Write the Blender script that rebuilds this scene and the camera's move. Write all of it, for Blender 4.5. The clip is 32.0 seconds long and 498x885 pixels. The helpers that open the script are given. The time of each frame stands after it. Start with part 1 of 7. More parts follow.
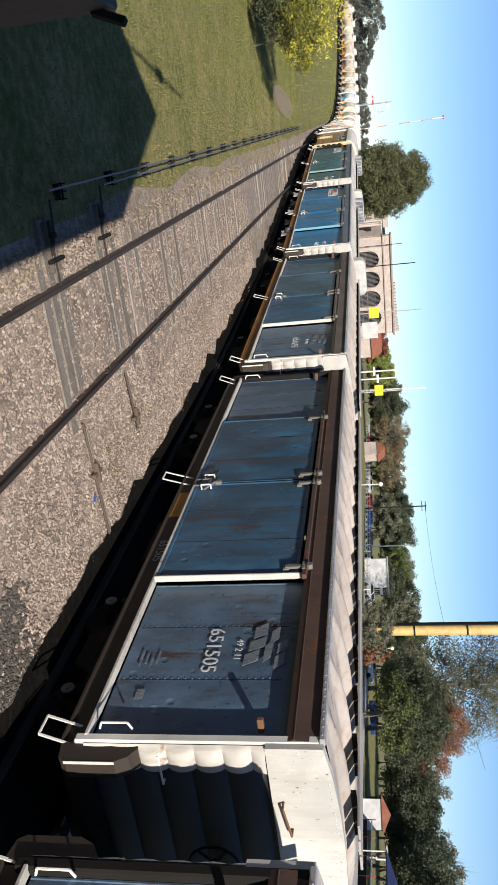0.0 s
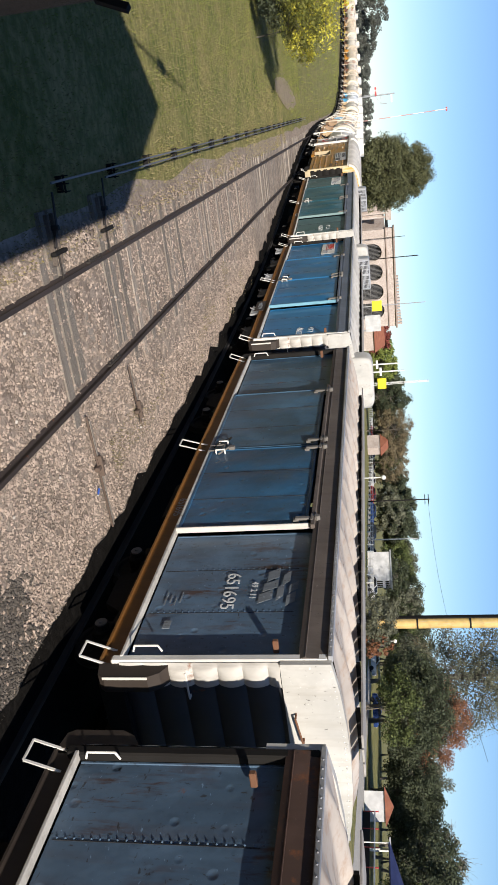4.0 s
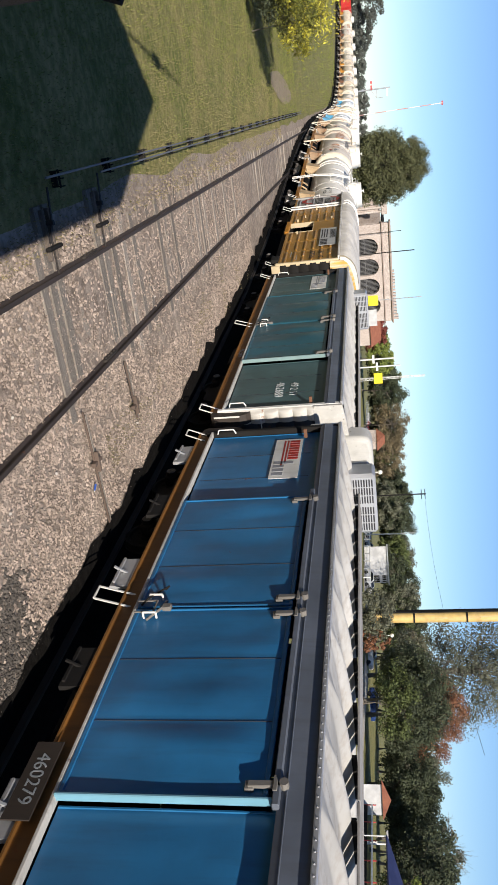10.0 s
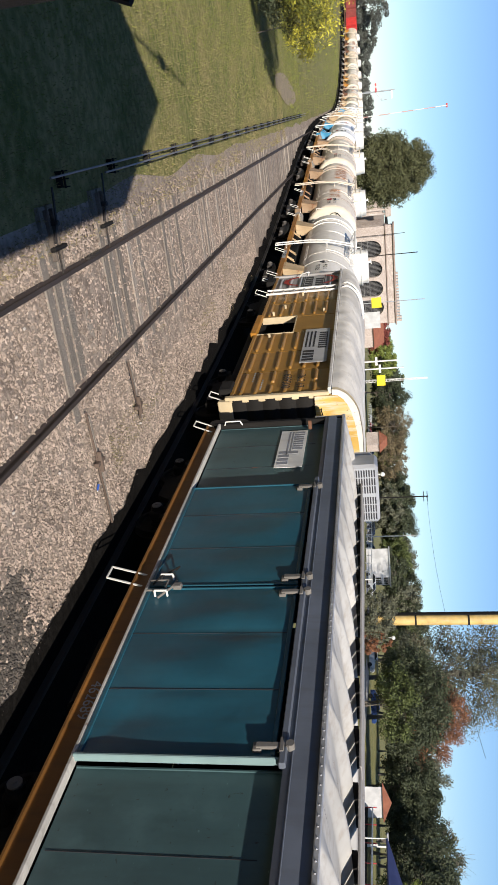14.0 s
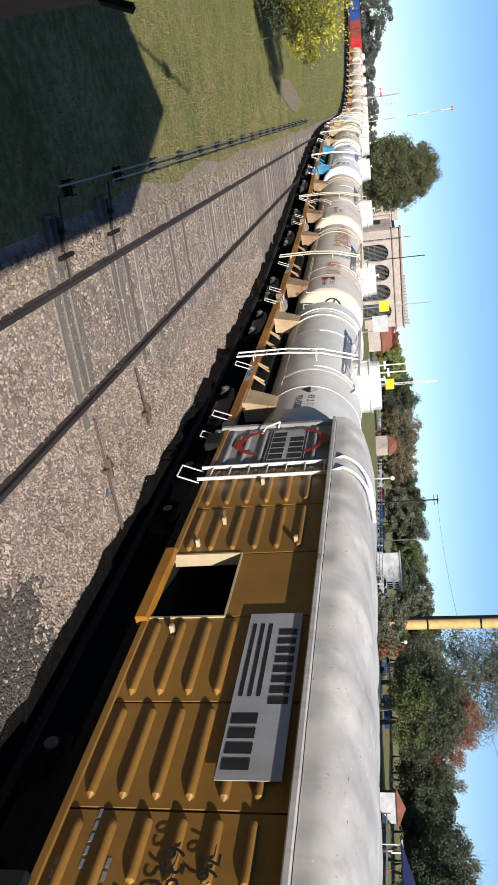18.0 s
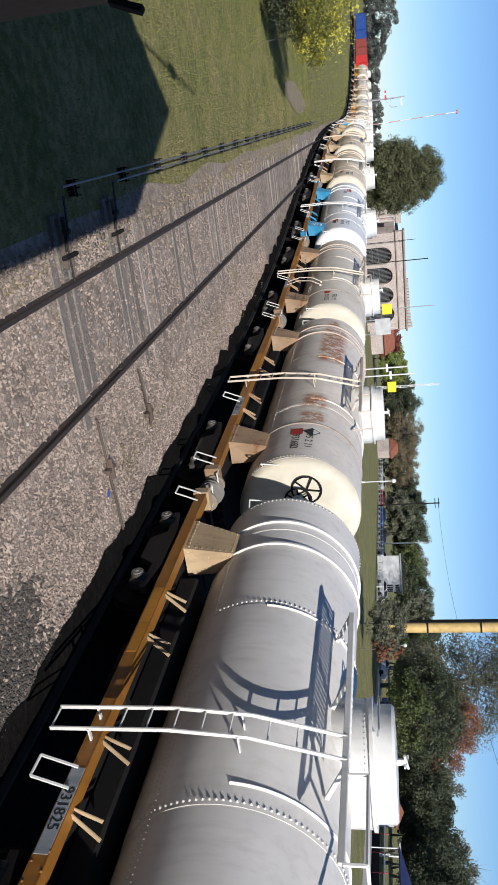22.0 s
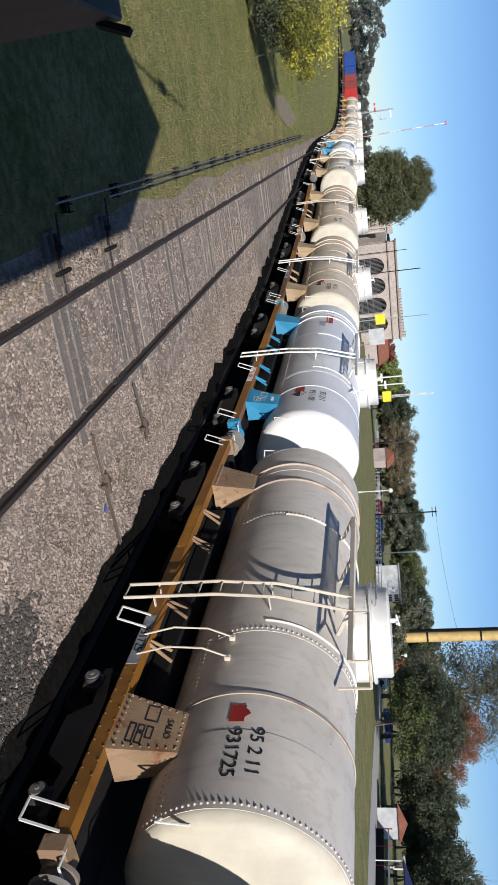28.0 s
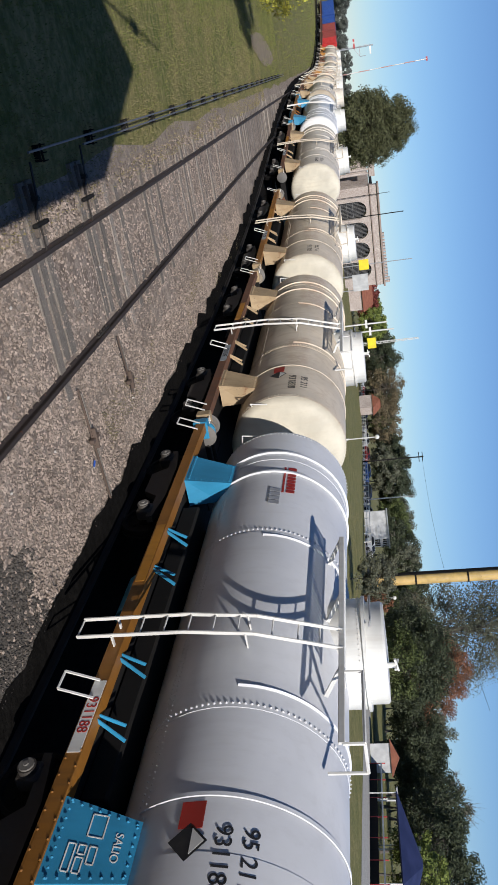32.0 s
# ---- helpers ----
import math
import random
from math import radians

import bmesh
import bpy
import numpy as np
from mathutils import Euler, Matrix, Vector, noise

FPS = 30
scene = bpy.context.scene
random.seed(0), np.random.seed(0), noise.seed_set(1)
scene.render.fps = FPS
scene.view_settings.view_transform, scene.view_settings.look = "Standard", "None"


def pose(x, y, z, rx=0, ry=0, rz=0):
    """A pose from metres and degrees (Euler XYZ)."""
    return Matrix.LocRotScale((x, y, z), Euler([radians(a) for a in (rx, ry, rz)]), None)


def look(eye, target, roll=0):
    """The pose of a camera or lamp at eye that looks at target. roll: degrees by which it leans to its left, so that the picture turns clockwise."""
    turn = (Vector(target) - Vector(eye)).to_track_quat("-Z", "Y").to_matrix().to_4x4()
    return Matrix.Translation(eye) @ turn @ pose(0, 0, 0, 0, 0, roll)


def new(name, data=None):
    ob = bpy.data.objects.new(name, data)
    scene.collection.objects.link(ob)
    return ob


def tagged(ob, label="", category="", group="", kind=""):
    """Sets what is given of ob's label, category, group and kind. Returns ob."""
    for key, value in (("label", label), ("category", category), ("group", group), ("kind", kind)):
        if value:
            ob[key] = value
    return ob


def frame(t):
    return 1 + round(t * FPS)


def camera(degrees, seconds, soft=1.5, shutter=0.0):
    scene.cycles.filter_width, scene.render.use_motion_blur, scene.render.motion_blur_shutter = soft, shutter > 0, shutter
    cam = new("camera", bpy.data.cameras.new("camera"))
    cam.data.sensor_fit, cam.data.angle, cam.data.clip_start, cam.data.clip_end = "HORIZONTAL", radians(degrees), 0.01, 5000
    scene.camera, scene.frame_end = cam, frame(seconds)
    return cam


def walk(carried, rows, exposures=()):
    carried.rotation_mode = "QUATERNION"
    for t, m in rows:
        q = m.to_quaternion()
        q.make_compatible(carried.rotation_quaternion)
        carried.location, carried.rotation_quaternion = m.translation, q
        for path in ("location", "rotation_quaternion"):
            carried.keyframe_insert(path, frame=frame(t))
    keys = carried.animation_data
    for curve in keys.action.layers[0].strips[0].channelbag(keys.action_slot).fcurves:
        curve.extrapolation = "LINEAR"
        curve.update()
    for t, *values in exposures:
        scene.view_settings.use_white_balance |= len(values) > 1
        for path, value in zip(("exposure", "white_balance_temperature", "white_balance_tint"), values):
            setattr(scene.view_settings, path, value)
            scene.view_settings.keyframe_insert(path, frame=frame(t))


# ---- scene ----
# Camera: held at a signal cabin's window, turned on its side.
cam = camera(37.0, 32.0, 1.0)
PATH = [
    (0, pose(0.008, 0.010, 4.420, 17.563, -79.633, 48.982)),
    (0.5, pose(0.011, 0.010, 4.418, 16.782, -79.549, 49.589)),
    (1, pose(0.012, 0.010, 4.422, 16.510, -79.469, 50.019)),
    (1.5, pose(0.009, 0.009, 4.419, 16.949, -79.500, 49.485)),
    (2, pose(0.010, 0.008, 4.420, 17.580, -79.565, 48.772)),
    (2.5, pose(0.014, 0.005, 4.416, 17.402, -79.576, 48.802)),
    (4.5, pose(0.022, 0.005, 4.414, 17.227, -79.373, 48.778)),
    (5, pose(0.023, 0.004, 4.413, 17.160, -79.482, 48.729)),
    (5.5, pose(0.021, 0.007, 4.418, 17.054, -79.485, 49.065)),
    (6, pose(0.023, 0.004, 4.414, 17.044, -79.626, 49.221)),
    (6.5, pose(0.027, 0.003, 4.411, 17.824, -79.660, 48.533)),
    (7, pose(0.027, 0.004, 4.413, 17.100, -79.814, 49.035)),
    (7.5, pose(0.024, 0.006, 4.416, 17.675, -79.702, 48.188)),
    (8, pose(0.025, 0.007, 4.417, 17.333, -79.608, 48.609)),
    (8.5, pose(0.024, 0.007, 4.417, 17.345, -79.620, 48.759)),
    (9, pose(0.024, 0.006, 4.415, 16.867, -79.670, 49.103)),
    (9.5, pose(0.022, 0.007, 4.413, 17.860, -79.578, 47.959)),
    (10, pose(0.025, 0.007, 4.416, 18.296, -79.583, 47.368)),
    (10.5, pose(0.025, 0.005, 4.413, 17.908, -79.729, 47.895)),
    (11, pose(0.017, 0.006, 4.411, 17.943, -79.688, 47.918)),
    (11.5, pose(0.019, 0.004, 4.409, 18.646, -79.643, 47.071)),
    (12, pose(0.024, 0.004, 4.411, 18.018, -79.648, 47.632)),
    (12.5, pose(0.026, 0.003, 4.409, 18.091, -79.594, 47.523)),
    (13, pose(0.026, 0.000, 4.405, 16.105, -79.623, 49.592)),
    (13.5, pose(0.026, -0.000, 4.405, 16.386, -79.512, 49.500)),
    (14, pose(0.025, -0.000, 4.406, 16.324, -79.512, 49.475)),
    (14.5, pose(0.022, -0.002, 4.400, 16.618, -79.477, 49.083)),
    (16.5, pose(0.023, 0.007, 4.418, 19.466, -78.902, 46.773)),
    (17, pose(0.031, 0.004, 4.417, 19.771, -79.003, 46.427)),
    (17.5, pose(0.026, 0.005, 4.416, 19.514, -78.879, 46.643)),
    (18, pose(0.030, 0.004, 4.413, 18.872, -78.641, 47.296)),
    (18.5, pose(0.029, 0.003, 4.410, 18.283, -78.692, 48.069)),
    (19, pose(0.027, 0.003, 4.409, 18.797, -78.663, 47.448)),
    (19.5, pose(0.029, 0.000, 4.405, 18.993, -78.746, 47.081)),
    (20, pose(0.029, 0.003, 4.409, 19.738, -78.782, 46.176)),
    (20.5, pose(0.031, 0.001, 4.407, 18.693, -78.812, 47.354)),
    (21, pose(0.029, 0.001, 4.407, 17.858, -78.442, 48.245)),
    (21.5, pose(0.028, -0.000, 4.406, 16.056, -78.959, 50.203)),
    (22, pose(0.027, -0.000, 4.405, 16.128, -78.705, 50.208)),
    (22.5, pose(0.019, 0.004, 4.414, 17.791, -78.624, 48.964)),
    (23, pose(0.024, 0.002, 4.411, 17.997, -78.841, 48.745)),
    (23.5, pose(0.019, 0.002, 4.410, 20.968, -78.589, 46.235)),
    (24, pose(0.021, 0.003, 4.415, 21.579, -78.376, 45.593)),
    (24.5, pose(0.022, -0.002, 4.403, 22.713, -78.496, 44.338)),
    (25, pose(0.024, -0.001, 4.406, 24.859, -78.321, 42.218)),
    (25.5, pose(0.021, -0.004, 4.399, 24.266, -78.530, 43.192)),
    (27.5, pose(0.013, 0.002, 4.408, 22.444, -78.786, 44.624)),
    (28, pose(0.017, 0.003, 4.412, 22.199, -78.660, 44.945)),
    (28.5, pose(0.015, 0.005, 4.414, 22.804, -78.711, 44.318)),
    (29, pose(0.019, 0.003, 4.412, 22.978, -78.723, 43.999)),
    (29.5, pose(0.019, 0.004, 4.414, 22.597, -78.743, 44.260)),
    (30, pose(0.019, 0.001, 4.407, 21.892, -78.504, 44.909)),
    (30.5, pose(0.021, 0.002, 4.407, 21.989, -78.576, 44.906)),
    (31, pose(0.015, 0.001, 4.401, 26.697, -78.512, 37.942)),
    (31.5, pose(0.031, 0.002, 4.407, 30.828, -78.960, 31.797)),
    (32, pose(0.026, -0.001, 4.397, 28.473, -78.852, 34.689)),
]
walk(cam, PATH, exposures=[(0, 0.44, 6650, 12), (14, 0.43, 6650, 12), (19, 0.38, 6300, 12), (20.5, 0.27, 6150, 12), (22, 0.14, 6080, 12), (24.5, 0.07, 6080, 12), (28, 0.08, 6100, 12), (30.5, 0.09, 6150, 12), (31.5, -0.08, 6150, 12), (32, -0.10, 6150, 12)])

# ---- light ----
SUN_EL, SUN_AZ = 27.5, 12.0      # elevation; the sun stands behind the camera, this far to the left of the track's line
world = bpy.data.worlds.new("sky")
scene.world = world
world.use_nodes = True
sky = world.node_tree.nodes.new("ShaderNodeTexSky")
sky.sky_type = 'NISHITA'
sky.sun_disc = False
sky.sun_elevation, sky.sun_rotation = radians(SUN_EL), radians(180 + SUN_AZ)
sky.air_density, sky.dust_density, sky.ozone_density = 0.85, 0.0, 6.0
world.node_tree.links.new(sky.outputs[0], world.node_tree.nodes["Background"].inputs[0])
world.node_tree.nodes["Background"].inputs[1].default_value = 0.090
sun = new("sun", bpy.data.lights.new("sun", "SUN"))
sun.data.energy, sun.data.angle, sun.data.color = 5.0, radians(0.5), (1.0, 0.94, 0.85)
SUNV = Vector((math.sin(radians(SUN_AZ)) * math.cos(radians(SUN_EL)), math.cos(radians(SUN_AZ)) * math.cos(radians(SUN_EL)), -math.sin(radians(SUN_EL))))
sun.matrix_world = look((-20, -60, 60), Vector((-20, -60, 60)) + SUNV)

# ---- materials ----
MATS = {}


def nodes_of(name):
    m = bpy.data.materials.new(name)
    m.use_nodes = True
    return m, m.node_tree.nodes, m.node_tree.links, m.node_tree.nodes["Principled BSDF"]


def noise_node(n, l, scale, detail=4.0, rough=0.55, stretch=None, space="Object"):
    tc = n.new("ShaderNodeTexCoord")
    src = tc.outputs[space]
    if stretch:
        mp = n.new("ShaderNodeMapping")
        mp.inputs["Scale"].default_value = stretch
        l.new(src, mp.inputs[0])
        src = mp.outputs[0]
    t = n.new("ShaderNodeTexNoise")
    t.inputs["Scale"].default_value, t.inputs["Detail"].default_value, t.inputs["Roughness"].default_value = scale, detail, rough
    l.new(src, t.inputs["Vector"])
    return t.outputs["Fac"]


def ramp(n, l, fac, a, b, ca=(0, 0, 0, 1), cb=(1, 1, 1, 1)):
    r = n.new("ShaderNodeValToRGB")
    e = r.color_ramp.elements
    e[0].position, e[0].color, e[1].position, e[1].color = a, ca, b, cb
    l.new(fac, r.inputs[0])
    return r.outputs[0]


def mix(n, l, fac, a, b):
    m = n.new("ShaderNodeMix")
    m.data_type = 'RGBA'
    for sock, v in ((0, fac), (6, a), (7, b)):
        if hasattr(v, "is_linked"):
            l.new(v, m.inputs[sock])
        else:
            m.inputs[sock].default_value = v if sock == 0 else (*v, 1.0)
    return m.outputs[2]


def bump(n, l, b, fac, strength, dist=0.01):
    k = n.new("ShaderNodeBump")
    k.inputs["Strength"].default_value, k.inputs["Distance"].default_value = strength, dist
    l.new(fac, k.inputs["Height"])
    l.new(k.outputs[0], b.inputs["Normal"])


def ramp_value(n, l, value, a, b):
    r = n.new("ShaderNodeMapRange")
    r.interpolation_type = 'SMOOTHSTEP'
    r.inputs[1].default_value, r.inputs[2].default_value = min(a, b), max(a, b)
    r.inputs[3].default_value, r.inputs[4].default_value = (0.0, 1.0) if a < b else (1.0, 0.0)
    l.new(value, r.inputs[0])
    return r.outputs[0]


def product(n, l, a, b):
    k = n.new("ShaderNodeMath")
    k.operation = 'MULTIPLY'
    for i, v in enumerate((a, b)):
        if hasattr(v, "is_linked"):
            l.new(v, k.inputs[i])
        else:
            k.inputs[i].default_value = v
    return k.outputs[0]


def paint(name, col, dirt=(0.10, 0.075, 0.05), rust=0.0, rough=0.5, streak=0.5, metal=0.0, wear=0.25, stain=0.0, chips=0.0, dents=0.0, runs=0.0):
    """Painted steel: two scales of fading, dirt that runs down in streaks, rust where asked."""
    if name in MATS:
        return MATS[name]
    m, n, l, b = nodes_of(name)
    big = ramp(n, l, noise_node(n, l, 0.9, 5.0), 0.35, 0.72)
    c = mix(n, l, big, tuple(v * (1 - wear) for v in col), tuple(min(1, v * (1 + wear * 0.6)) for v in col))
    st = ramp(n, l, noise_node(n, l, 3.2, 5.0, 0.6, (2.2, 2.2, 0.22)), 0.5, 0.78)
    k = n.new("ShaderNodeMath")
    k.operation = 'MULTIPLY'
    k.inputs[1].default_value = streak
    l.new(st, k.inputs[0])
    c = mix(n, l, k.outputs[0], c, dirt)
    if stain > 0:
        # speckled rust in a band along the upper flank, in patches
        tc = n.new("ShaderNodeTexCoord")
        sp = n.new("ShaderNodeSeparateXYZ")
        l.new(tc.outputs["Object"], sp.inputs[0])
        fs = ramp(n, l, noise_node(n, l, 7.0, 10.0, 0.80, (1, 1, 0.5)), 0.42, 0.53)
        rc = mix(n, l, noise_node(n, l, 18.0, 4.0), (0.22, 0.08, 0.03), (0.46, 0.21, 0.085))
        for y0, y1, z0, z1 in ((1.15, 4.45, 2.50, 3.36), (-2.05, -0.9, 2.32, 3.08), (-2.9, -1.95, 2.34, 3.10), (4.2, 5.2, 2.6, 3.15)):
            m4 = [ramp_value(n, l, sp.outputs[1], y0, y0 + 0.35), ramp_value(n, l, sp.outputs[1], y1, y1 - 0.35), ramp_value(n, l, sp.outputs[2], z0, z0 + 0.22), ramp_value(n, l, sp.outputs[2], z1, z1 - 0.22)]
            f = product(n, l, product(n, l, m4[0], m4[1]), product(n, l, m4[2], m4[3]))
            f = product(n, l, product(n, l, f, fs), stain)
            c = mix(n, l, f, c, rc)
    if rust > 0:
        rf = ramp(n, l, noise_node(n, l, 2.6, 9.0, 0.68), 0.70 - 0.22 * rust, 0.76 - 0.16 * rust)
        rc = mix(n, l, noise_node(n, l, 24.0, 3.0), (0.10, 0.035, 0.015), (0.27, 0.10, 0.035))
        c = mix(n, l, rf, c, rc)
        rr = n.new("ShaderNodeMapRange")
        rr.inputs[3].default_value, rr.inputs[4].default_value = rough, 0.9
        l.new(rf, rr.inputs[0])
        l.new(rr.outputs[0], b.inputs["Roughness"])
    else:
        rg = n.new("ShaderNodeMapRange")
        rg.inputs[3].default_value, rg.inputs[4].default_value = rough - 0.08, rough + 0.14
        l.new(big, rg.inputs[0])
        l.new(rg.outputs[0], b.inputs["Roughness"])
    if runs > 0:
        # rust that has run down the sheet in patches
        ra = ramp(n, l, noise_node(n, l, 0.85, 4.0, 0.6, (1, 1.4, 0.8)), 0.50, 0.62)
        rb = ramp(n, l, noise_node(n, l, 6.5, 8.0, 0.7, (1, 1, 0.16)), 0.50, 0.58)
        c = mix(n, l, product(n, l, product(n, l, ra, rb), runs), c, mix(n, l, noise_node(n, l, 15.0, 3.0), (0.035, 0.02, 0.016), (0.10, 0.045, 0.026)))
    if chips > 0:
        # scattered scratches and flakes, pale and dark
        for sc, st_, lo_, col_ in ((21.0, (1, 1, 0.4), 0.675, (0.03, 0.024, 0.02)), (17.0, (1, 0.4, 1), 0.69, (0.025, 0.022, 0.02)), (23.0, (1, 0.5, 1.0), 0.695, tuple(min(1, v * 1.9 + 0.04) for v in col)), (2.2, (1, 1, 0.5), 0.60, tuple(v * 0.55 for v in col)), (1.6, (1, 0.8, 0.6), 0.58, tuple(min(1, v * 1.35 + 0.012) for v in col))):
            ch = ramp(n, l, noise_node(n, l, sc, 6.0, 0.62, st_), lo_ - 0.03 * chips, lo_ + (0.04 if sc > 5 else 0.16) - 0.03 * chips)
            c = mix(n, l, product(n, l, ch, 0.75 if sc > 5 else 0.6), c, col_)
    l.new(c, b.inputs["Base Color"])
    b.inputs["Metallic"].default_value = metal
    if dents > 0:
        # small knocks in the sheet, among broad waves
        vo = n.new("ShaderNodeTexVoronoi")
        vo.feature = 'SMOOTH_F1'
        vo.inputs["Scale"].default_value, vo.inputs["Smoothness"].default_value = 3.4, 0.35
        tc2 = n.new("ShaderNodeTexCoord")
        l.new(tc2.outputs["Object"], vo.inputs["Vector"])
        pit = ramp_value(n, l, vo.outputs["Distance"], 0.05, 0.22)
        wv = noise_node(n, l, 1.7, 3.0, 0.5)
        ad = n.new("ShaderNodeMath")
        ad.operation = 'MULTIPLY_ADD'
        l.new(wv, ad.inputs[0])
        ad.inputs[1].default_value = 3.0
        if dents > 0.8:
            l.new(pit, ad.inputs[2])
        bump(n, l, b, ad.outputs[0], 0.55 * dents, 0.02)
    else:
        bump(n, l, b, noise_node(n, l, 14.0, 6.0), 0.12, 0.004)
    MATS[name] = m
    return m


def rough_mat(name, a, b2, scale, rough=0.9, bump_s=0.5, dist=0.02, fine=None, island=0.0, stretch=None, objrand=0.0):
    """Earth, stone, wood, leaves: two colours broken up at two scales."""
    if name in MATS:
        return MATS[name]
    m, n, l, b = nodes_of(name)
    f = noise_node(n, l, scale, 8.0, 0.62, stretch)
    c = mix(n, l, ramp(n, l, f, 0.32, 0.68), a, b2)
    if fine:
        c2 = mix(n, l, ramp(n, l, noise_node(n, l, scale * 9, 4.0, 0.6, stretch), 0.4, 0.66), tuple(v * 0.62 for v in a), fine)
        c = mix(n, l, 0.42, c, c2)
    if island or objrand:
        g = n.new("ShaderNodeNewGeometry") if island else n.new("ShaderNodeObjectInfo")
        h = n.new("ShaderNodeHueSaturation")
        r = n.new("ShaderNodeMapRange")
        w = island or objrand
        r.inputs[3].default_value, r.inputs[4].default_value = 1 - w, 1 + w
        l.new(g.outputs["Random Per Island" if island else "Random"], r.inputs[0])
        l.new(r.outputs[0], h.inputs["Value"])
        l.new(c, h.inputs["Color"])
        c = h.outputs[0]
    l.new(c, b.inputs["Base Color"])
    b.inputs["Roughness"].default_value = rough
    b.inputs["Specular IOR Level"].default_value = 0.3
    if bump_s:
        bump(n, l, b, noise_node(n, l, scale * 12, 5.0, 0.6, stretch), bump_s, dist)
    MATS[name] = m
    return m


# ---- mesh tools ----
class Mesh:
    """Collects shapes and becomes one mesh object."""

    def __init__(self):
        self.v, self.f, self.s = [], [], []

    def add(self, verts, faces, smooth=False):
        k = len(self.v)
        self.v.extend(tuple(p) for p in verts)
        self.f.extend(tuple(i + k for i in q) for q in faces)
        self.s.extend([smooth] * len(faces))
        return self

    def box(self, x0, x1, y0, y1, z0, z1, c=0.0, m=None):
        if c <= 0:
            v = [(x, y, z) for x in (x0, x1) for y in (y0, y1) for z in (z0, z1)]
            f = [(0, 1, 3, 2), (4, 6, 7, 5), (0, 4, 5, 1), (2, 3, 7, 6), (0, 2, 6, 4), (1, 5, 7, 3)]
        else:
            c = min(c, abs(x1 - x0) * 0.45, abs(y1 - y0) * 0.45, abs(z1 - z0) * 0.45)
            lo, hi = (x0, y0, z0), (x1, y1, z1)
            v, idx = [], {}
            for sx in (0, 1):
                for sy in (0, 1):
                    for sz in (0, 1):
                        s = (sx, sy, sz)
                        for ax in range(3):
                            p = []
                            for d in range(3):
                                e = hi[d] if s[d] else lo[d]
                                p.append(e if d == ax else e + (-c if s[d] else c))
                            idx[s, ax] = len(v)
                            v.append(tuple(p))
            f = []
            for ax in range(3):
                a, b = (ax + 1) % 3, (ax + 2) % 3
                for s in (0, 1):
                    q = []
                    for u, w in ((0, 0), (1, 0), (1, 1), (0, 1)):
                        t = [0, 0, 0]
                        t[ax], t[a], t[b] = s, u, w
                        q.append(idx[tuple(t), ax])
                    f.append(tuple(q) if s else tuple(reversed(q)))
                for u in (0, 1):
                    for w in (0, 1):
                        t0, t1 = [0, 0, 0], [0, 0, 0]
                        t0[a] = t1[a] = u
                        t0[b] = t1[b] = w
                        t0[ax], t1[ax] = 0, 1
                        q = [idx[tuple(t0), a], idx[tuple(t1), a], idx[tuple(t1), b], idx[tuple(t0), b]]
                        f.append(tuple(q) if u != w else tuple(reversed(q)))
            for sx in (0, 1):
                for sy in (0, 1):
                    for sz in (0, 1):
                        q = [idx[(sx, sy, sz), k] for k in range(3)]
                        f.append(tuple(q) if (sx + sy + sz) % 2 else tuple(reversed(q)))
        if m is not None:
            v = [m @ Vector(p) for p in v]
        return self.add(v, f)

    def cyl(self, p, q, r, seg=10, r2=None, caps=True, smooth=True):
        p, q = Vector(p), Vector(q)
        r2 = r if r2 is None else r2
        d = (q - p).normalized()
        a = d.orthogonal().normalized()
        b = d.cross(a)
        v = []
        for c, rr in ((p, r), (q, r2)):
            for i in range(seg):
                t = 2 * math.pi * i / seg
                v.append(c + a * (rr * math.cos(t)) + b * (rr * math.sin(t)))
        self.add(v, [(i, (i + 1) % seg, seg + (i + 1) % seg, seg + i) for i in range(seg)], smooth)
        if caps:
            self.add(v[:seg], [tuple(reversed(range(seg)))])
            self.add(v[seg:], [tuple(range(seg))])
        return self

    def tube(self, pts, r, seg=8):
        for a, b in zip(pts, pts[1:]):
            self.cyl(a, b, r, seg)
        return self

    def bar(self, a, b, w, h, up=(0, 0, 1)):
        """A flat bar from a to b, w wide and h thick."""
        a, b = Vector(a), Vector(b)
        d = (b - a).normalized()
        s = d.cross(Vector(up))
        s = s.normalized() if s.length > 1e-4 else Vector((1, 0, 0))
        u = s.cross(d)
        v = [p + s * (i * w / 2) + u * (j * h / 2) for p in (a, b) for i, j in ((-1, -1), (1, -1), (1, 1), (-1, 1))]
        return self.add(v, [(0, 1, 2, 3), (7, 6, 5, 4), (0, 4, 5, 1), (1, 5, 6, 2), (2, 6, 7, 3), (3, 7, 4, 0)])

    def spin(self, prof, axis="y", centre=(0, 0, 0), seg=48, smooth=True, a0=0.0, a1=360.0):
        """Revolves (along, radius) points round an axis."""
        full = abs(a1 - a0) >= 359.9
        n = seg if full else seg + 1
        v = []
        for s, r in prof:
            for i in range(n):
                t = radians(a0 + (a1 - a0) * i / seg)
                c, d = r * math.cos(t), r * math.sin(t)
                p = (c, s, d) if axis == "y" else ((c, d, s) if axis == "z" else (s, c, d))
                v.append((p[0] + centre[0], p[1] + centre[1], p[2] + centre[2]))
        f = []
        for k in range(len(prof) - 1):
            for i in range(seg):
                j = (i + 1) % n
                q = (k * n + i, (k + 1) * n + i, (k + 1) * n + j, k * n + j)
                f.append(q if axis != "y" else q)
        return self.add(v, f, smooth)

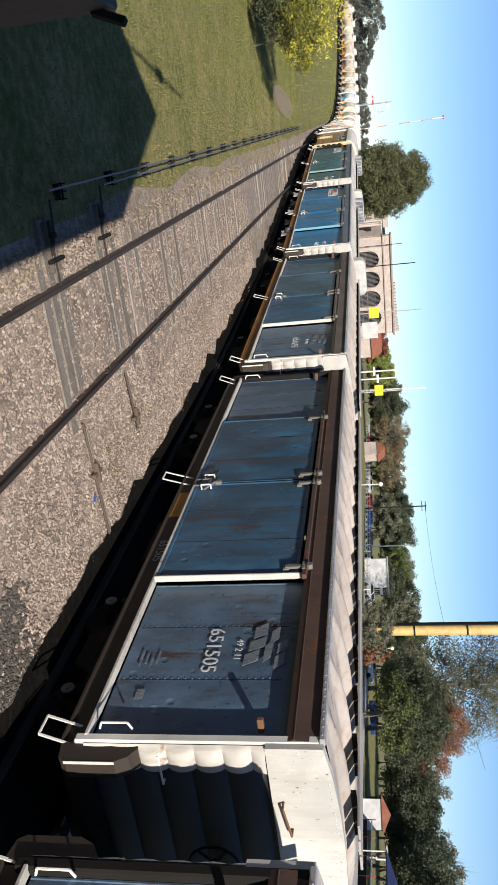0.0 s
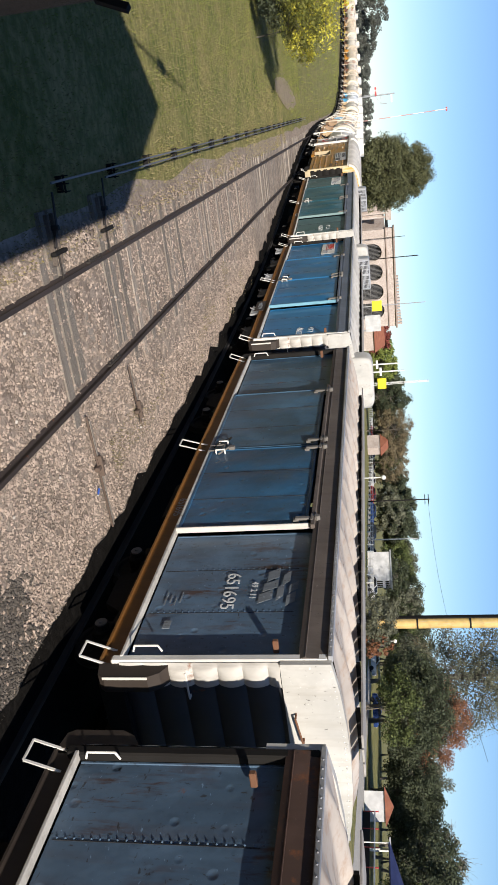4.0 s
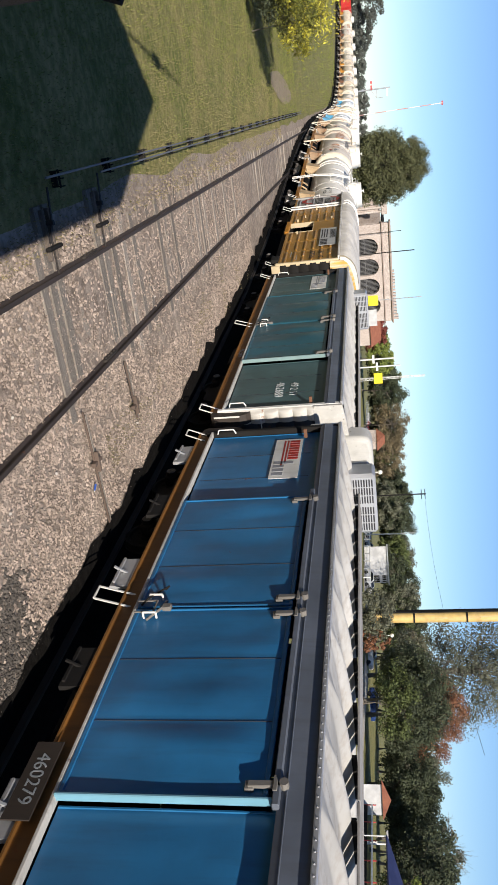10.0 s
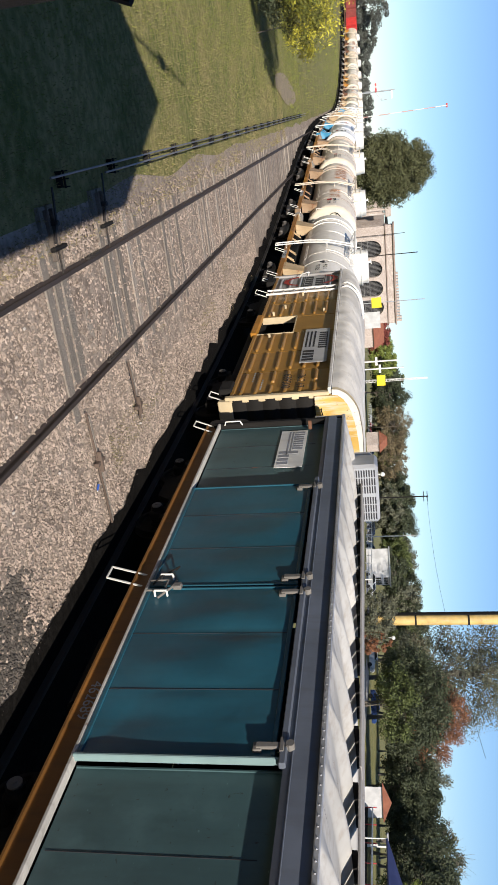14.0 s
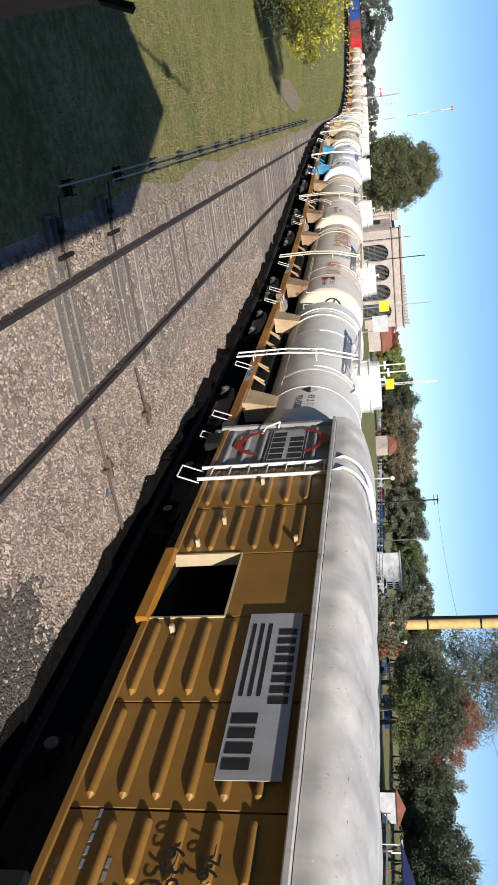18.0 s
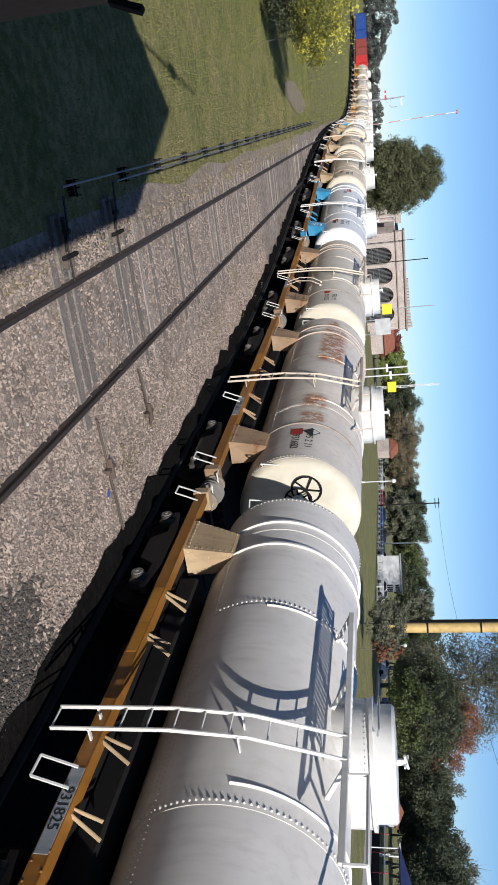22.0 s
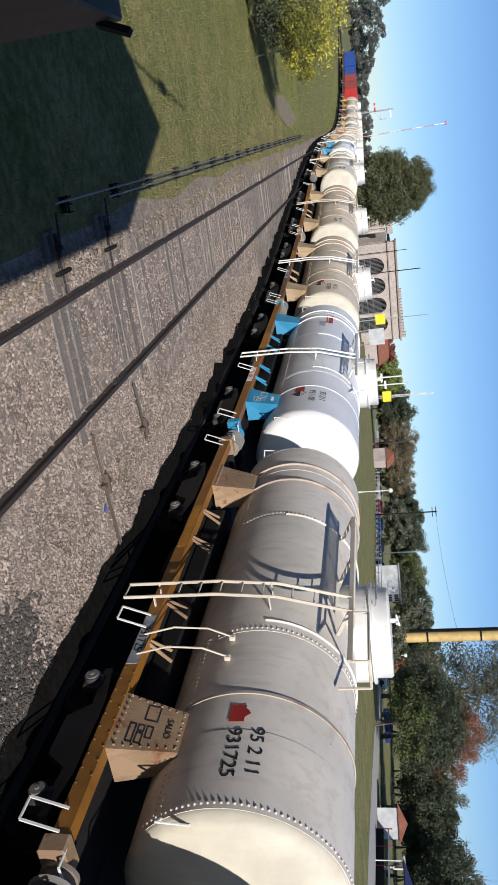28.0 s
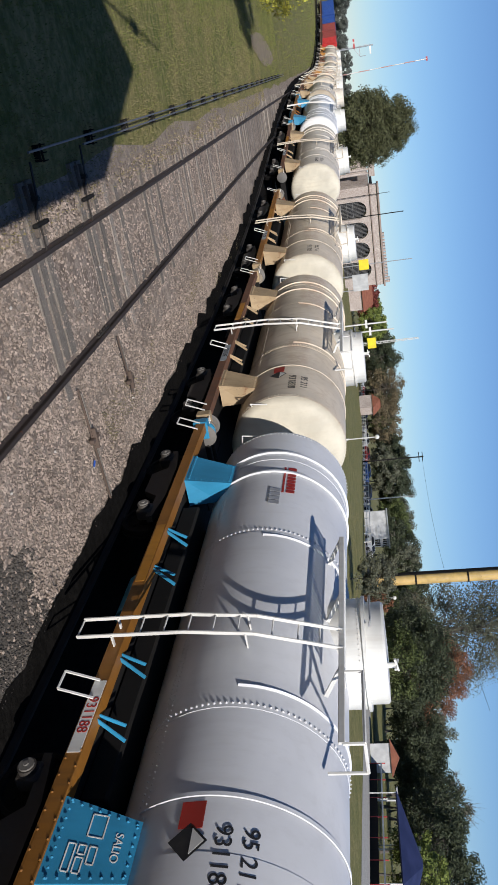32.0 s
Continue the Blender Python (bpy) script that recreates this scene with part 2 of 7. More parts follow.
    def grid(self, nx, ny, fn, smooth=True):
        v = [fn(i / nx, j / ny) for j in range(ny + 1) for i in range(nx + 1)]
        f = [(j * (nx + 1) + i, j * (nx + 1) + i + 1, (j + 1) * (nx + 1) + i + 1, (j + 1) * (nx + 1) + i) for j in range(ny) for i in range(nx)]
        return self.add(v, f, smooth)

    def prism(self, poly, axis, a, b):
        """Extrudes a flat outline along an axis ('x': points are y, z; 'y': x, z; 'z': x, y)."""
        def put(u, w, t):
            return (t, u, w) if axis == "x" else ((u, t, w) if axis == "y" else (u, w, t))
        n = len(poly)
        v = [put(u, w, a) for u, w in poly] + [put(u, w, b) for u, w in poly]
        return self.add(v, [tuple(reversed(range(n))), tuple(range(n, 2 * n))] + [(i, (i + 1) % n, n + (i + 1) % n, n + i) for i in range(n)])

    def data(self, name, mat):
        me = bpy.data.meshes.new(name)
        me.from_pydata(self.v, [], self.f)
        bm = bmesh.new()
        bm.from_mesh(me)
        if len(self.f) < 60000:
            bmesh.ops.recalc_face_normals(bm, faces=bm.faces)
        bm.to_mesh(me)
        bm.free()
        me.polygons.foreach_set("use_smooth", self.s)
        for k in (mat if isinstance(mat, (list, tuple)) else [mat]):
            me.materials.append(k)
        if len(self.f) < 60000 and any(self.s):
            me.set_sharp_from_angle(angle=radians(36))
        me.update()
        return me


def part(name, mesh, mat, parent=None, label="", at=None, kind=""):
    ob = new(name, mesh.data(name, mat) if isinstance(mesh, Mesh) else mesh)
    if parent is not None:
        ob.parent = parent
    if at is not None:
        ob.matrix_basis = at if isinstance(at, Matrix) else Matrix.Translation(at)
    return tagged(ob, label=label, kind=kind)


def thing(name, label, category, group="", at=None, kind=""):
    ob = new(name)
    ob.empty_display_size = 0.3
    if at is not None:
        ob.matrix_basis = at
    return tagged(ob, label, category, group, kind)


def lettering(name, text, size, mat, parent, m, stretch=1.0, label=""):
    """Painted letters, flat, in the plane that m gives (x along the line, y up)."""
    cu = bpy.data.curves.new("letters", "FONT")
    cu.body, cu.size, cu.extrude, cu.align_x, cu.align_y = text, size, 0.0015, "CENTER", "CENTER"
    ob = bpy.data.objects.new("letters", cu)
    me = bpy.data.meshes.new_from_object(ob)
    bpy.data.objects.remove(ob)
    me.transform(m @ Matrix.Diagonal((stretch, 1, 1, 1)))
    me.materials.clear()
    me.materials.append(mat)
    return part(name, me, None, parent, label)

# ---- the track's line ----
KNOT_A = [18, 26, 34, 42, 50, 60, 72, 88, 108, 135, 170, 230]
KNOT_T = [1.5, 3.4, 5.9, 7.5, 6.8, 4.7, 1.7, 0.0, 0.9, 6.1, 12.6, 24.0]
TRACK_X, MAIN_X = 7.3, 2.71
LINE_A = np.arange(-140.0, 420.0, 1.0)
_t = np.radians(np.interp(LINE_A, KNOT_A, KNOT_T, left=0.0))
_t[LINE_A < 18] = np.clip((LINE_A[LINE_A < 18] - 8) / 10, 0, 1) * radians(1.5)
_m = (_t[1:] + _t[:-1]) / 2
LINE_X = TRACK_X - np.concatenate([[0], np.cumsum(np.sin(_m))])
LINE_Y = -140.0 + np.concatenate([[0], np.cumsum(np.cos(_m))])
LINE_T = _t


def on_line(a):
    """x, y and heading (degrees, to the left of +y) of the loop track at the distance a."""
    return float(np.interp(a, LINE_A, LINE_X)), float(np.interp(a, LINE_A, LINE_Y)), math.degrees(float(np.interp(a, LINE_A, LINE_T)))


def main_line(a):
    """The straight main track; past the points it shares the loop's line."""
    x, y, h = on_line(a)
    return (MAIN_X, a, 0.0) if a < 74 else (x + (MAIN_X - on_line(74)[0]), y, h)


# the train's way from the clip's start, in metres
RUN_T = [0, 2.5, 4.5, 6, 8, 10, 12, 14, 16, 18, 20, 22, 24, 26, 28, 30, 32]
RUN_D = [0, 7.51, 13.54, 18.11, 24.26, 30.40, 36.59, 42.88, 48.98, 55.14, 61.56, 68.10, 74.53, 80.88, 87.36, 93.99, 100.54]


def run(t):
    return float(np.interp(t, RUN_T, RUN_D))


MOVERS, WHEELS = [], []

# ---- colours ----
# black of grimy steel, and of shade painted on some wagon parts
STEEL_DARK = paint("grimy_or_shaded_black", (0.014, 0.013, 0.012), (0.024, 0.02, 0.016), 0.06, 0.85, 0.4)
STEEL_DARK.node_tree.nodes["Principled BSDF"].inputs["Specular IOR Level"].default_value = 0.2
OCHRE = paint("ochre_frame_paint", (0.30, 0.125, 0.018), (0.09, 0.05, 0.02), 0.22, 0.5, 0.45)
OCHRED = paint("dull_ochre_paint", (0.21, 0.092, 0.018), (0.07, 0.04, 0.018), 0.22, 0.6, 0.5)
OCHRE2 = paint("bright_ochre_paint", (0.46, 0.20, 0.02), (0.10, 0.05, 0.02), 0.1, 0.5, 0.35)
WHITE = paint("white_rail_paint", (0.78, 0.77, 0.72), (0.35, 0.28, 0.2), 0.10, 0.5, 0.3)
LETTER = paint("white_letter_paint", (0.72, 0.75, 0.74), (0.3, 0.3, 0.28), 0.05, 0.6, 0.3)
BUFF = paint("grimy_cream_casting", (0.26, 0.22, 0.17), (0.08, 0.06, 0.045), 0.3, 0.7, 0.6)
ROOFDARK = paint("louvre_shade", (0.05, 0.05, 0.055), (0.06, 0.055, 0.05), 0.0, 0.7, 0.3)
SOLE_DARK = paint("blackened_frame", (0.035, 0.026, 0.02), (0.05, 0.035, 0.025), 0.2, 0.65, 0.4)
DULLW = paint("dull_white_paint", (0.52, 0.51, 0.47), (0.30, 0.26, 0.2), 0.06, 0.65, 0.4, chips=0.6)
DUSTY = paint("dusty_cap", (0.17, 0.16, 0.145), (0.07, 0.06, 0.05), 0.1, 0.8, 0.4)
FADED = paint("faded_white_letters", (0.30, 0.33, 0.35), (0.14, 0.16, 0.18), 0.05, 0.6, 0.7, chips=1.0)
GHOST = paint("almost_gone_white_mark", (0.21, 0.24, 0.265), (0.10, 0.125, 0.15), 0.1, 0.6, 1.4, wear=0.45, chips=1.6)
BLACKLET = paint("black_letter_paint", (0.018, 0.018, 0.02), (0.08, 0.07, 0.06), 0.0, 0.6, 0.3)
REDLET = paint("red_sign_paint", (0.42, 0.03, 0.02), (0.12, 0.05, 0.04), 0.0, 0.55, 0.25)
GREYLET = paint("grey_sign_paint", (0.30, 0.31, 0.33), (0.15, 0.14, 0.13), 0.0, 0.6, 0.2)
RAILWORN = paint("chipped_white_rail", (0.62, 0.60, 0.55), (0.12, 0.09, 0.07), 0.35, 0.6, 0.5)
# near black for the shadow that falls on the white end walls
END_SHADE = paint("shadowed_end_paint", (0.035, 0.04, 0.052), (0.03, 0.028, 0.026), 0.15, 0.6, 0.4)
WALKB = paint("weathered_walk_boards", (0.36, 0.34, 0.31), (0.16, 0.12, 0.09), 0.10, 0.85, 0.5)
GALV = paint("galvanised_sheet", (0.46, 0.47, 0.48), (0.22, 0.2, 0.18), 0.08, 0.42, 0.35, 0.35)
RUST = paint("rusted_iron", (0.16, 0.075, 0.04), (0.06, 0.04, 0.03), 0.7, 0.85, 0.4)
RAIL = paint("rail_steel", (0.048, 0.036, 0.031), (0.035, 0.024, 0.02), 0.35, 0.75, 0.4, 0.1)


def wheelset(parent, y):
    r = 0.42
    ob = new("wheelset")
    ob.parent = parent
    ob.matrix_basis = Matrix.Translation((0, y, r + 0.02))
    for s in (-1, 1):
        w = Mesh()
        w.spin([(s * 0.80, 0.10), (s * 0.80, 0.30), (s * 0.79, 0.38), (s * 0.78, 0.455), (s * 0.81, 0.455), (s * 0.815, 0.425),
                (s * 0.91, 0.415), (s * 0.91, 0.36), (s * 0.865, 0.34), (s * 0.86, 0.16), (s * 0.90, 0.13), (s * 0.90, 0.0)], "x", seg=28)
        for k in range(4):
            t = radians(90 * k + 20)
            w.box(s * 0.862 - 0.012, s * 0.862 + 0.012, 0.24 * math.cos(t) - 0.03, 0.24 * math.cos(t) + 0.03, 0.24 * math.sin(t) - 0.03, 0.24 * math.sin(t) + 0.03)
        part("wheel", w, STEEL_DARK, ob)
    part("axle", Mesh().cyl((-1.02, 0, 0), (1.02, 0, 0), 0.075, 12), STEEL_DARK, ob)
    WHEELS.append((ob, y, r))
    return ob


def bogie(parent, y, axle_mat):
    """A cast three-piece bogie: side frames, bolster, springs, axle boxes, two wheelsets."""
    for s in (-1, 1):
        f = Mesh()
        x = s * 1.03
        top = [(y - 1.15, 0.52), (y - 1.15, 0.62), (y - 0.55, 0.72), (y + 0.55, 0.72), (y + 1.15, 0.62), (y + 1.15, 0.52), (y + 0.5, 0.56), (y + 0.30, 0.30),
               (y - 0.30, 0.30), (y - 0.5, 0.56)]
        f.prism([(u, w) for u, w in top], "x", x - 0.06, x + 0.06)
        part("bogie_side_frame", f, axle_mat, parent)
        for u in (-0.9, 0.9):
            b = Mesh().box(x - 0.1, x + 0.1, y + u - 0.13, y + u + 0.13, 0.32, 0.58, 0.03)
            b.cyl((x + s * 0.1, y + u, 0.45), (x + s * 0.17, y + u, 0.45), 0.105, 14)
            part("axle_box", b, axle_mat, parent)
            part("axle_cap", Mesh().cyl((x + s * 0.165, y + u, 0.45), (x + s * 0.19, y + u, 0.45), 0.085, 12).cyl((x + s * 0.19, y + u, 0.45), (x + s * 0.21, y + u, 0.45), 0.03, 8), DUSTY, parent)
        for u in (-0.14, 0.0, 0.14):
            part("spring", Mesh().spin([(0.335 + 0.0225 * k, 0.055 + 0.011 * (k % 2)) for k in range(11)], "z", (x, y + u, 0), 10), axle_mat, parent)
    part("bolster", Mesh().box(-1.0, 1.0, y - 0.18, y + 0.18, 0.55, 0.78, 0.03), STEEL_DARK, parent)
    for u in (-0.9, 0.9):
        wheelset(parent, y + u)


def coupler(parent, y, s, mat):
    c = Mesh().box(-0.09, 0.09, min(y, y + s * 0.42), max(y, y + s * 0.42), 0.78, 0.98, 0.03)
    c.box(-0.15, 0.13, min(y + s * 0.36, y + s * 0.60), max(y + s * 0.36, y + s * 0.60), 0.74, 1.02, 0.05)
    c.cyl((0.02, y + s * 0.50, 0.68), (0.02, y + s * 0.50, 1.08), 0.05, 10)
    part("coupler", c, mat, parent)
    h = Mesh().tube([(-0.35, y + s * 0.1, 0.85), (-0.4, y + s * 0.3, 0.6), (-0.38, y + s * 0.52, 0.52)], 0.028, 8)
    part("brake_hose", h, STEEL_DARK, parent)


def stirrup(parent, y, x=-1.42, z0=0.62, z1=1.0, w=0.27):
    """A flat-bar step loop hung from the frame, sticking out."""
    o = x - 0.16
    m = Mesh()
    for a, b in (((x, y - w / 2, z1), (o, y - w / 2, z0)), ((o, y - w / 2, z0), (o, y + w / 2, z0)), ((o, y + w / 2, z0), (x, y + w / 2, z1))):
        m.bar(a, b, 0.028, 0.016)
    return part("step", m, WHITE, parent)


def grab(parent, pts, r=0.014, mat=None):
    return part("handrail", Mesh().tube(pts, r, 6), mat or WHITE, parent)


def sheet(y0, y1, z0, z1, x, seed, amp=0.012, ny=22, nz=16, sign=-1):
    """Thin dented steel sheet standing at x, buckled in three fields between its seams."""
    m = Mesh()

    def fn(u, v):
        y, z = y0 + (y1 - y0) * u, z0 + (z1 - z0) * v
        e = min(u, 1 - u, v, 1 - v) * 5
        d = noise.noise(Vector((y * 0.75 + seed * 7.3, z * 0.55, seed))) * 1.2 + noise.noise(Vector((y * 2.1, z * 1.2 + seed * 3.1, 4.0))) * 0.5
        p = abs(math.sin(math.pi * 3 * u)) ** 0.6
        return (x + sign * amp * p * (min(1, e) * d + 0.35 * math.sin(math.pi * v) ** 0.5), y, z)
    m.grid(ny, nz, fn)
    m.add([(x + 0.03, y0, z0), (x + 0.03, y1, z0), (x + 0.03, y1, z1), (x + 0.03, y0, z1)], [(0, 3, 2, 1)])
    return m


def rivets(pts, r=0.014, h=0.012, n=(-1, 0, 0)):
    """Domed rivet heads on a face whose normal is n."""
    m = Mesh()
    n = Vector(n)
    a = n.orthogonal().normalized()
    b = n.cross(a)
    for p in pts:
        p = Vector(p)
        v = [p + (a * math.cos(t) + b * math.sin(t)) * r for t in (0, 1.05, 2.09, 3.14, 4.19, 5.24)] + [p + n * h]
        m.add(v, [(i, (i + 1) % 6, 6) for i in range(6)], True)
    return m


SEAMD = paint("dark_seam", (0.02, 0.024, 0.03), (0.03, 0.03, 0.03), 0.1, 0.7, 0.3)


def boxcar(name, label, q, body_mat, panel_mat, fascia_mat, roof_mat, number, sub, logo, seed, unit, bars_on_sole=False, length=11.75, sole_mat=None, post_mat=None, mark=1.0, size=0.34):
    """A steel boxcar with two leaf doors amidships, a corrugated roof and steps."""
    ob = thing(name, label, "freight wagon", "wagons of the train")
    hl, hw = length / 2, 1.5
    zb, zt, ze = 1.13, 3.32, 3.72
    sole_mat = sole_mat or OCHRED
    # underframe
    for s in (-1, 1):
        so = Mesh().box(s * 1.38 - 0.05, s * 1.38 + 0.05, -hl, hl, 0.86, 1.10, 0.015)
        so.box(s * 1.38 - 0.10, s * 1.38 + 0.10, -hl, hl, 0.84, 0.865)
        part("sole_bar", so, sole_mat, ob)
        part("floor_rail", Mesh().box(s * 1.47 - 0.05, s * 1.47 + 0.06, -hl + 0.05, hl - 0.05, 1.095, 1.145, 0.012), RAILWORN, ob, "chipped white floor-edge rail")
    part("floor", Mesh().box(-1.4, 1.4, -hl + 0.02, hl - 0.02, 1.0, 1.1), STEEL_DARK, ob)
    part("centre_sill", Mesh().box(-0.25, 0.25, -hl, hl, 0.62, 0.98, 0.02), STEEL_DARK, ob)
    for k in range(4):
        y = -3.0 + 2.0 * k
        c = Mesh().prism([(-1.35, 0.98), (-1.35, 0.84), (-0.3, 0.64), (0.3, 0.64), (1.35, 0.84), (1.35, 0.98)], "y", y - 0.05, y + 0.05)
        part("cross_member", c, STEEL_DARK, ob)
    part("air_tank", Mesh().cyl((-0.85, -1.6, 0.62), (-0.85, -0.4, 0.62), 0.2, 16), STEEL_DARK, ob)
    for s in (-1, 1):
        bogie(ob, s * (hl - 2.0), STEEL_DARK)
        coupler(ob, s * hl, s, STEEL_DARK)
    # sides
    dn, df, dm = -2.87, 3.0, 0.05           # the doorway and the leaves' meeting line
    riveted = fascia_mat in (FASC_BROWN, FASC_DUST)
    bays = [(-hl + 0.06, dn), (dn, dm), (dm, df), (df, hl - 0.06)]
    for s in (-1, 1):
        for k, (a, b) in enumerate(bays):
            door = k in (1, 2)
            x = s * (hw - (0.0 if door else 0.115))
            p = part("door" if door else "side_panel", sheet(a + 0.015, b - 0.015, zb + 0.02, zt - (0.10 if door else 0.0), x, seed + k, 0.046 if door else 0.018, 36, 22, s), panel_mat[k] if isinstance(panel_mat, list) else panel_mat, ob)
            if s > 0:
                continue
            pk = panel_mat[k] if isinstance(panel_mat, list) else panel_mat
            e = 0.022 if door else 0.012
            for u in ((a + 0.02, a + 0.05), (b - 0.05, b - 0.02)):
                part("edge_strip", Mesh().box(x - e, x + 0.01, u[0], u[1], zb + 0.02, zt - (0.1 if door else 0), 0.006), pk, p)
            if door:
                part("edge_strip", Mesh().box(x - e, x + 0.01, a + 0.05, b - 0.05, zt - 0.15, zt - 0.10, 0.006), pk, p)
                part("edge_strip", Mesh().box(x - e, x + 0.01, a + 0.05, b - 0.05, zb + 0.02, zb + 0.07, 0.006), pk, p)
            nseam = 2 if (b - a) > 2.5 else 1
            ys = [a + (b - a) * (i + 1) / (nseam + 1) for i in range(nseam)]
            for y in ys:
                part("seam", Mesh().bar((x - 0.001, y, zb + 0.06), (x - 0.001, y, zt - 0.16), 0.010 if riveted else 0.007, 0.010, (1, 0, 0)), SEAMD, p)
            pts = [(x - 0.006, y + 0.022, zb + 0.1 + 0.085 * i) for y in ys for i in range(24)] if riveted and not door else []
            pts += [(x - 0.004, a + 0.09, zb + 0.1 + 0.09 * i) for i in range(23)] if not door else []
            if pts:
                part("rivets", rivets(pts, 0.014 if riveted else 0.009, 0.012 if riveted else 0.006), pk, p, kind="stuff")
            if door:
                for y in (a + 0.14, b - 0.20):
                    hg = Mesh().box(x - 0.075, x - 0.03, y - 0.035, y + 0.035, zt - 0.30, zt + 0.08, 0.008)
                    hg.box(x - 0.085, x - 0.055, y - 0.09, y + 0.09, zt - 0.055, zt - 0.01, 0.006)
                    hg.cyl((x - 0.10, y, zt + 0.05), (x - 0.02, y, zt + 0.05), 0.045, 10)
                    hg.box(x - 0.05, x, y - 0.055, y + 0.055, zt - 0.33, zt - 0.24, 0.008)
                    part("door_hanger", hg, DUSTY, p, "dusty steel door hanger")
        part("door_post", Mesh().box(s * (hw + 0.0) - 0.05, s * (hw + 0.0) + 0.05, dn - 0.025, dn + 0.012, zb, zt, 0.010), post_mat or RAILWORN, ob, "pale door post")
        part("door_track", Mesh().box(s * (hw + 0.035) - 0.04, s * (hw + 0.035) + 0.04, dn - 0.1, df + 0.1, zt - 0.05, zt + 0.02, 0.01), fascia_mat, ob)
        # fascia under the eave
        fa = Mesh()
        fa.prism([(s * (hw - 0.10), zt - 0.01), (s * (hw + 0.005), zt - 0.01), (s * (hw + 0.025), zt + 0.06), (s * (hw + 0.0), ze - 0.05), (s * (hw - 0.10), ze - 0.05)], "y", -hl, hl)
        fc_ = part("fascia", fa, fascia_mat, ob)
        for zl, xl in ((zt + 0.075, hw + 0.018),):
            part("ledge", Mesh().box(s * xl - 0.014, s * xl + 0.014, -hl + 0.01, hl - 0.01, zl - 0.007, zl + 0.007, 0.004), fascia_mat, fc_)
        part("eave_angle", Mesh().box(s * (hw + 0.01) - 0.045, s * (hw + 0.01) + 0.045, -hl - 0.02, hl + 0.02, ze - 0.06, ze, 0.01), GALV, ob)
        part("rivets", rivets([(s * (hw + 0.055), -hl + 0.05 + 0.11 * i, ze - 0.03) for i in range(int(length / 0.11))], 0.012, 0.012, (s, 0, 0)), GALV, ob, kind="stuff")
        # lock gear on the door meeting line
        if s < 0:
            lk = Mesh()
            lk.tube([(-hw - 0.06, -0.25, 1.36), (-hw - 0.09, -0.05, 1.52), (-hw - 0.07, 0.12, 1.55)], 0.018, 6)
            lk.tube([(-hw - 0.06, -0.08, 1.15), (-hw - 0.07, -0.1, 1.42), (-hw - 0.07, 0.14, 1.42), (-hw - 0.06, 0.14, 1.15)], 0.015, 6)
            lk.box(-hw - 0.10, -hw - 0.03, -0.05, 0.05, 1.52, 1.64, 0.012)
            part("lock_gear", lk, DUSTY, ob)
            for y in (-0.16, 0.22):
                grab(ob, [(-hw - 0.02, y, 1.30), (-hw - 0.11, y, 1.30), (-hw - 0.11, y, 1.47), (-hw - 0.02, y, 1.47)], 0.015, WHITE)
            grab(ob, [(-hw - 0.03, 0.10, 1.2), (-hw - 0.10, 0.16, 1.3), (-hw - 0.10, 0.42, 1.52), (-hw - 0.03, 0.44, 1.45)], 0.013, STEEL_DARK)
    # ends: corrugated sheet, the preceding wagon's shadow put in as a dark middle
    for s in (-1, 1):
        e = Mesh()

        def fn(u, v):
            x, z = -hw + 0.02 + (2 * hw - 0.04) * u, 1.08 + (ze - 0.10 - 1.08) * v
            ph = v * 6.5
            d = 0.055 * abs(math.sin(math.pi * ph)) ** 0.7
            return (x, s * (hl + 0.01 + d * min(1, 8 * min(u, 1 - u))), z)
        e.grid(12, 78, fn)
        part("end_wall", e, END_SHADE, ob, "corrugated end wall with its shadow painted in")
        for sx in (-1, 1):
            ec = Mesh()

            def fc(u, v):
                x, z = sx * (hw - 0.01 - 0.30 * u), 1.12 + (3.10 - 1.12) * v
                d = 0.06 * abs(math.sin(math.pi * v * 6.5)) ** 0.7
                return (x, s * (hl + 0.045 + 0.03 * min(1, 6 * u) + d * min(1, 3 * u)), z)
            ec.grid(8, 78, fc)
            part("end_edge", ec, RAILWORN, ob, "chipped white edge strip, the end wall's sunlit part")
        gb = Mesh().prism([(-hw, 3.10), (hw, 3.10), (hw, ze - 0.02), (hw * 0.72, ze + 0.05), (hw * 0.36, ze + 0.095), (0, ze + 0.11), (-hw * 0.36, ze + 0.095), (-hw * 0.72, ze + 0.05), (-hw, ze - 0.02)], "y", min(s * hl, s * (hl + 0.095)), max(s * hl, s * (hl + 0.095)))
        part("gable", gb, DULLW, ob, "white painted head of the end wall")
        part("rivets", rivets([(x_, s * (hl + 0.097), ze - 0.05 + 0.10 * (1 - (x_ / hw) ** 2)) for x_ in np.arange(-1.4, 1.45, 0.1)], 0.011, 0.01, (0, s, 0)), WHITE, ob, kind="stuff")
        grab(ob, [(-0.75, s * (hl + 0.09), 3.22), (-0.75, s * (hl + 0.19), 3.22), (-0.35, s * (hl + 0.19), 3.28), (-0.35, s * (hl + 0.09), 3.28)], 0.014, RUST)
        for sx in (-1, 1):
            part("corner_post", Mesh().box(sx * (hw - 0.05) - 0.06, sx * (hw - 0.05) + 0.06, s * (hl - 0.03) - 0.06, s * (hl - 0.03) + 0.06, 1.0, ze - 0.06, 0.02), STEEL_DARK if s > 0 else WHITE, ob)
        for sx in (-1, 1):
            o0, o1 = sx * 1.24, sx * 1.47
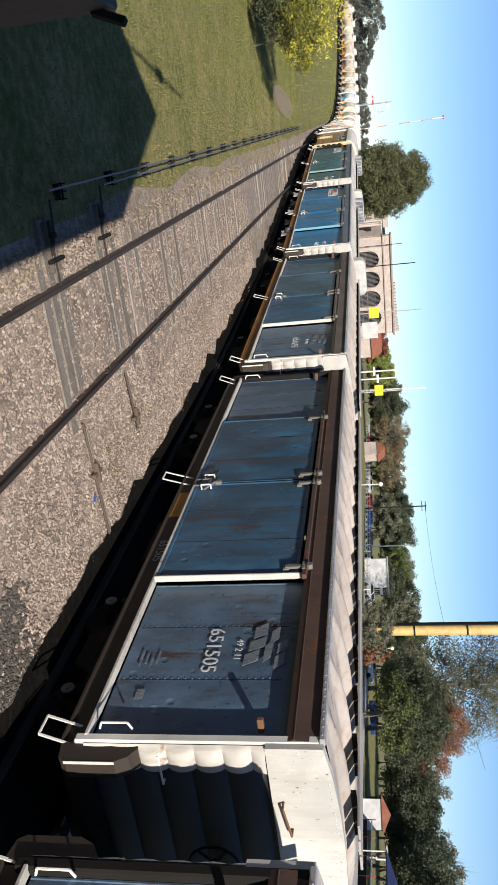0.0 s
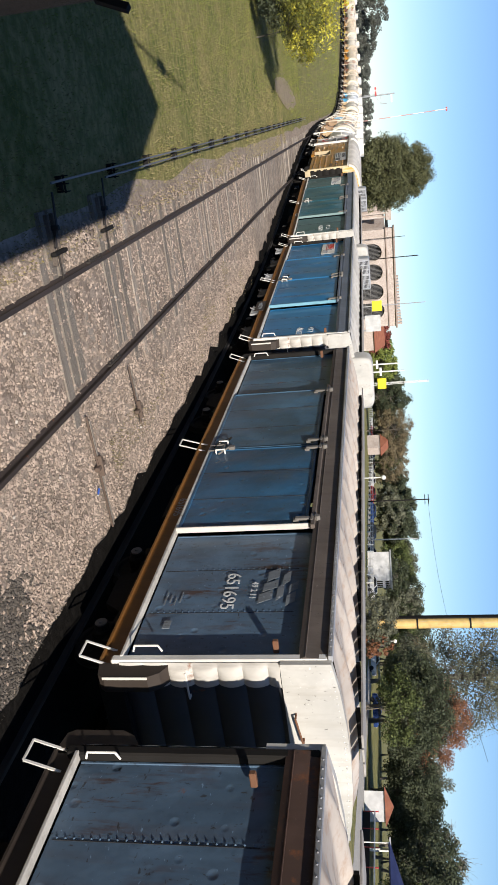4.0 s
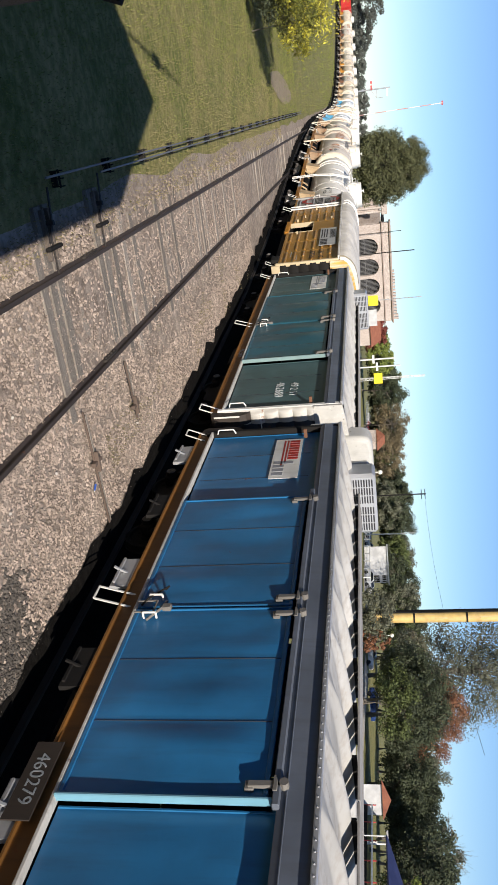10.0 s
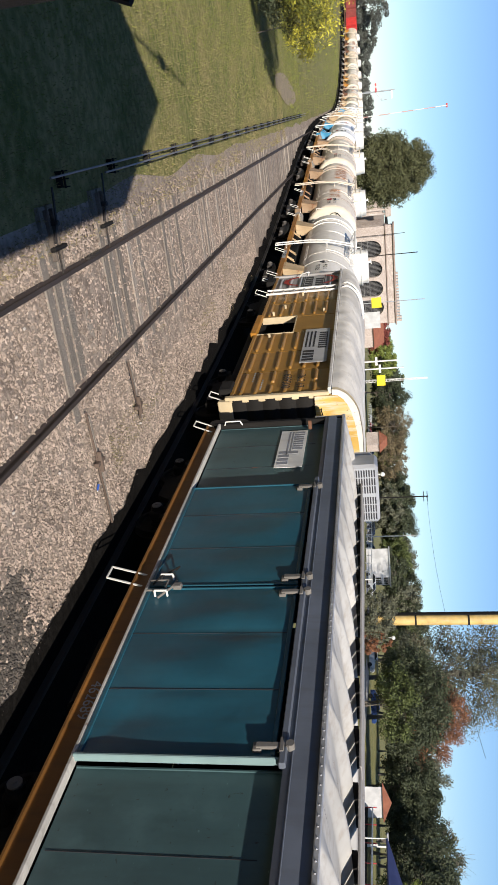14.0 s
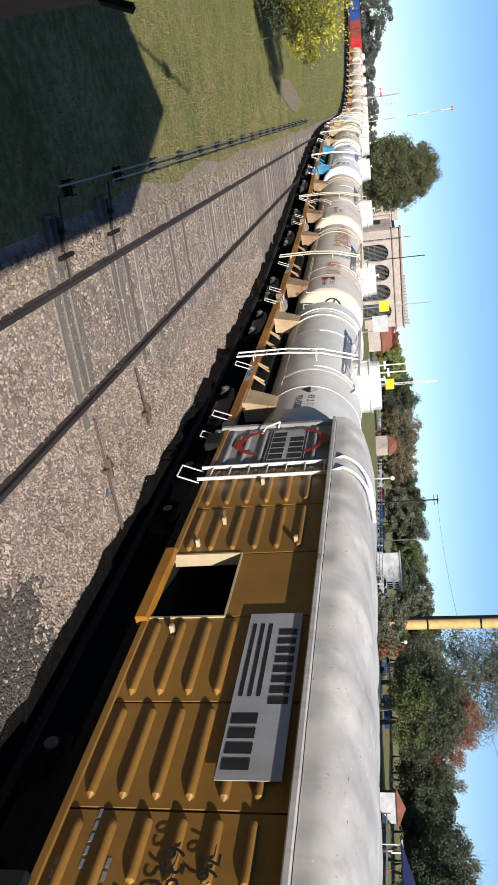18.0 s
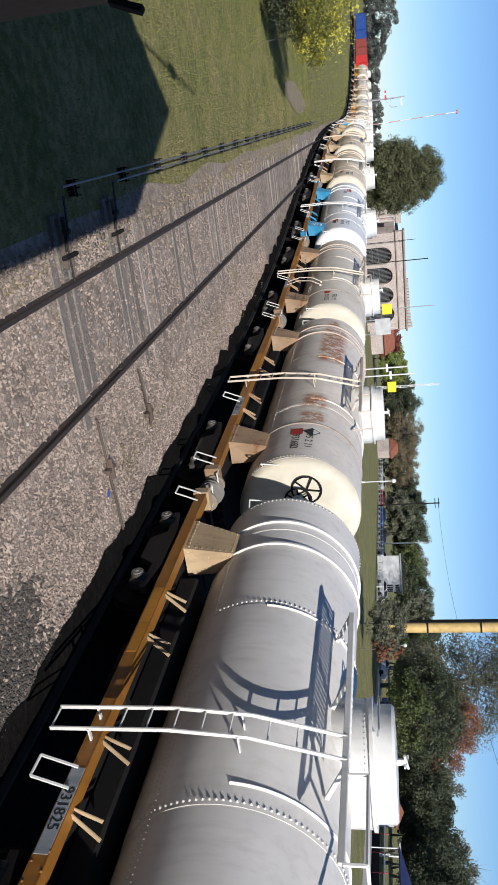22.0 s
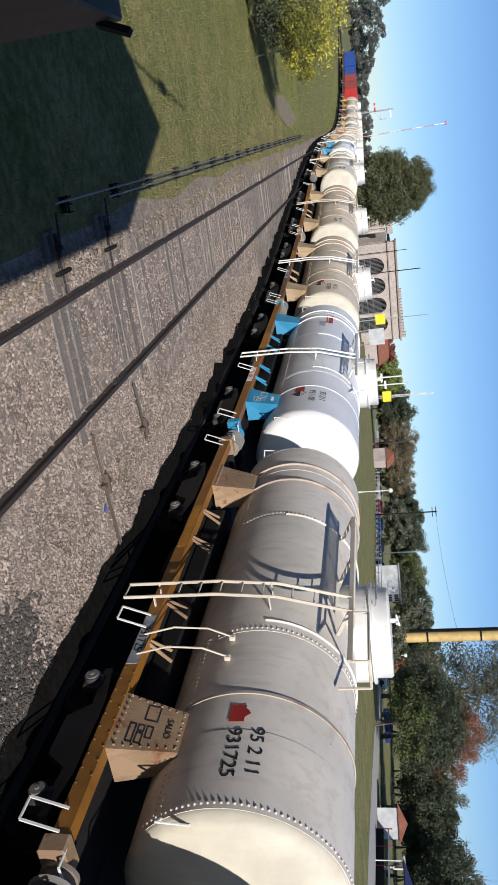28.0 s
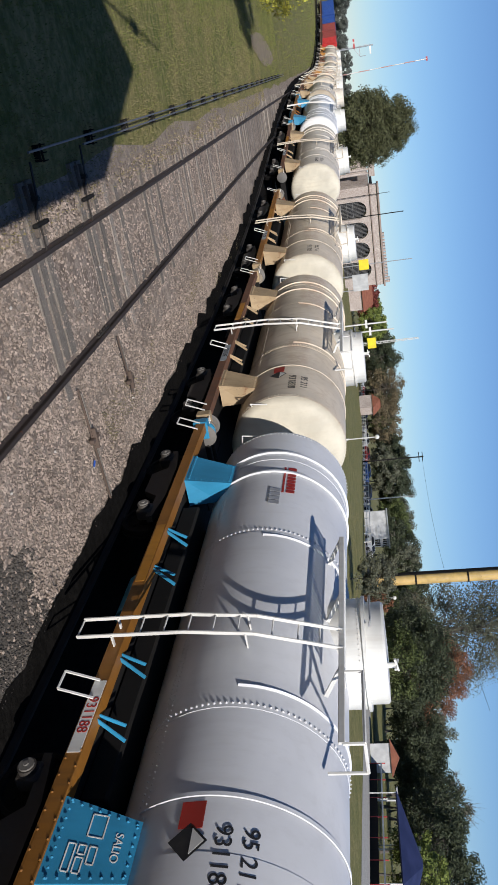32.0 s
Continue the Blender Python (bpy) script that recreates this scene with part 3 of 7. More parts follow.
            cb = Mesh().prism([(s * (hl + 0.02), 0.86), (s * (hl + 0.22), 0.90), (s * (hl + 0.27), 0.98), (s * (hl + 0.27), 1.52), (s * (hl + 0.20), 1.66), (s * (hl + 0.08), 1.74), (s * (hl + 0.02), 1.74)], "x", min(o0, o1), max(o0, o1))
            br_ = part("corner_bracket", cb, SOLE_DARK, ob, "blackened pressed corner bracket")
            if s < 0:
                part("bracket_edge", Mesh().box(sx * 1.455 - 0.02, sx * 1.455 + 0.018, -hl - 0.285, -hl - 0.272, 0.97, 1.53, 0.004), RAILWORN, br_)
        part("end_beam", Mesh().box(-1.23, 1.23, min(s * (hl - 0.05), s * (hl + 0.13)), max(s * (hl - 0.05), s * (hl + 0.13)), 0.82, 1.14, 0.02), STEEL_DARK, ob)
        grab(ob, [(-1.4, s * (hl + 0.02), 1.95), (-1.4, s * (hl + 0.12), 1.95), (-1.0, s * (hl + 0.12), 1.95), (-1.0, s * (hl + 0.02), 1.95)], 0.014, WHITE)
        grab(ob, [(-1.45, s * (hl + 0.02), 1.1), (-1.45, s * (hl + 0.13), 1.1), (-1.45, s * (hl + 0.13), 1.5), (-1.45, s * (hl + 0.02), 1.5)], 0.014, WHITE)
        grab(ob, [(-hw - 0.005, s * (hl - 0.15), 1.25), (-hw - 0.09, s * (hl - 0.15), 1.28), (-hw - 0.09, s * (hl - 0.15), 1.58), (-hw - 0.005, s * (hl - 0.15), 1.62)], 0.013, WHITE)
        stirrup(ob, s * (hl - 0.12))
    stirrup(ob, 0.35, z0=0.5)
    wb = Mesh().cyl((0.2, -hl - 0.16, 2.35), (0.2, -hl - 0.10, 2.35), 0.04, 10)
    wb.spin([(-hl - 0.15, 0.27), (-hl - 0.17, 0.285), (-hl - 0.15, 0.30), (-hl - 0.13, 0.285), (-hl - 0.15, 0.27)], "y", (0.2, 0, 2.35), 24)
    for k in range(5):
        t = radians(72 * k)
        wb.bar((0.2, -hl - 0.14, 2.35), (0.2 + 0.28 * math.cos(t), -hl - 0.15, 2.35 + 0.28 * math.sin(t)), 0.03, 0.015, (0, 1, 0))
    part("hand_brake_wheel", wb, STEEL_DARK, ob)
    # roof: pressed sheets with cross ribs
    def roof_z(x):
        u = abs(x) / (hw + 0.02)
        return ze + 0.075 * (1 - u * u)
    nrib = 14
    for k in range(nrib):
        a, b = -hl + length * k / nrib, -hl + length * (k + 1) / nrib
        r = Mesh()

        def fn(u, v):
            x = -hw - 0.02 + (2 * hw + 0.04) * v
            rib = 0.12 * max(0.0, 1 - abs(u - 0.5) / 0.24)
            mid = (1 - (abs(v - 0.5) * 2) ** 4)
            return (x, a + (b - a) * u, roof_z(x) + rib * mid + 0.008 * noise.noise(Vector((x * 1.5, (a + u) * 2, seed))))
        r.grid(25, 10, fn)
        part("roof_sheet", r, roof_mat, ob)
    for x in (-0.26, -0.02, 0.22):
        for a, b in ((-hl - 0.05, -1.9), (-1.885, 2.1), (2.115, hl + 0.05)):
            dz = 0.012 * noise.noise(Vector((x * 9, a, seed)))
            part("roof_walk", Mesh().box(x - 0.105, x + 0.105, a, b, ze + 0.245 + dz, ze + 0.275 + dz, 0.006), WALKB, ob, "weathered roof running board")
    for k in range(nrib):
        y = -hl + length * (k + 0.5) / nrib
        part("walk_saddle", Mesh().box(-0.34, 0.34, y - 0.025, y + 0.025, ze + 0.06, ze + 0.238, 0.006), STEEL_DARK, ob)
    # side lettering
    xs = -hw + 0.115 - 0.022
    face = Matrix(((0, 0, -1, xs), (-1, 0, 0, 0), (0, 1, 0, 0), (0, 0, 0, 1)))
    def put(y, z):
        return Matrix.Translation((0, y, z)) @ face
    ln = -hl + mark
    if number:
        lettering("number", number, size, LETTER, ob, put(ln, 2.24), 1.0, "stencilled white number")
        lettering("class_mark", sub, size * 0.88 if logo.startswith("plate") else 0.13, LETTER, ob, put(ln, 2.57), 1.0)
    if number and not bars_on_sole:
        lettering("frame_number", number, 0.20, FADED, ob, Matrix.Translation((0, -2.0, 0.985)) @ Matrix(((0, 0, -1, -1.432), (-1, 0, 0, 0), (0, 1, 0, 0), (0, 0, 0, 1))))
    elif number:
        fp = part("number_panel", Mesh().box(-1.50, -1.482, -3.15, -2.20, 0.68, 0.98, 0.004), SOLE_DARK, ob, "dark panel with the wagon number")
        lettering("frame_number", number, 0.21, FADED, fp, Matrix.Translation((0, -2.67, 0.83)) @ Matrix(((0, 0, -1, -1.503), (-1, 0, 0, 0), (0, 1, 0, 0), (0, 0, 0, 1))))
    if sole_mat is SOLE_DARK:
        part("ochre_patch", Mesh().box(-1.436, -1.431, -0.95, -0.1, 0.88, 1.08), OCHRE2, ob, "fresh ochre patch on the frame")
    if logo.startswith("plate"):
        y0 = 3.84
        pl = part("sign_plate", Mesh().box(xs - 0.004, xs + 0.004, y0, y0 + 1.65, 2.46, 2.98, 0.002), WHITE, ob, "white sign with red and grey marks")
        for k in range(8):
            part("red_mark", Mesh().box(xs - 0.008, xs - 0.003, y0 + 0.76 + 0.105 * k, y0 + 0.84 + 0.105 * k, 2.74, 2.93), REDLET if logo == "plate" else GREYLET, pl)
        for z in (2.63, 2.69):
            part("red_line", Mesh().box(xs - 0.008, xs - 0.003, y0 + 0.50 + 2 * (z - 2.63), y0 + 1.58, z, z + 0.03), REDLET if logo == "plate" else GREYLET, pl)
        for k in range(4):
            part("grey_mark", Mesh().box(xs - 0.008, xs - 0.003, y0 + 0.12 + 0.15 * k, y0 + 0.23 + 0.15 * k, 2.50, 2.70 + 0.16 * (k == 3)), GREYLET, pl)
    elif logo == "arrows":
        for u0, u1, z0, z1 in ((-0.30, -0.10, 2.66, 2.84), (-0.04, 0.14, 2.70, 2.90), (0.20, 0.42, 2.74, 2.90), (-0.24, 0.06, 2.90, 2.99), (0.10, 0.34, 2.96, 3.06), (-0.36, -0.14, 3.04, 3.16), (-0.08, 0.10, 3.06, 3.18)):
            part("painted_mark", Mesh().add([(xs + d_, ln + u_ + (0.10 if z_ == z1 else 0.0), z_) for d_ in (-0.004, 0.0) for u_, z_ in ((u0, z0), (u1, z0), (u1, z1), (u0, z1))], [(0, 1, 2, 3), (7, 6, 5, 4), (0, 4, 5, 1), (1, 5, 6, 2), (2, 6, 7, 3), (3, 7, 4, 0)]), GHOST, ob, "faded white company mark")
        for k in range(4):
            part("small_print", Mesh().box(xs - 0.004, xs, ln - 0.30 + 0.05 * (k % 2), ln - 0.02 - 0.06 * (k % 3), 1.36 + 0.07 * k, 1.378 + 0.07 * k), GHOST, ob)
        part("notice", Mesh().box(xs - 0.005, xs, -hl + 0.70, -hl + 0.86, 1.46, 1.56), GHOST, ob, "small torn white notice")
    # tie-down bracket that throws a long shadow
    part("bracket", Mesh().box(-hw - 0.10, -hw + 0.08, -hl + 0.19, -hl + 0.25, 2.99, 3.06, 0.01), RUST, ob)
    part("bracket", Mesh().box(-hw - 0.10, -hw + 0.08, hl - 0.39, hl - 0.33, 2.99, 3.06, 0.01), RUST, ob)
    if bars_on_sole:
        for k in range(6):
            y = -hl + 0.9 + k * (length - 1.8) / 5
            sc = Mesh().bar((-1.50, y - 0.3, 0.62), (-1.50, y + 0.3, 0.62), 0.03, 0.03)
            sc.bar((-1.56, y, 0.55), (-1.40, y, 0.80), 0.03, 0.03)
            sc.box(-1.46, -1.40, y - 0.34, y + 0.34, 0.56, 0.86)
            part("latch_board", sc, GALV if k % 2 else STEEL_DARK, ob)
    if unit:
        # louvred housing at the tail of the roof, its slats towards the head
        a, x0, x1, z0, z1 = 5.10, -0.75, 0.55, ze + 0.03, ze + 0.59
        vu = part("vent_unit", Mesh().box(x0, x1, a, a + 0.55, z0, z1, 0.06), GALV, ob, "louvred pale grey roof unit")
        part("cowl", Mesh().box(x0 + 0.03, x1 - 0.03, a + 0.53, a + 0.80, z0, z1 - 0.06, 0.10), DULLW, vu, "rounded pale cowl")
        for g in range(2):
            for c_ in range(3):
                for k in range(9):
                    x = x0 + 0.10 + 0.60 * g + 0.18 * c_
                    z = z0 + 0.09 + 0.05 * k
                    part("louvre_slat", Mesh().bar((x, a - 0.006, z), (x + 0.15, a - 0.006, z), 0.026, 0.014, (0, 0.7, 0.7)), ROOFDARK, vu)
        # rounded hood over the head end
        hd = Mesh()

        def hood(u, v):
            t = math.pi * v
            w = 0.78 * (1 - max(0, (0.25 - u) / 0.25) ** 3 * 0.12)
            h = 0.66 * (1 - max(0, (0.25 - u) / 0.25) ** 3 * 0.12)
            c = abs(math.cos(t)) ** 0.32 * (1 if math.cos(t) > 0 else -1)
            return (-w * c, -hl - 0.24 + 0.52 * u, ze - 0.10 + h * abs(math.sin(t)) ** 0.32)
        hd.grid(14, 40, hood)
        for u in (0.0, 1.0):
            hd.add([hood(u, k / 40) for k in range(41)], [tuple(range(41))])
        part("roof_hood", hd, DULLW, ob, "rounded white roof hood")
    MOVERS.append((ob, q + hl))
    return ob


BOGIE = paint("oily_bogie_iron", (0.055, 0.048, 0.042), (0.03, 0.026, 0.022), 0.15, 0.6, 0.5)
STRAPC = paint("rust_tinged_strap", (0.50, 0.41, 0.33), (0.20, 0.09, 0.045), 0.45, 0.6, 0.7)


def tank_wagon(label, q, tank_mat, end_mat, sole_mat, gusset_mat, rail_mat, number="", sub="", seed=0, placards=(), logo=False, wheel=False, length=10.25, detail=True, dome_mat=None, lad=-0.42, front=-5.125, rear=5.125, rg=3.6, dy=0.30, dr=0.74, num=(9, 21), num_y=-3.72, pipes=False, pl_a=(-6, -6), pl_y=-3.0):
    """A riveted tank wagon: cylinder on saddles, dome with a plank walk, side ladder, flat-bar sole."""
    ob = thing("tank_wagon", label, "tank wagon", "wagons of the train")
    hl, R, zc = length / 2, 1.22, 2.50
    t0, t1 = -4.42, rg + 0.80          # ends of the shell
    tl = (t1 - t0) / 2
    seg = 56 if detail else 32
    # shell in rings that lap over one another
    rings = [(t0, t0 + 1.05), (t0 + 1.05, -tl * 0.36), (-tl * 0.36, tl * 0.36), (tl * 0.36, t1 - 1.05), (t1 - 1.05, t1)]
    for k, (a, b) in enumerate(rings):
        r = R + (0.006 if k % 2 == 0 else 0.0)
        part("tank_ring", Mesh().spin([(a, r - 0.03), (a, r), (b, r), (b, r - 0.03)], "y", (0, 0, zc), seg), tank_mat, ob)
    for s in (-1, 1):
        te = t0 if s < 0 else t1
        prof = [(te, R), (te + s * 0.03, R - 0.005)]
        for i in range(9):
            t = i / 8
            prof.append((te + s * (0.05 + 0.24 * math.sin(t * math.pi / 2)), (R - 0.02) * math.cos(t * math.pi / 2)))
        part("tank_end", Mesh().spin(prof, "y", (0, 0, zc), seg), end_mat, ob, "domed tank end")
        if detail:
            part("rivets", rivets_round(te - s * 0.06, R + 0.012, zc, 84), tank_mat, ob, kind="stuff")
    if detail:
        for a in (-tl * 0.36, tl * 0.36):
            part("rivets", rivets_round(a + 0.05, R + 0.012, zc, 84), tank_mat, ob, kind="stuff")
        part("rivets", rivets([(-1.236 * math.cos(a_), t0 + 0.1 + 0.075 * i, zc - 1.236 * math.sin(a_)) for a_ in (0.58, 0.65) for i in range(int(2 * tl / 0.075))], 0.014, 0.014, (-0.8, 0, -0.6)), tank_mat, ob, kind="stuff")
    # hold-down straps over each saddle
    for y in ((-2.78, rg - 0.70, rg - 0.02) if number else (-3.46, -2.78, rg - 0.70, rg - 0.02)):
        th = 0.040 if y > 0 else 0.018
        st = Mesh().spin([(y - 0.028, R + 0.006), (y - 0.022, R + th), (y + 0.022, R + th), (y + 0.028, R + 0.006)], "y", (0, 0, zc), seg, True, -38, 218)
        part("strap", st, tank_mat if gusset_mat in (BLUE, CREAM) else STRAPC, ob)
    # weld hoops
    for y in (-1.38, 1.6):
        part("hoop", Mesh().spin([(y - 0.02, R + 0.005), (y, R + 0.03), (y + 0.02, R + 0.005)], "y", (0, 0, zc), seg, True, 5, 175), tank_mat, ob)
    # underframe
    for s in (-1, 1):
        te = t0 if s < 0 else t1
        be = front if s < 0 else rear
        gc = -3.29 if s < 0 else rg - 0.46
        so = Mesh().box(s * 1.30 - 0.04, s * 1.30 + 0.04, front, rear, 0.92, 1.085, 0.012)
        so.box(s * 1.25 - 0.09, s * 1.25 + 0.09, front, rear, 1.068, 1.09)
        so.box(s * 1.25 - 0.09, s * 1.25 + 0.09, front, rear, 0.915, 0.935)
        part("sole_bar", so, sole_mat, ob)
        # black puts the preceding wagon's shade on the headstock between its end boxes
        part("end_beam", Mesh().box(-0.98, 0.98, be - 0.08, be + 0.08, 0.86, 1.09, 0.02), STEEL_DARK, ob)
        for t in (-1, 1):
            e0, e1 = (-1.36, -0.985) if t < 0 else (0.985, 1.36)
            part("end_box", Mesh().box(e0, e1, be - 0.11, be + 0.11, 0.84, 1.13, 0.02), gusset_mat, ob, "riveted end box of the frame")
            bx, bz = t * 1.05, 1.02
            bu = part("buffer", Mesh().cyl((bx, be + s * 0.11, bz), (bx, be + s * 0.16, bz), 0.20, 14).cyl((bx, be + s * 0.16, bz), (bx, be + s * 0.36, bz), 0.165, 16, 0.115).cyl((bx, be + s * 0.36, bz), (bx, be + s * 0.44, bz), 0.085, 12), gusset_mat if gusset_mat is BLUE else BUFF, ob, "cast conical buffer housing")
            part("buffer_plate", Mesh().spin([(be + s * 0.41, 0.0), (be + s * 0.41, 0.22), (be + s * 0.435, 0.245), (be + s * 0.465, 0.20), (be + s * 0.475, 0.0)], "y", (bx, 0, bz), 22), DUSTY, bu, "worn grey buffer plate")
        part("draft_box", Mesh().box(-0.24, 0.24, min(be - s * 0.9, be + s * 0.12), max(be - s * 0.9, be + s * 0.12), 0.70, 1.02, 0.03), STEEL_DARK, ob)
        bogie(ob, gc, BOGIE)
        coupler(ob, be + s * 0.05, s, gusset_mat if gusset_mat is BLUE else RUST)
        # saddle gussets with rivets
        for t in (-1, 1):
            y0, y1 = gc + 0.44, gc - 0.44
            ya, yb = min(y0, y1), max(y0, y1)
            g = Mesh()
            xo, xi = t * 1.31, t * 1.10
            v = [(xo, ya, 1.09), (xo, yb, 1.09), (xi, yb - 0.14, 1.86), (xi, ya + 0.14, 1.86),
                 (t * 0.80, ya, 1.09), (t * 0.80, yb, 1.09), (t * 0.75, yb - 0.14, 1.60), (t * 0.75, ya + 0.14, 1.60)]
            g.add(v, [(0, 1, 2, 3), (4, 7, 6, 5), (0, 3, 7, 4), (1, 5, 6, 2), (3, 2, 6, 7), (0, 4, 5, 1)])
            gp = part("saddle_gusset", g, gusset_mat, ob)
            if t < 0 and detail:
                pts = []
                for i in range(8):
                    f = (i + 0.5) / 8
                    pts += [(xo - 0.004 + (xi - xo) * f, ya + 0.05 + 0.14 * f, 1.13 + 0.73 * f), (xo - 0.004 + (xi - xo) * f, yb - 0.05 - 0.14 * f, 1.13 + 0.73 * f)]
                pts += [(xo - 0.006, ya + (yb - ya) * (i + 0.5) / 9, 1.17) for i in range(9)] + [(xi - 0.012, ya + 0.16 + (yb - ya - 0.32) * (i + 0.5) / 6, 1.82) for i in range(6)]
                part("rivets", rivets(pts, 0.018, 0.016, (-0.96, 0, 0.28)), gusset_mat, gp, kind="stuff")
                part("rivets", rivets([(-1.342, ya - 0.5 + 0.1 * i, 0.94 + 0.14 * (i % 2)) for i in range(20)], 0.017, 0.014), sole_mat, ob, kind="stuff")
        stirrup(ob, be - s * 0.25, -1.36)
        for t in (-1,):
            grab(ob, [(-1.32, be + s * 0.04, 1.12), (-1.32, be + s * 0.24, 1.12), (-1.0, be + s * 0.24, 1.12), (-1.0, be + s * 0.04, 1.12)], 0.014)
            grab(ob, [(-1.05, te - s * 0.02, 1.86), (-1.16, te + s * 0.12, 1.86), (-1.12, te + s * 0.12, 2.2), (-1.08, te - s * 0.02, 2.2)], 0.014)
        # frame struts under the sole
        for k in (1, 2):
            y = s * (0.9 + 0.95 * (k - 1))
            part("strut", Mesh().bar((-1.24, y, 1.08), (-1.02, y - 0.10, 1.38), 0.05, 0.014, (0, 1, 0)).bar((-1.24, y + 0.07, 1.08), (-1.04, y + 0.10, 1.34), 0.045, 0.014, (0, 1, 0)), gusset_mat if detail else sole_mat, ob)
    part("centre_sill", Mesh().box(-0.2, 0.2, front, rear, 0.70, 0.99, 0.02), STEEL_DARK, ob)
    # two added dark plates stand in for the shade under the tank
    part("deck_plate", Mesh().box(-1.2, 1.2, front + 0.12, rear - 0.12, 0.992, 1.004), STEEL_DARK, ob)
    part("saddle_plate", Mesh().box(-0.9, 0.9, -2.6, rg - 1.1, 1.01, 1.32, 0.03), STEEL_DARK, ob)
    part("brake_cylinder", Mesh().cyl((-0.75, 0.4, 0.72), (-0.75, 1.2, 0.72), 0.19, 16), STEEL_DARK if gusset_mat is not BLUE else BLUE, ob)
    part("cross_bar", Mesh().box(-1.28, 1.28, -0.06, 0.06, 0.88, 1.05), STEEL_DARK, ob)
    part("sole_patch", Mesh().box(-1.347, -1.339, 0.5, 1.9, 0.935, 1.07), OCHRE2, ob, "fresh ochre patch on the frame")
    # dome
    zd = zc + R
    dm = Mesh().spin([(zd - 0.25, dr), (zd + 0.24, dr), (zd + 0.24, dr + 0.03), (zd + 0.28, dr + 0.03), (zd + 0.28, dr - 0.06), (zd + 0.50, dr - 0.06), (zd + 0.53, dr - 0.09), (zd + 0.55, 0.0)], "z", (0.05, dy, 0), 44)
    d = part("dome", dm, dome_mat or WHITE, ob, "white riveted dome")
    if detail:
        part("rivets", rivets([(0.05 + (dr + 0.005) * math.cos(t), dy + (dr + 0.005) * math.sin(t), zd + 0.19) for t in np.linspace(2.2, 4.1, 22)], 0.012, 0.009, (-1, 0, 0)), dome_mat or WHITE, d, kind="stuff")
        part("valve", Mesh().cyl((-0.2, -0.1, zd + 0.53), (-0.2, -0.1, zd + 0.64), 0.04, 10).bar((-0.30, -0.1, zd + 0.63), (-0.10, -0.1, zd + 0.67), 0.025, 0.025).bar((-0.2, -0.19, zd + 0.63), (-0.2, 0.0, zd + 0.67), 0.025, 0.025), WHITE, d)
        grab(d, [(-dr + 0.11, dy - 0.25, zd + 0.34), (-dr + 0.01, dy - 0.25, zd + 0.36), (-dr + 0.01, dy + 0.25, zd + 0.36), (-dr + 0.11, dy + 0.25, zd + 0.34)], 0.013, GREYLET)
    # walk beside the dome
    zw = zc + R + 0.05
    w = part("platform", Mesh().box(-1.12, -1.09, -1.15, 1.5, zw - 0.02, zw, 0.0).box(-0.89, -0.86, -1.15, 1.5, zw - 0.02, zw, 0.0), rail_mat, ob, "slatted plank walk")
    ed = Mesh().box(-1.15, -1.11, -2.15, 1.52, zw - 0.05, zw + 0.02, 0.006)
    part("edge_bar", ed, rail_mat, w)
    gr = Mesh()
    for k in range(26):
        gr.box(-1.12, -0.86, -1.13 + 0.1 * k, -1.075 + 0.1 * k, zw + 0.001, zw + 0.013)
    part("treads", gr, rail_mat, w)
    for y in (-1.1, 0.2, 1.45):
        br = Mesh()
        br.bar((-1.13, y, zw - 0.03), (-0.72, y, zw - 0.50 + 0.26), 0.05, 0.03, (0, 1, 0))
        part("support", br, rail_mat, w)
    fr = Mesh().tube([(-1.13, -2.15, zw), (-1.13, -2.15, zw + 0.22), (-1.13, -1.15, zw + 0.22), (-1.13, -1.15, zw)], 0.02, 6)
    fr.tube([(-0.7, -2.15, zw - 0.2), (-0.7, -2.15, zw + 0.22), (-1.13, -2.15, zw + 0.22)], 0.02, 6)
    part("guard_frame", fr, rail_mat, w)
    # ladder from the frame to the walk
    la = Mesh()
    for y in (lad - 0.17, lad + 0.15):
        la.bar((-1.50, y, 0.55), (-1.50, y, 1.9), 0.045, 0.018, (0, 1, 0))
        la.bar((-1.50, y, 1.9), (-1.42, y, 2.75), 0.045, 0.018, (0, 1, 0))
        la.bar((-1.42, y, 2.75), (-1.13, y, zw), 0.045, 0.018, (0, 1, 0))
        la.bar((-1.50, y, 1.0), (-1.3, y, 1.0), 0.045, 0.018)
        la.bar((-1.43, y, 2.65), (-1.2, y, 2.65), 0.04, 0.018)
    for z in (0.56, 1.35, 1.65, 1.95, 2.25, 2.55):
        x = -1.50 if z < 1.9 else -1.50 + 0.08 * (z - 1.9) / 0.85
        la.cyl((x, lad - 0.17, z), (x, lad + 0.15, z), 0.012, 6)
    for z, x in ((2.95, -1.345), (3.25, -1.255), (3.5, -1.18)):
        la.cyl((x, lad - 0.17, z), (x, lad + 0.15, z), 0.012, 6)
    part("ladder", la, rail_mat, ob, "pale flat-bar ladder")
    stirrup(ob, -1.5, -1.36)
    if pipes:
        for y in (-1.78, -2.18):
            grab(ob, [(-1.35, y, 1.02), (-1.45, y, 1.45), (-1.40, y + 0.02, 1.9), (-1.24, y + 0.04, 2.2)], 0.013, RAILC)
            part("pipe_clip", Mesh().box(-1.255, -1.19, y, y + 0.08, 2.16, 2.24, 0.012), RAILC, ob)
    # lettering: upright on the curved shell
    def on_shell(y, ang, lift=0.02):
        a = radians(ang)
        n = Vector((-math.cos(a), 0, math.sin(a)))
        u = Vector((math.sin(a), 0, math.cos(a)))
        p = Vector((0, y, zc)) + n * (R + lift)
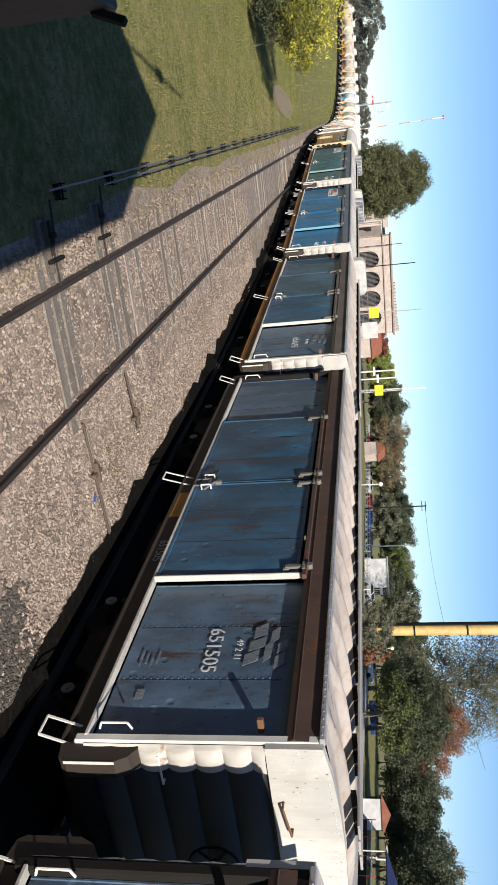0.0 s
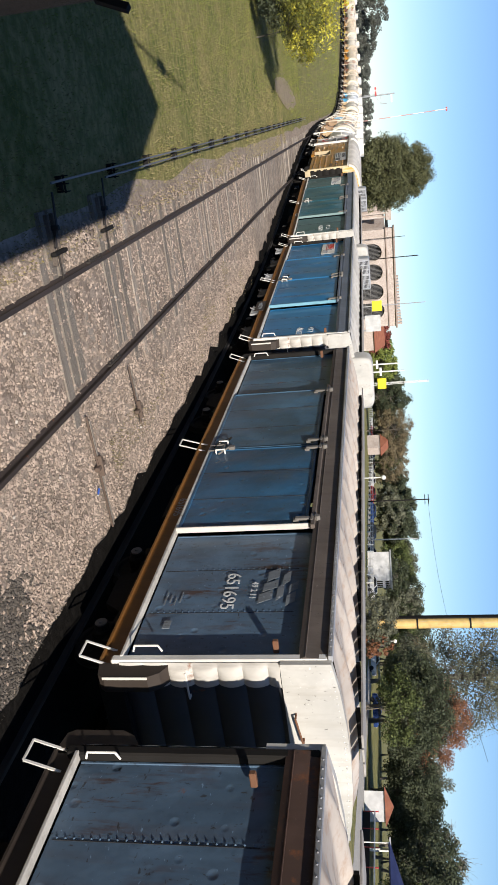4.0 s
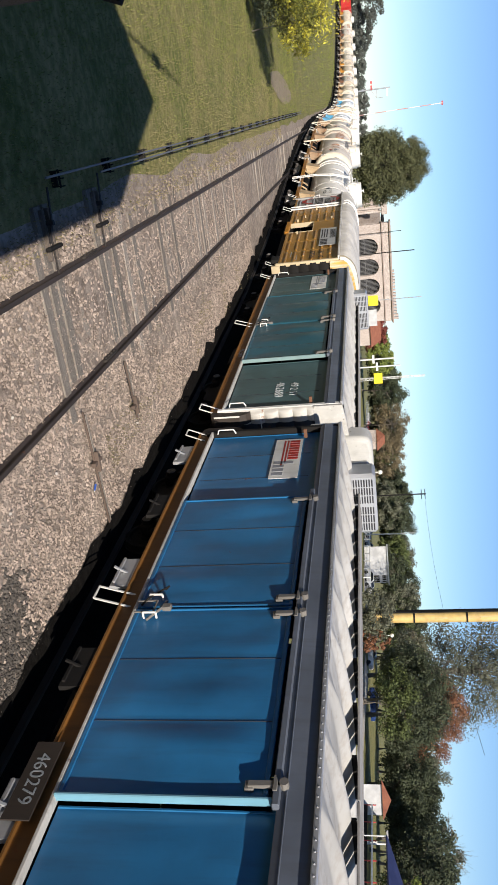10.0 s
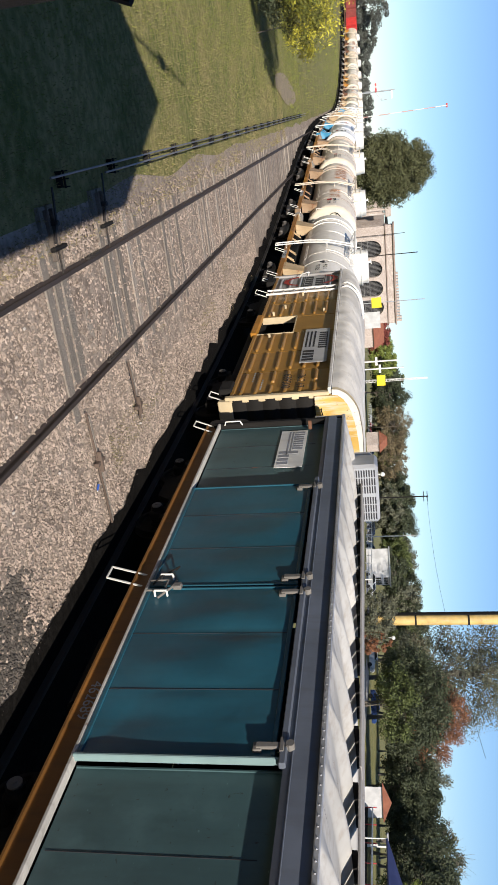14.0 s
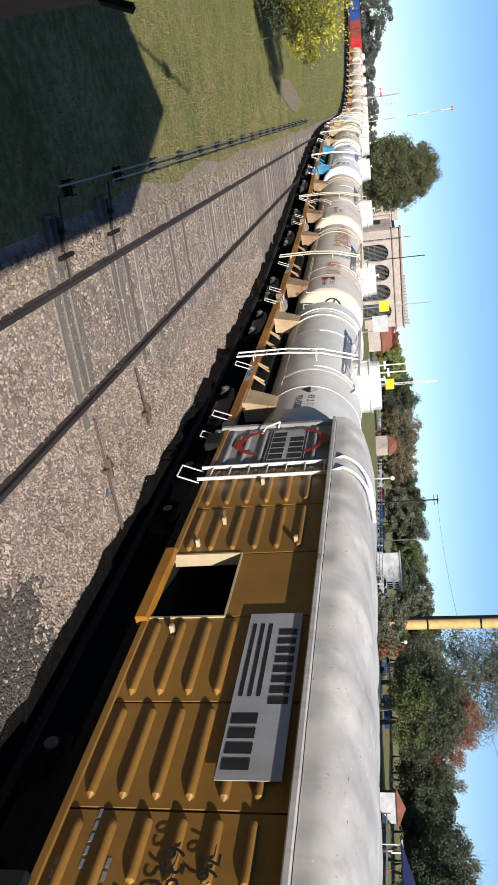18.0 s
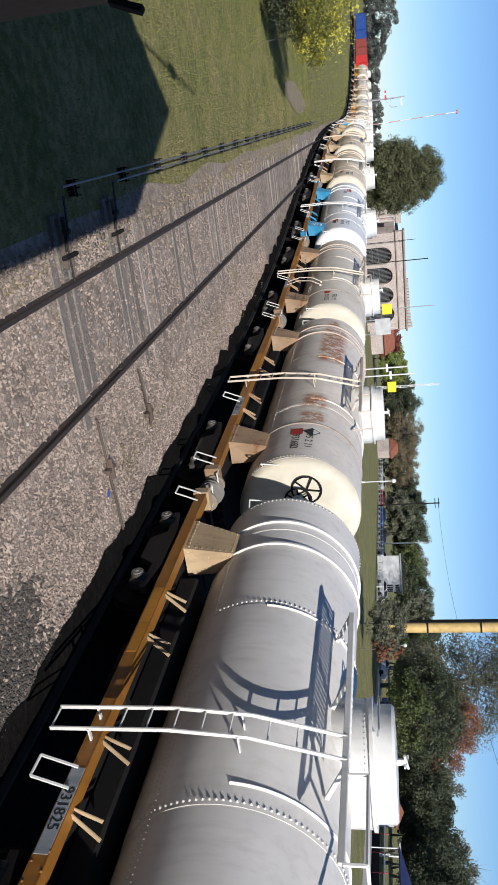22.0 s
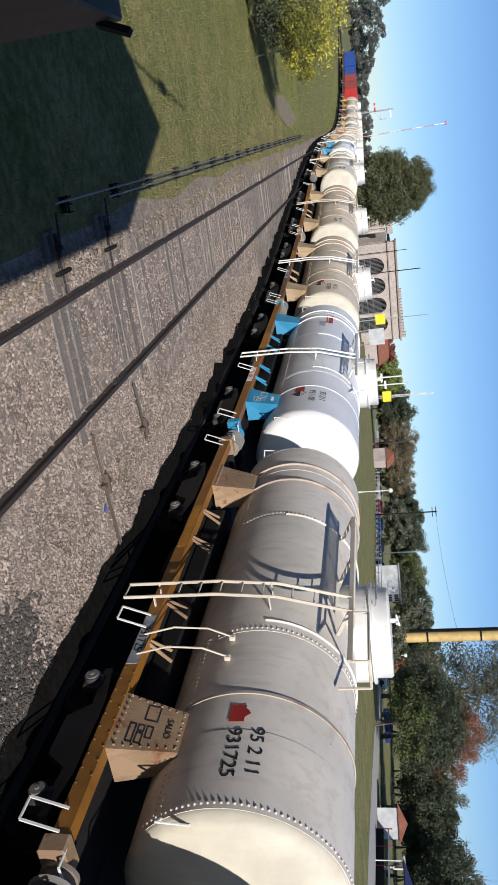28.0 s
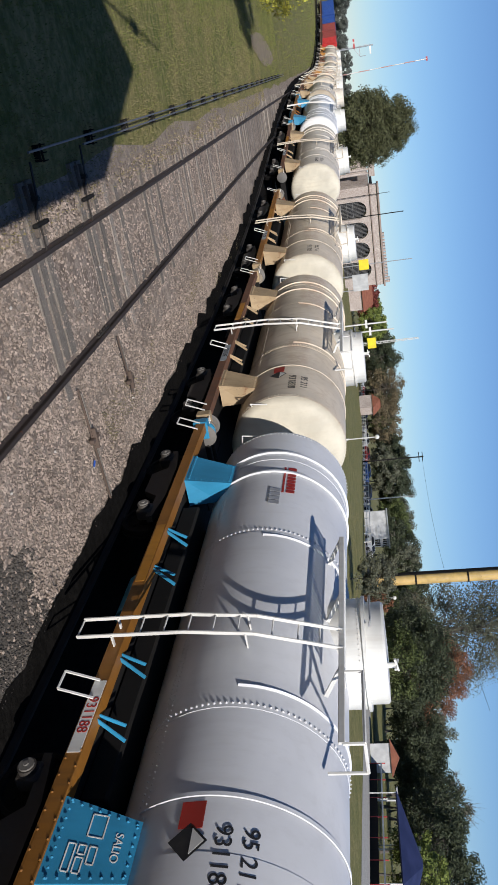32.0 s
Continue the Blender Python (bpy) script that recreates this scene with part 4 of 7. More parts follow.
        return Matrix(((0, u.x, n.x, p.x), (-1, u.y, n.y, p.y), (0, u.z, n.z, p.z), (0, 0, 0, 1)))
    ly = num_y
    if number:
        lettering("number", number, 0.23, BLACKLET, ob, on_shell(ly + 0.02, num[0], 0.009), 1.0, "black stencilled number")
        lettering("class_mark", sub, 0.22, BLACKLET, ob, on_shell(ly + 0.06, num[1], 0.009), 1.0)
    if "square" in placards:
        part("placard", Mesh().box(-0.14, 0.14, -0.12, 0.12, 0, 0.004), REDLET, ob, "red hazard placard", at=on_shell(pl_y, pl_a[0], 0.003))
    if "diamond" in placards:
        dp = part("placard", Mesh().prism([(-0.19, 0), (0, -0.19), (0.19, 0), (0, 0.19)], "z", 0.0, 0.004), BLACKLET, ob, "black hazard diamond", at=on_shell(pl_y - (0.27 if pl_a[0] == pl_a[1] else 0.0), pl_a[1], 0.003))
        part("upper_half", Mesh().prism([(-0.13, 0.03), (0.13, 0.03), (0, 0.16)], "z", 0.005, 0.008), WHITE, dp)
    if "red" in placards:
        part("placard", Mesh().prism([(-0.13, -0.10), (0.13, -0.10), (0.13, 0.08), (0.06, 0.08), (0.0, 0.15), (-0.06, 0.08), (-0.13, 0.08)], "z", 0, 0.004), REDLET, ob, "red warning mark", at=on_shell(-3.12, 0, 0.003))
    if logo:
        for k in range(8):
            part("red_mark", Mesh().box(-0.42 + 0.105 * k, -0.34 + 0.105 * k, 0.06, 0.20, 0, 0.004), REDLET, ob, at=on_shell(3.25, 14, 0.004))
        part("red_line", Mesh().box(-0.42, 0.40, -0.01, 0.025, 0, 0.004), REDLET, ob, "red company mark in bars", at=on_shell(3.25, 14, 0.004))
        for k in range(4):
            part("grey_mark", Mesh().box(-0.25 + 0.125 * k, -0.15 + 0.125 * k, -0.20, -0.03, 0, 0.004), GREYLET, ob, at=on_shell(2.7, 14, 0.004))
    if number and detail:
        en = Matrix.Translation((0.62, t0 - 0.285, zc - 0.05)) @ Matrix.Rotation(radians(17), 4, "Z") @ Matrix(((1, 0, 0, 0), (0, 0, -1, 0), (0, 1, 0, 0), (0, 0, 0, 1)))
        lettering("end_number", number, 0.19, BLACKLET, ob, en, 1.0, "black number on the tank end")
    if wheel:
        ring = Mesh().spin([(t0 - 0.27, 0.27), (t0 - 0.285, 0.29), (t0 - 0.27, 0.31), (t0 - 0.255, 0.29), (t0 - 0.27, 0.27)], "y", (-0.62, 0, zc + 0.22), 24)
        for k in range(5):
            t = radians(72 * k + 10)
            ring.bar((-0.62, t0 - 0.27, zc + 0.22), (-0.62 + 0.28 * math.cos(t), t0 - 0.27, zc + 0.22 + 0.28 * math.sin(t)), 0.03, 0.02, (0, 1, 0))
        part("ratchet_ring", ring, STEEL_DARK, ob)
        part("wheel_boss", Mesh().cyl((-0.45, t0 - 0.40, zc + 0.05), (-0.45, t0 - 0.385, zc + 0.05), 0.13, 16), ENDC, ob, "cream boss of the brake wheel")
        hw = Mesh()
        for r in (0.26,):
            hw.spin([(t0 - 0.36, r - 0.02), (t0 - 0.38, r), (t0 - 0.36, r + 0.02), (t0 - 0.34, r), (t0 - 0.36, r - 0.02)], "y", (-0.45, 0, zc + 0.05), 24)
        for k in range(6):
            t = radians(60 * k)
            hw.bar((-0.45, t0 - 0.36, zc + 0.05), (-0.45 + 0.26 * math.cos(t), t0 - 0.36, zc + 0.05 + 0.26 * math.sin(t)), 0.03, 0.02, (0, 1, 0))
        hw.cyl((-0.45, t0 - 0.39, zc + 0.05), (-0.45, t0 - 0.15, zc + 0.05), 0.035, 8)
        part("hand_brake_wheel", hw, STEEL_DARK, ob)
    if number and gusset_mat is not None and detail:
        pl = part("number_panel", Mesh().box(-1.348, -1.341, -2.36, -1.36, 0.93, 1.075), WHITE if gusset_mat is BLUE else FADED, ob, "frame number panel")
        lettering("frame_number", number, 0.17, REDLET if gusset_mat is BLUE else BLACKLET, pl, Matrix(((0, 0, -1, -1.350), (-1, 0, 0, -1.86), (0, 1, 0, 1.0), (0, 0, 0, 1))))
        if gusset_mat is BLUE or seed == 2:
            g = Matrix(((0, 0.276, -0.961, -1.203), (-1, 0, 0, -3.29), (0, 0.961, 0.276, 1.49), (0, 0, 0, 1)))
            lettering("stencil", "SALIO", 0.11, WHITE if gusset_mat is BLUE else BLACKLET, ob, g @ Matrix.Translation((0.0, 0.20, 0.006)))
            fb = Mesh()
            for x0, y0, x1, y1 in ((-0.30, -0.10, -0.06, 0.06), (0.02, -0.04, 0.20, 0.04), (0.02, -0.14, 0.12, -0.06), (0.14, -0.14, 0.30, -0.06), (0.02, -0.24, 0.30, -0.16)):
                for a, b, c, e in ((x0, x1, y0, y0 + 0.012), (x0, x1, y1 - 0.012, y1), (x0, x0 + 0.012, y0, y1), (x1 - 0.012, x1, y0, y1)):
                    fb.box(a, b, c, e, 0.003, 0.006)
            part("stencil_frame", fb, WHITE if gusset_mat is BLUE else BLACKLET, ob, at=g)
    MOVERS.append((ob, q + hl))
    return ob


def rivets_round(y, r, zc, n):
    m = Mesh()
    for i in range(n):
        t = math.pi * (-0.25 + 1.5 * i / (n - 1))
        c, s = math.cos(t), math.sin(t)
        p, nn = Vector((r * c, y, zc + r * s)), Vector((c, 0, s))
        a, b = Vector((0, 1, 0)), Vector((-s, 0, c))
        v = [p + (a * math.cos(k) + b * math.sin(k)) * 0.020 for k in (0, 1.05, 2.09, 3.14, 4.19, 5.24)] + [p + nn * 0.018]
        m.add(v, [(k, (k + 1) % 6, 6) for k in range(6)], True)
    return m


def flat_wagon(label, q, loads, length=13.0):
    ob = thing("container_wagon", label, "flat wagon", "wagons of the train")
    hl = length / 2
    for s in (-1, 1):
        part("sole_bar", Mesh().box(s * 1.3 - 0.06, s * 1.3 + 0.06, -hl, hl, 0.80, 1.12, 0.02), RUST, ob)
        bogie(ob, s * (hl - 1.9), STEEL_DARK)
        coupler(ob, s * hl, s, RUST)
        stirrup(ob, s * (hl - 0.3))
    part("deck", Mesh().box(-1.35, 1.35, -hl, hl, 1.08, 1.16), STEEL_DARK, ob)
    MOVERS.append((ob, q + hl))
    for y0, y1, mat, lab in loads:
        c = thing("container", lab, "container", "containers on the train")
        m = Mesh().box(-1.2, 1.2, y0 + 0.04, y1 - 0.04, 1.2, 3.75, 0.02)
        part("body", m, mat, c)
        n = int((y1 - y0) / 0.28)
        for k in range(n):
            y = y0 + 0.2 + (y1 - y0 - 0.4) * (k + 0.5) / n
            part("rib", Mesh().box(-1.235, 1.235, y - 0.07, y + 0.07, 1.32, 3.65, 0.02), mat, c)
        for y in (y0, y1):
            for x in (-1.17, 1.17):
                part("corner_post", Mesh().box(x - 0.06, x + 0.06, y - 0.06, y + 0.06, 1.16, 3.78, 0.015), mat, c)
        for x in (-0.6, -0.2, 0.2, 0.6):
            part("lock_rod", Mesh().cyl((x, y0 - 0.05, 1.25), (x, y0 - 0.05, 3.7), 0.025, 6), GALV, c)
        MOVERS.append((c, q + hl))


# ---- the train ----
W1B = paint("rusty_slate_paint", (0.085, 0.13, 0.175), (0.07, 0.05, 0.035), 0.30, 0.5, 0.5, chips=1.0)
W1P = paint("weathered_grey_paint", (0.088, 0.150, 0.225), (0.085, 0.055, 0.045), 0.16, 0.42, 0.35, chips=1.5, dents=0.85, runs=0.9)
W1Q = paint("weathered_blue_paint", (0.038, 0.115, 0.205), (0.05, 0.035, 0.025), 0.25, 0.40, 0.5, wear=0.4, chips=1.1, dents=1.1, runs=0.7)
W2P = paint("dark_navy_paint", (0.060, 0.135, 0.215), (0.05, 0.07, 0.085), 0.12, 0.34, 0.45, wear=0.4, chips=1.2, dents=0.8, runs=0.35)
W2Q = paint("dull_blue_paint", (0.030, 0.105, 0.200), (0.035, 0.045, 0.06), 0.10, 0.34, 0.4, wear=0.4, chips=1.0, dents=1.2)
W3P = paint("bright_blue_paint", (0.022, 0.168, 0.37), (0.02, 0.06, 0.11), 0.02, 0.30, 0.4, wear=0.25, dents=0.35)
W4P = paint("bottle_green_paint", (0.020, 0.105, 0.150), (0.03, 0.06, 0.065), 0.02, 0.32, 0.35, wear=0.25, dents=0.5)
W4Q = paint("grey_green_paint", (0.060, 0.118, 0.125), (0.04, 0.06, 0.06), 0.05, 0.42, 0.35, chips=0.5)
POST_B = paint("pale_blue_post", (0.16, 0.36, 0.46), (0.1, 0.2, 0.25), 0.05, 0.5, 0.3)
POST_G = paint("pale_green_post", (0.20, 0.30, 0.30), (0.1, 0.15, 0.15), 0.05, 0.5, 0.3)
FASC_BROWN = paint("brown_rusty_fascia", (0.085, 0.048, 0.034), (0.05, 0.03, 0.02), 0.6, 0.75, 0.5, chips=0.8)
FASC_DUST = paint("dusty_brown_fascia", (0.125, 0.102, 0.086), (0.07, 0.045, 0.035), 0.28, 0.75, 0.6, chips=0.9)
FASC_GREY = paint("slate_fascia", (0.125, 0.145, 0.18), (0.08, 0.07, 0.065), 0.06, 0.55, 0.35)
ROOF_W = paint("chalky_roof_paint", (0.46, 0.45, 0.42), (0.26, 0.21, 0.16), 0.14, 0.85, 0.6)
ROOF_R = paint("rusty_roof_paint", (0.46, 0.41, 0.36), (0.32, 0.20, 0.13), 0.34, 0.9, 0.75)
BLUE = paint("sky_blue_paint", (0.04, 0.27, 0.47), (0.03, 0.12, 0.2), 0.05, 0.4, 0.3)
CREAM = paint("cream_frame_paint", (0.45, 0.33, 0.19), (0.20, 0.12, 0.06), 0.45, 0.65, 0.55, chips=0.5)
TGREY = paint("tank_grey_paint", (0.77, 0.74, 0.68), (0.34, 0.30, 0.25), 0.04, 0.5, 0.30, wear=0.12)
TBEIGE = paint("tank_beige_paint", (0.72, 0.66, 0.57), (0.30, 0.24, 0.17), 0.08, 0.55, 0.38, wear=0.15)
TRUST = paint("stained_tank_paint", (0.74, 0.68, 0.60), (0.42, 0.32, 0.22), 0.03, 0.6, 0.45, wear=0.12, stain=0.95)
GUSSB = paint("rusty_brown_gusset", (0.34, 0.225, 0.13), (0.13, 0.06, 0.03), 0.6, 0.6, 0.6, chips=0.7)
ENDT = paint("stained_tank_end", (0.52, 0.44, 0.33), (0.32, 0.22, 0.13), 0.2, 0.65, 0.5)
TTAN = paint("tank_tan_paint", (0.73, 0.63, 0.49), (0.38, 0.26, 0.15), 0.05, 0.55, 0.45, wear=0.16, stain=0.3)
TWHITE = paint("tank_white_paint", (0.74, 0.745, 0.755), (0.42, 0.40, 0.38), 0.0, 0.42, 0.18, wear=0.08)
ENDC = paint("cream_tank_end", (0.72, 0.66, 0.52), (0.42, 0.32, 0.2), 0.12, 0.6, 0.3)
ENDW = paint("white_tank_end", (0.80, 0.79, 0.77), (0.5, 0.46, 0.4), 0.0, 0.5, 0.2, wear=0.06)
RAILC = paint("chipped_cream_rails", (0.66, 0.58, 0.46), (0.3, 0.18, 0.1), 0.3, 0.6, 0.4)

boxcar("boxcar", "faded blue boxcar with shadow-painted end, ahead of the others", -7.45, W1B, [W1P, W1Q, W1Q, W1P], FASC_BROWN, ROOF_R, "", "", "", 5, None, sole_mat=SOLE_DARK)
boxcar("boxcar", "rust-streaked grey and blue boxcar with brown fascia", 5.77, W1B, [W1P, W1Q, W1Q, W1P], FASC_BROWN, ROOF_R, "651505", "49 2 11", "arrows", 1, None, sole_mat=SOLE_DARK, mark=1.56, size=0.28)
boxcar("boxcar", "dark navy boxcar with dented panels and rusty fascia", 18.95, W2P, [W1P, W2Q, W2P, W2P], FASC_DUST, ROOF_R, "651695", "49 2 11", "arrows", 3, None, mark=1.5, size=0.28)
boxcar("boxcar", "bright blue boxcar with white stencilled number", 32.22, W3P, W3P, FASC_GREY, ROOF_W, "460279", "49 2 11", "plate", 2, "louvre", True, post_mat=POST_B, mark=0.60, size=0.265)
boxcar("boxcar", "bottle-green boxcar with white stencilled number", 45.18, W4P, [W4Q, W4P, W4P, W4Q], FASC_GREY, ROOF_W, "462689", "49 2 11", "plate_grey", 7, "louvre", post_mat=POST_G, mark=1.2, size=0.29)

YEL = paint("wagon_yellow_paint", (0.32, 0.165, 0.034), (0.20, 0.10, 0.035), 0.10, 0.42, 0.45, wear=0.2)
YELL = paint("pale_yellow_edge", (0.56, 0.46, 0.29), (0.40, 0.26, 0.09), 0.15, 0.6, 0.3)
YPEEL = paint("peeling_yellow_paint", (0.58, 0.36, 0.08), (0.60, 0.55, 0.45), 0.03, 0.6, 1.6, wear=0.3, chips=1.0)
PALEG = paint("worn_grey_white_paint", (0.46, 0.45, 0.43), (0.25, 0.18, 0.12), 0.05, 0.6, 0.4)
BAREG = paint("bare_grey_panel", (0.36, 0.35, 0.34), (0.16, 0.12, 0.09), 0.12, 0.5, 0.4)
BOARD = paint("dull_sign_board", (0.42, 0.42, 0.42), (0.25, 0.23, 0.2), 0.04, 0.45, 0.35)
CANVAS = paint("chalky_white_canvas", (0.64, 0.61, 0.55), (0.42, 0.37, 0.30), 0.05, 0.8, 0.4, chips=0.3)


def ribbed_wagon(q, length=10.8):
    """A covered wagon of pressed, ribbed panels under a rounded white roof, its low side hatch open."""
    ob = thing("covered_wagon", "yellow ribbed covered wagon with rounded white roof", "freight wagon", "wagons of the train")
    hl, hw, zb, zt = length / 2, 1.5, 1.13, 3.34
    for s in (-1, 1):
        part("sole_bar", Mesh().box(s * 1.36 - 0.05, s * 1.36 + 0.05, -hl, hl, 0.86, 1.10, 0.015), STEEL_DARK, ob)
        bogie(ob, s * (hl - 1.8), STEEL_DARK)
        coupler(ob, s * hl, s, STEEL_DARK)
        stirrup(ob, s * (hl - 0.25))
        part("end_beam", Mesh().box(-1.5, 1.5, min(s * (hl - 0.06), s * (hl + 0.10)), max(s * (hl - 0.06), s * (hl + 0.10)), 0.84, 1.16, 0.02), YELL if s < 0 else BAREG, ob)
        part("corner_step", Mesh().box(-1.62, -1.45, s * (hl - 0.62) - 0.28, s * (hl - 0.62) + 0.28, 0.80, 1.10, 0.03), STEEL_DARK, ob)
    part("centre_sill", Mesh().box(-0.25, 0.25, -hl, hl, 0.62, 0.98, 0.02), STEEL_DARK, ob)
    part("floor", Mesh().box(-1.42, 1.42, -hl + 0.02, hl - 0.02, 1.0, 1.12), STEEL_DARK, ob)
    # hatch opening between these stations, counted from the middle towards the tail
    h0, h1, hz = -0.86, 0.64, 2.17
    bays = [(-hl + 0.05, -3.78), (-3.78, -2.38), (-2.38, h0), (h1, 2.07), (2.07, 3.52), (3.52, hl - 0.05)]
    for s in (-1, 1):
        x = s * hw
        for k, (a, b) in enumerate(bays):
            mat = BAREG if k == 5 else YEL
            pm = Mesh().box(min(x, x - s * 0.05), max(x, x - s * 0.05), a + 0.012, b - 0.012, zb, zt, 0.008)
            p = part("side_panel", pm, mat, ob)
            if s < 0:
                zs = [zb + 0.19 + 0.335 * i for i in range(6)]
                for i, z in enumerate(zs):
                    # the head bay has two long ribs below, two rows of short ones above
                    runs = [(a, b)] if k or i < 2 else [(a, -4.63), (-4.63, b)]
                    for ra, rz in runs:
                        rb = Mesh()

                        def fn(u, v):
                            yy = ra + 0.10 + (rz - ra - 0.20) * u
                            e = 1 - (1 - min(1, min(u, 1 - u) * 16)) ** 2
                            t = math.pi * v
                            return (x - 0.058 * math.sin(t) ** 0.7 * e, yy, z - 0.045 * math.cos(t) * e ** 0.5)
                        rb.grid(24, 8, fn)
                        part("pressed_rib", rb, mat, p)
        part("upper_panel", Mesh().box(min(x, x - s * 0.05), max(x, x - s * 0.05), h0 + 0.01, h1 - 0.01, hz, zt, 0.01), YEL, ob)
        part("hatch_frame", Mesh().box(x - 0.02, x + 0.12, h0 - 0.015, h0 + 0.015, zb, hz).box(x - 0.02, x + 0.18, h1 - 0.015, h1 + 0.02, zb, hz).box(x - 0.02, x + 0.05, h0, h1, hz - 0.012, hz + 0.012), YELL, ob)
        part("hatch_sill", Mesh().box(x - 0.10 if s < 0 else x - 0.05, x + 0.05 if s < 0 else x + 0.1, h0 - 0.1, h1 + 0.1, zb - 0.14, zb + 0.03, 0.015), OCHRE2, ob)
        part("top_rail", Mesh().box(min(x, x + s * 0.16), max(x, x + s * 0.16), -hl, hl, zt - 0.03, zt + 0.05, 0.015), RAILWORN, ob)
        part("bottom_rail", Mesh().box(min(x, x + s * 0.04), max(x, x + s * 0.04), -hl, h0 - 0.1, zb - 0.05, zb + 0.04, 0.01).box(min(x, x + s * 0.04), max(x, x + s * 0.04), h1 + 0.1, hl, zb - 0.05, zb + 0.04, 0.01), YEL, ob)
    for s in (-1, 1):
        e = Mesh()

        def fe(u, v):
            return (-hw + 2 * hw * u, s * (hl + 0.02 + 0.05 * abs(math.sin(math.pi * v * 6))), 1.1 + (zt - 1.1) * v)
        e.grid(4, 60, fe)
        part("end_wall", e, STEEL_DARK, ob)
        for sx in (-1, 1):
            part("corner_post", Mesh().box(sx * hw - 0.07, sx * hw + 0.07, s * hl - 0.05, s * hl + 0.09, 1.0, zt, 0.02), YELL if s < 0 else BAREG, ob)
    # head of each end: peeling yellow under the roof's curve
    for s in (-1, 1):
        arc = [(-hw * math.cos(math.pi * k / 16), zt + 0.02 + 0.56 * math.sin(math.pi * k / 16) ** 0.75) for k in range(17)]
        gh = part("gable", Mesh().prism([(-hw, 3.02)] + arc + [(hw, 3.02)], "y", min(s * (hl + 0.02), s * (hl + 0.10)), max(s * (hl + 0.02), s * (hl + 0.10))), YPEEL if s < 0 else BAREG, ob, "peeling yellow head of the end wall")
        grab(gh, [(-1.2, s * (hl + 0.09), 3.15), (-1.2, s * (hl + 0.19), 3.15), (-0.75, s * (hl + 0.19), 3.25), (-0.75, s * (hl + 0.09), 3.25)], 0.014, STEEL_DARK)
    # rounded roof
    rf = Mesh()

    def fr(u, v):
        t = math.pi * v
        w = 0.045 * noise.noise(Vector((u * 14, v * 5, 2.0))) + 0.03 * noise.noise(Vector((u * 40, v * 9, 5.0)))
        c = math.cos(t)
        return (-(hw + 0.12) * math.copysign(abs(c) ** 0.8, c) * (1 + w * 0.4), -hl - 0.04 + (length + 0.08) * u, zt + 0.06 + (0.62 + w) * math.sin(t) ** 0.75)
    rf.grid(80, 26, fr)
    for u in (0.0, 1.0):
        rf.add([fr(u, k / 26) for k in range(27)], [tuple(range(27))])
    part("roof", rf, CANVAS, ob, "patched, wrinkled white roof skin")
    part("roof_band", Mesh().grid(4, 26, lambda u, v: (fr(0, v)[0] * 1.01, -hl - 0.06 + 0.12 * u, fr(0, v)[2] + 0.012)), YELL, ob)
    # ladder and hoops near the tail
    for a, b in ((hl - 2.36, 0.0), (hl - 1.91, 0.0)):
        l1 = Mesh().bar((-1.58, a, 0.98), (-1.58, a, zt), 0.06, 0.025, (0, 1, 0))
        pts = [(fr(0, k / 26)[0] * 1.03, a, fr(0, k / 26)[2] + 0.05) for k in range(1, 12)]
        for p, r2 in zip([(-1.58, a, zt)] + pts, pts):
            l1.bar(p, r2, 0.05, 0.025, (0, 1, 0))
        part("ladder_side", l1, WHITE, ob)
    for k in range(7):
        part("rung", Mesh().cyl((-1.58, hl - 2.36, 1.2 + 0.34 * k), (-1.58, hl - 1.91, 1.2 + 0.34 * k), 0.014, 6), WHITE, ob)
    stirrup(ob, hl - 2.13, -1.5, 0.62, 1.0, 0.45)
    grab(ob, [(-1.53, hl - 0.35, 1.9), (-1.66, hl - 0.35, 2.0), (-1.66, hl - 0.12, 2.25), (-1.53, hl - 0.12, 2.2)], 0.02, WHITE)
    for y, z in ((h1 + 0.25, 1.45), (h1 + 0.25, 2.95), (h1 + 0.9, 1.75), (h1 + 2.2, 2.2), (h0 - 0.3, 1.55)):
        part("bracket", Mesh().box(-1.62, -1.5, y - 0.035, y + 0.035, z - 0.03, z + 0.03, 0.008), YELL, ob)
    # sign boards: bars for what cannot be lettered
    xs = -1.566
    sg = part("sign_board", Mesh().box(xs, xs + 0.01, h0 - 2.62, h0 - 0.04, 2.54, 3.20), BOARD, ob, "grey-white company board with dark bars")
    for k in range(8):
        part("letter_bar", Mesh().box(xs - 0.005, xs - 0.001, h0 - 1.62 + 0.165 * k, h0 - 1.51 + 0.165 * k, 2.94, 3.16), BLACKLET, sg)
    for k in range(3):
        part("line_bar", Mesh().box(xs - 0.005, xs - 0.001, h0 - 1.5, h0 - 0.25, 2.60 + 0.1 * k, 2.645 + 0.1 * k), BLACKLET, sg)
    for k in range(4):
        part("letter_bar", Mesh().box(xs - 0.005, xs - 0.001, h0 - 2.5 + 0.2 * k, h0 - 2.36 + 0.2 * k, 2.58, 2.86), BLACKLET, sg)
    face = Matrix(((0, 0, -1, -1.567), (-1, 0, 0, 0), (0, 1, 0, 0), (0, 0, 0, 1)))
    lettering("number", "639500", 0.29, BLACKLET, ob, Matrix.Translation((0, -4.63, 2.33)) @ face, 1.0, "black stencilled number")
    lettering("class_mark", "76 2 17", 0.27, BLACKLET, ob, Matrix.Translation((0, -4.66, 2.66)) @ face)
    fp = part("mark_panel", Mesh().box(xs, xs + 0.008, hl - 1.74, hl - 0.34, 2.10, 2.84), PALEG, ob, "grey-white panel with two rows of bars")
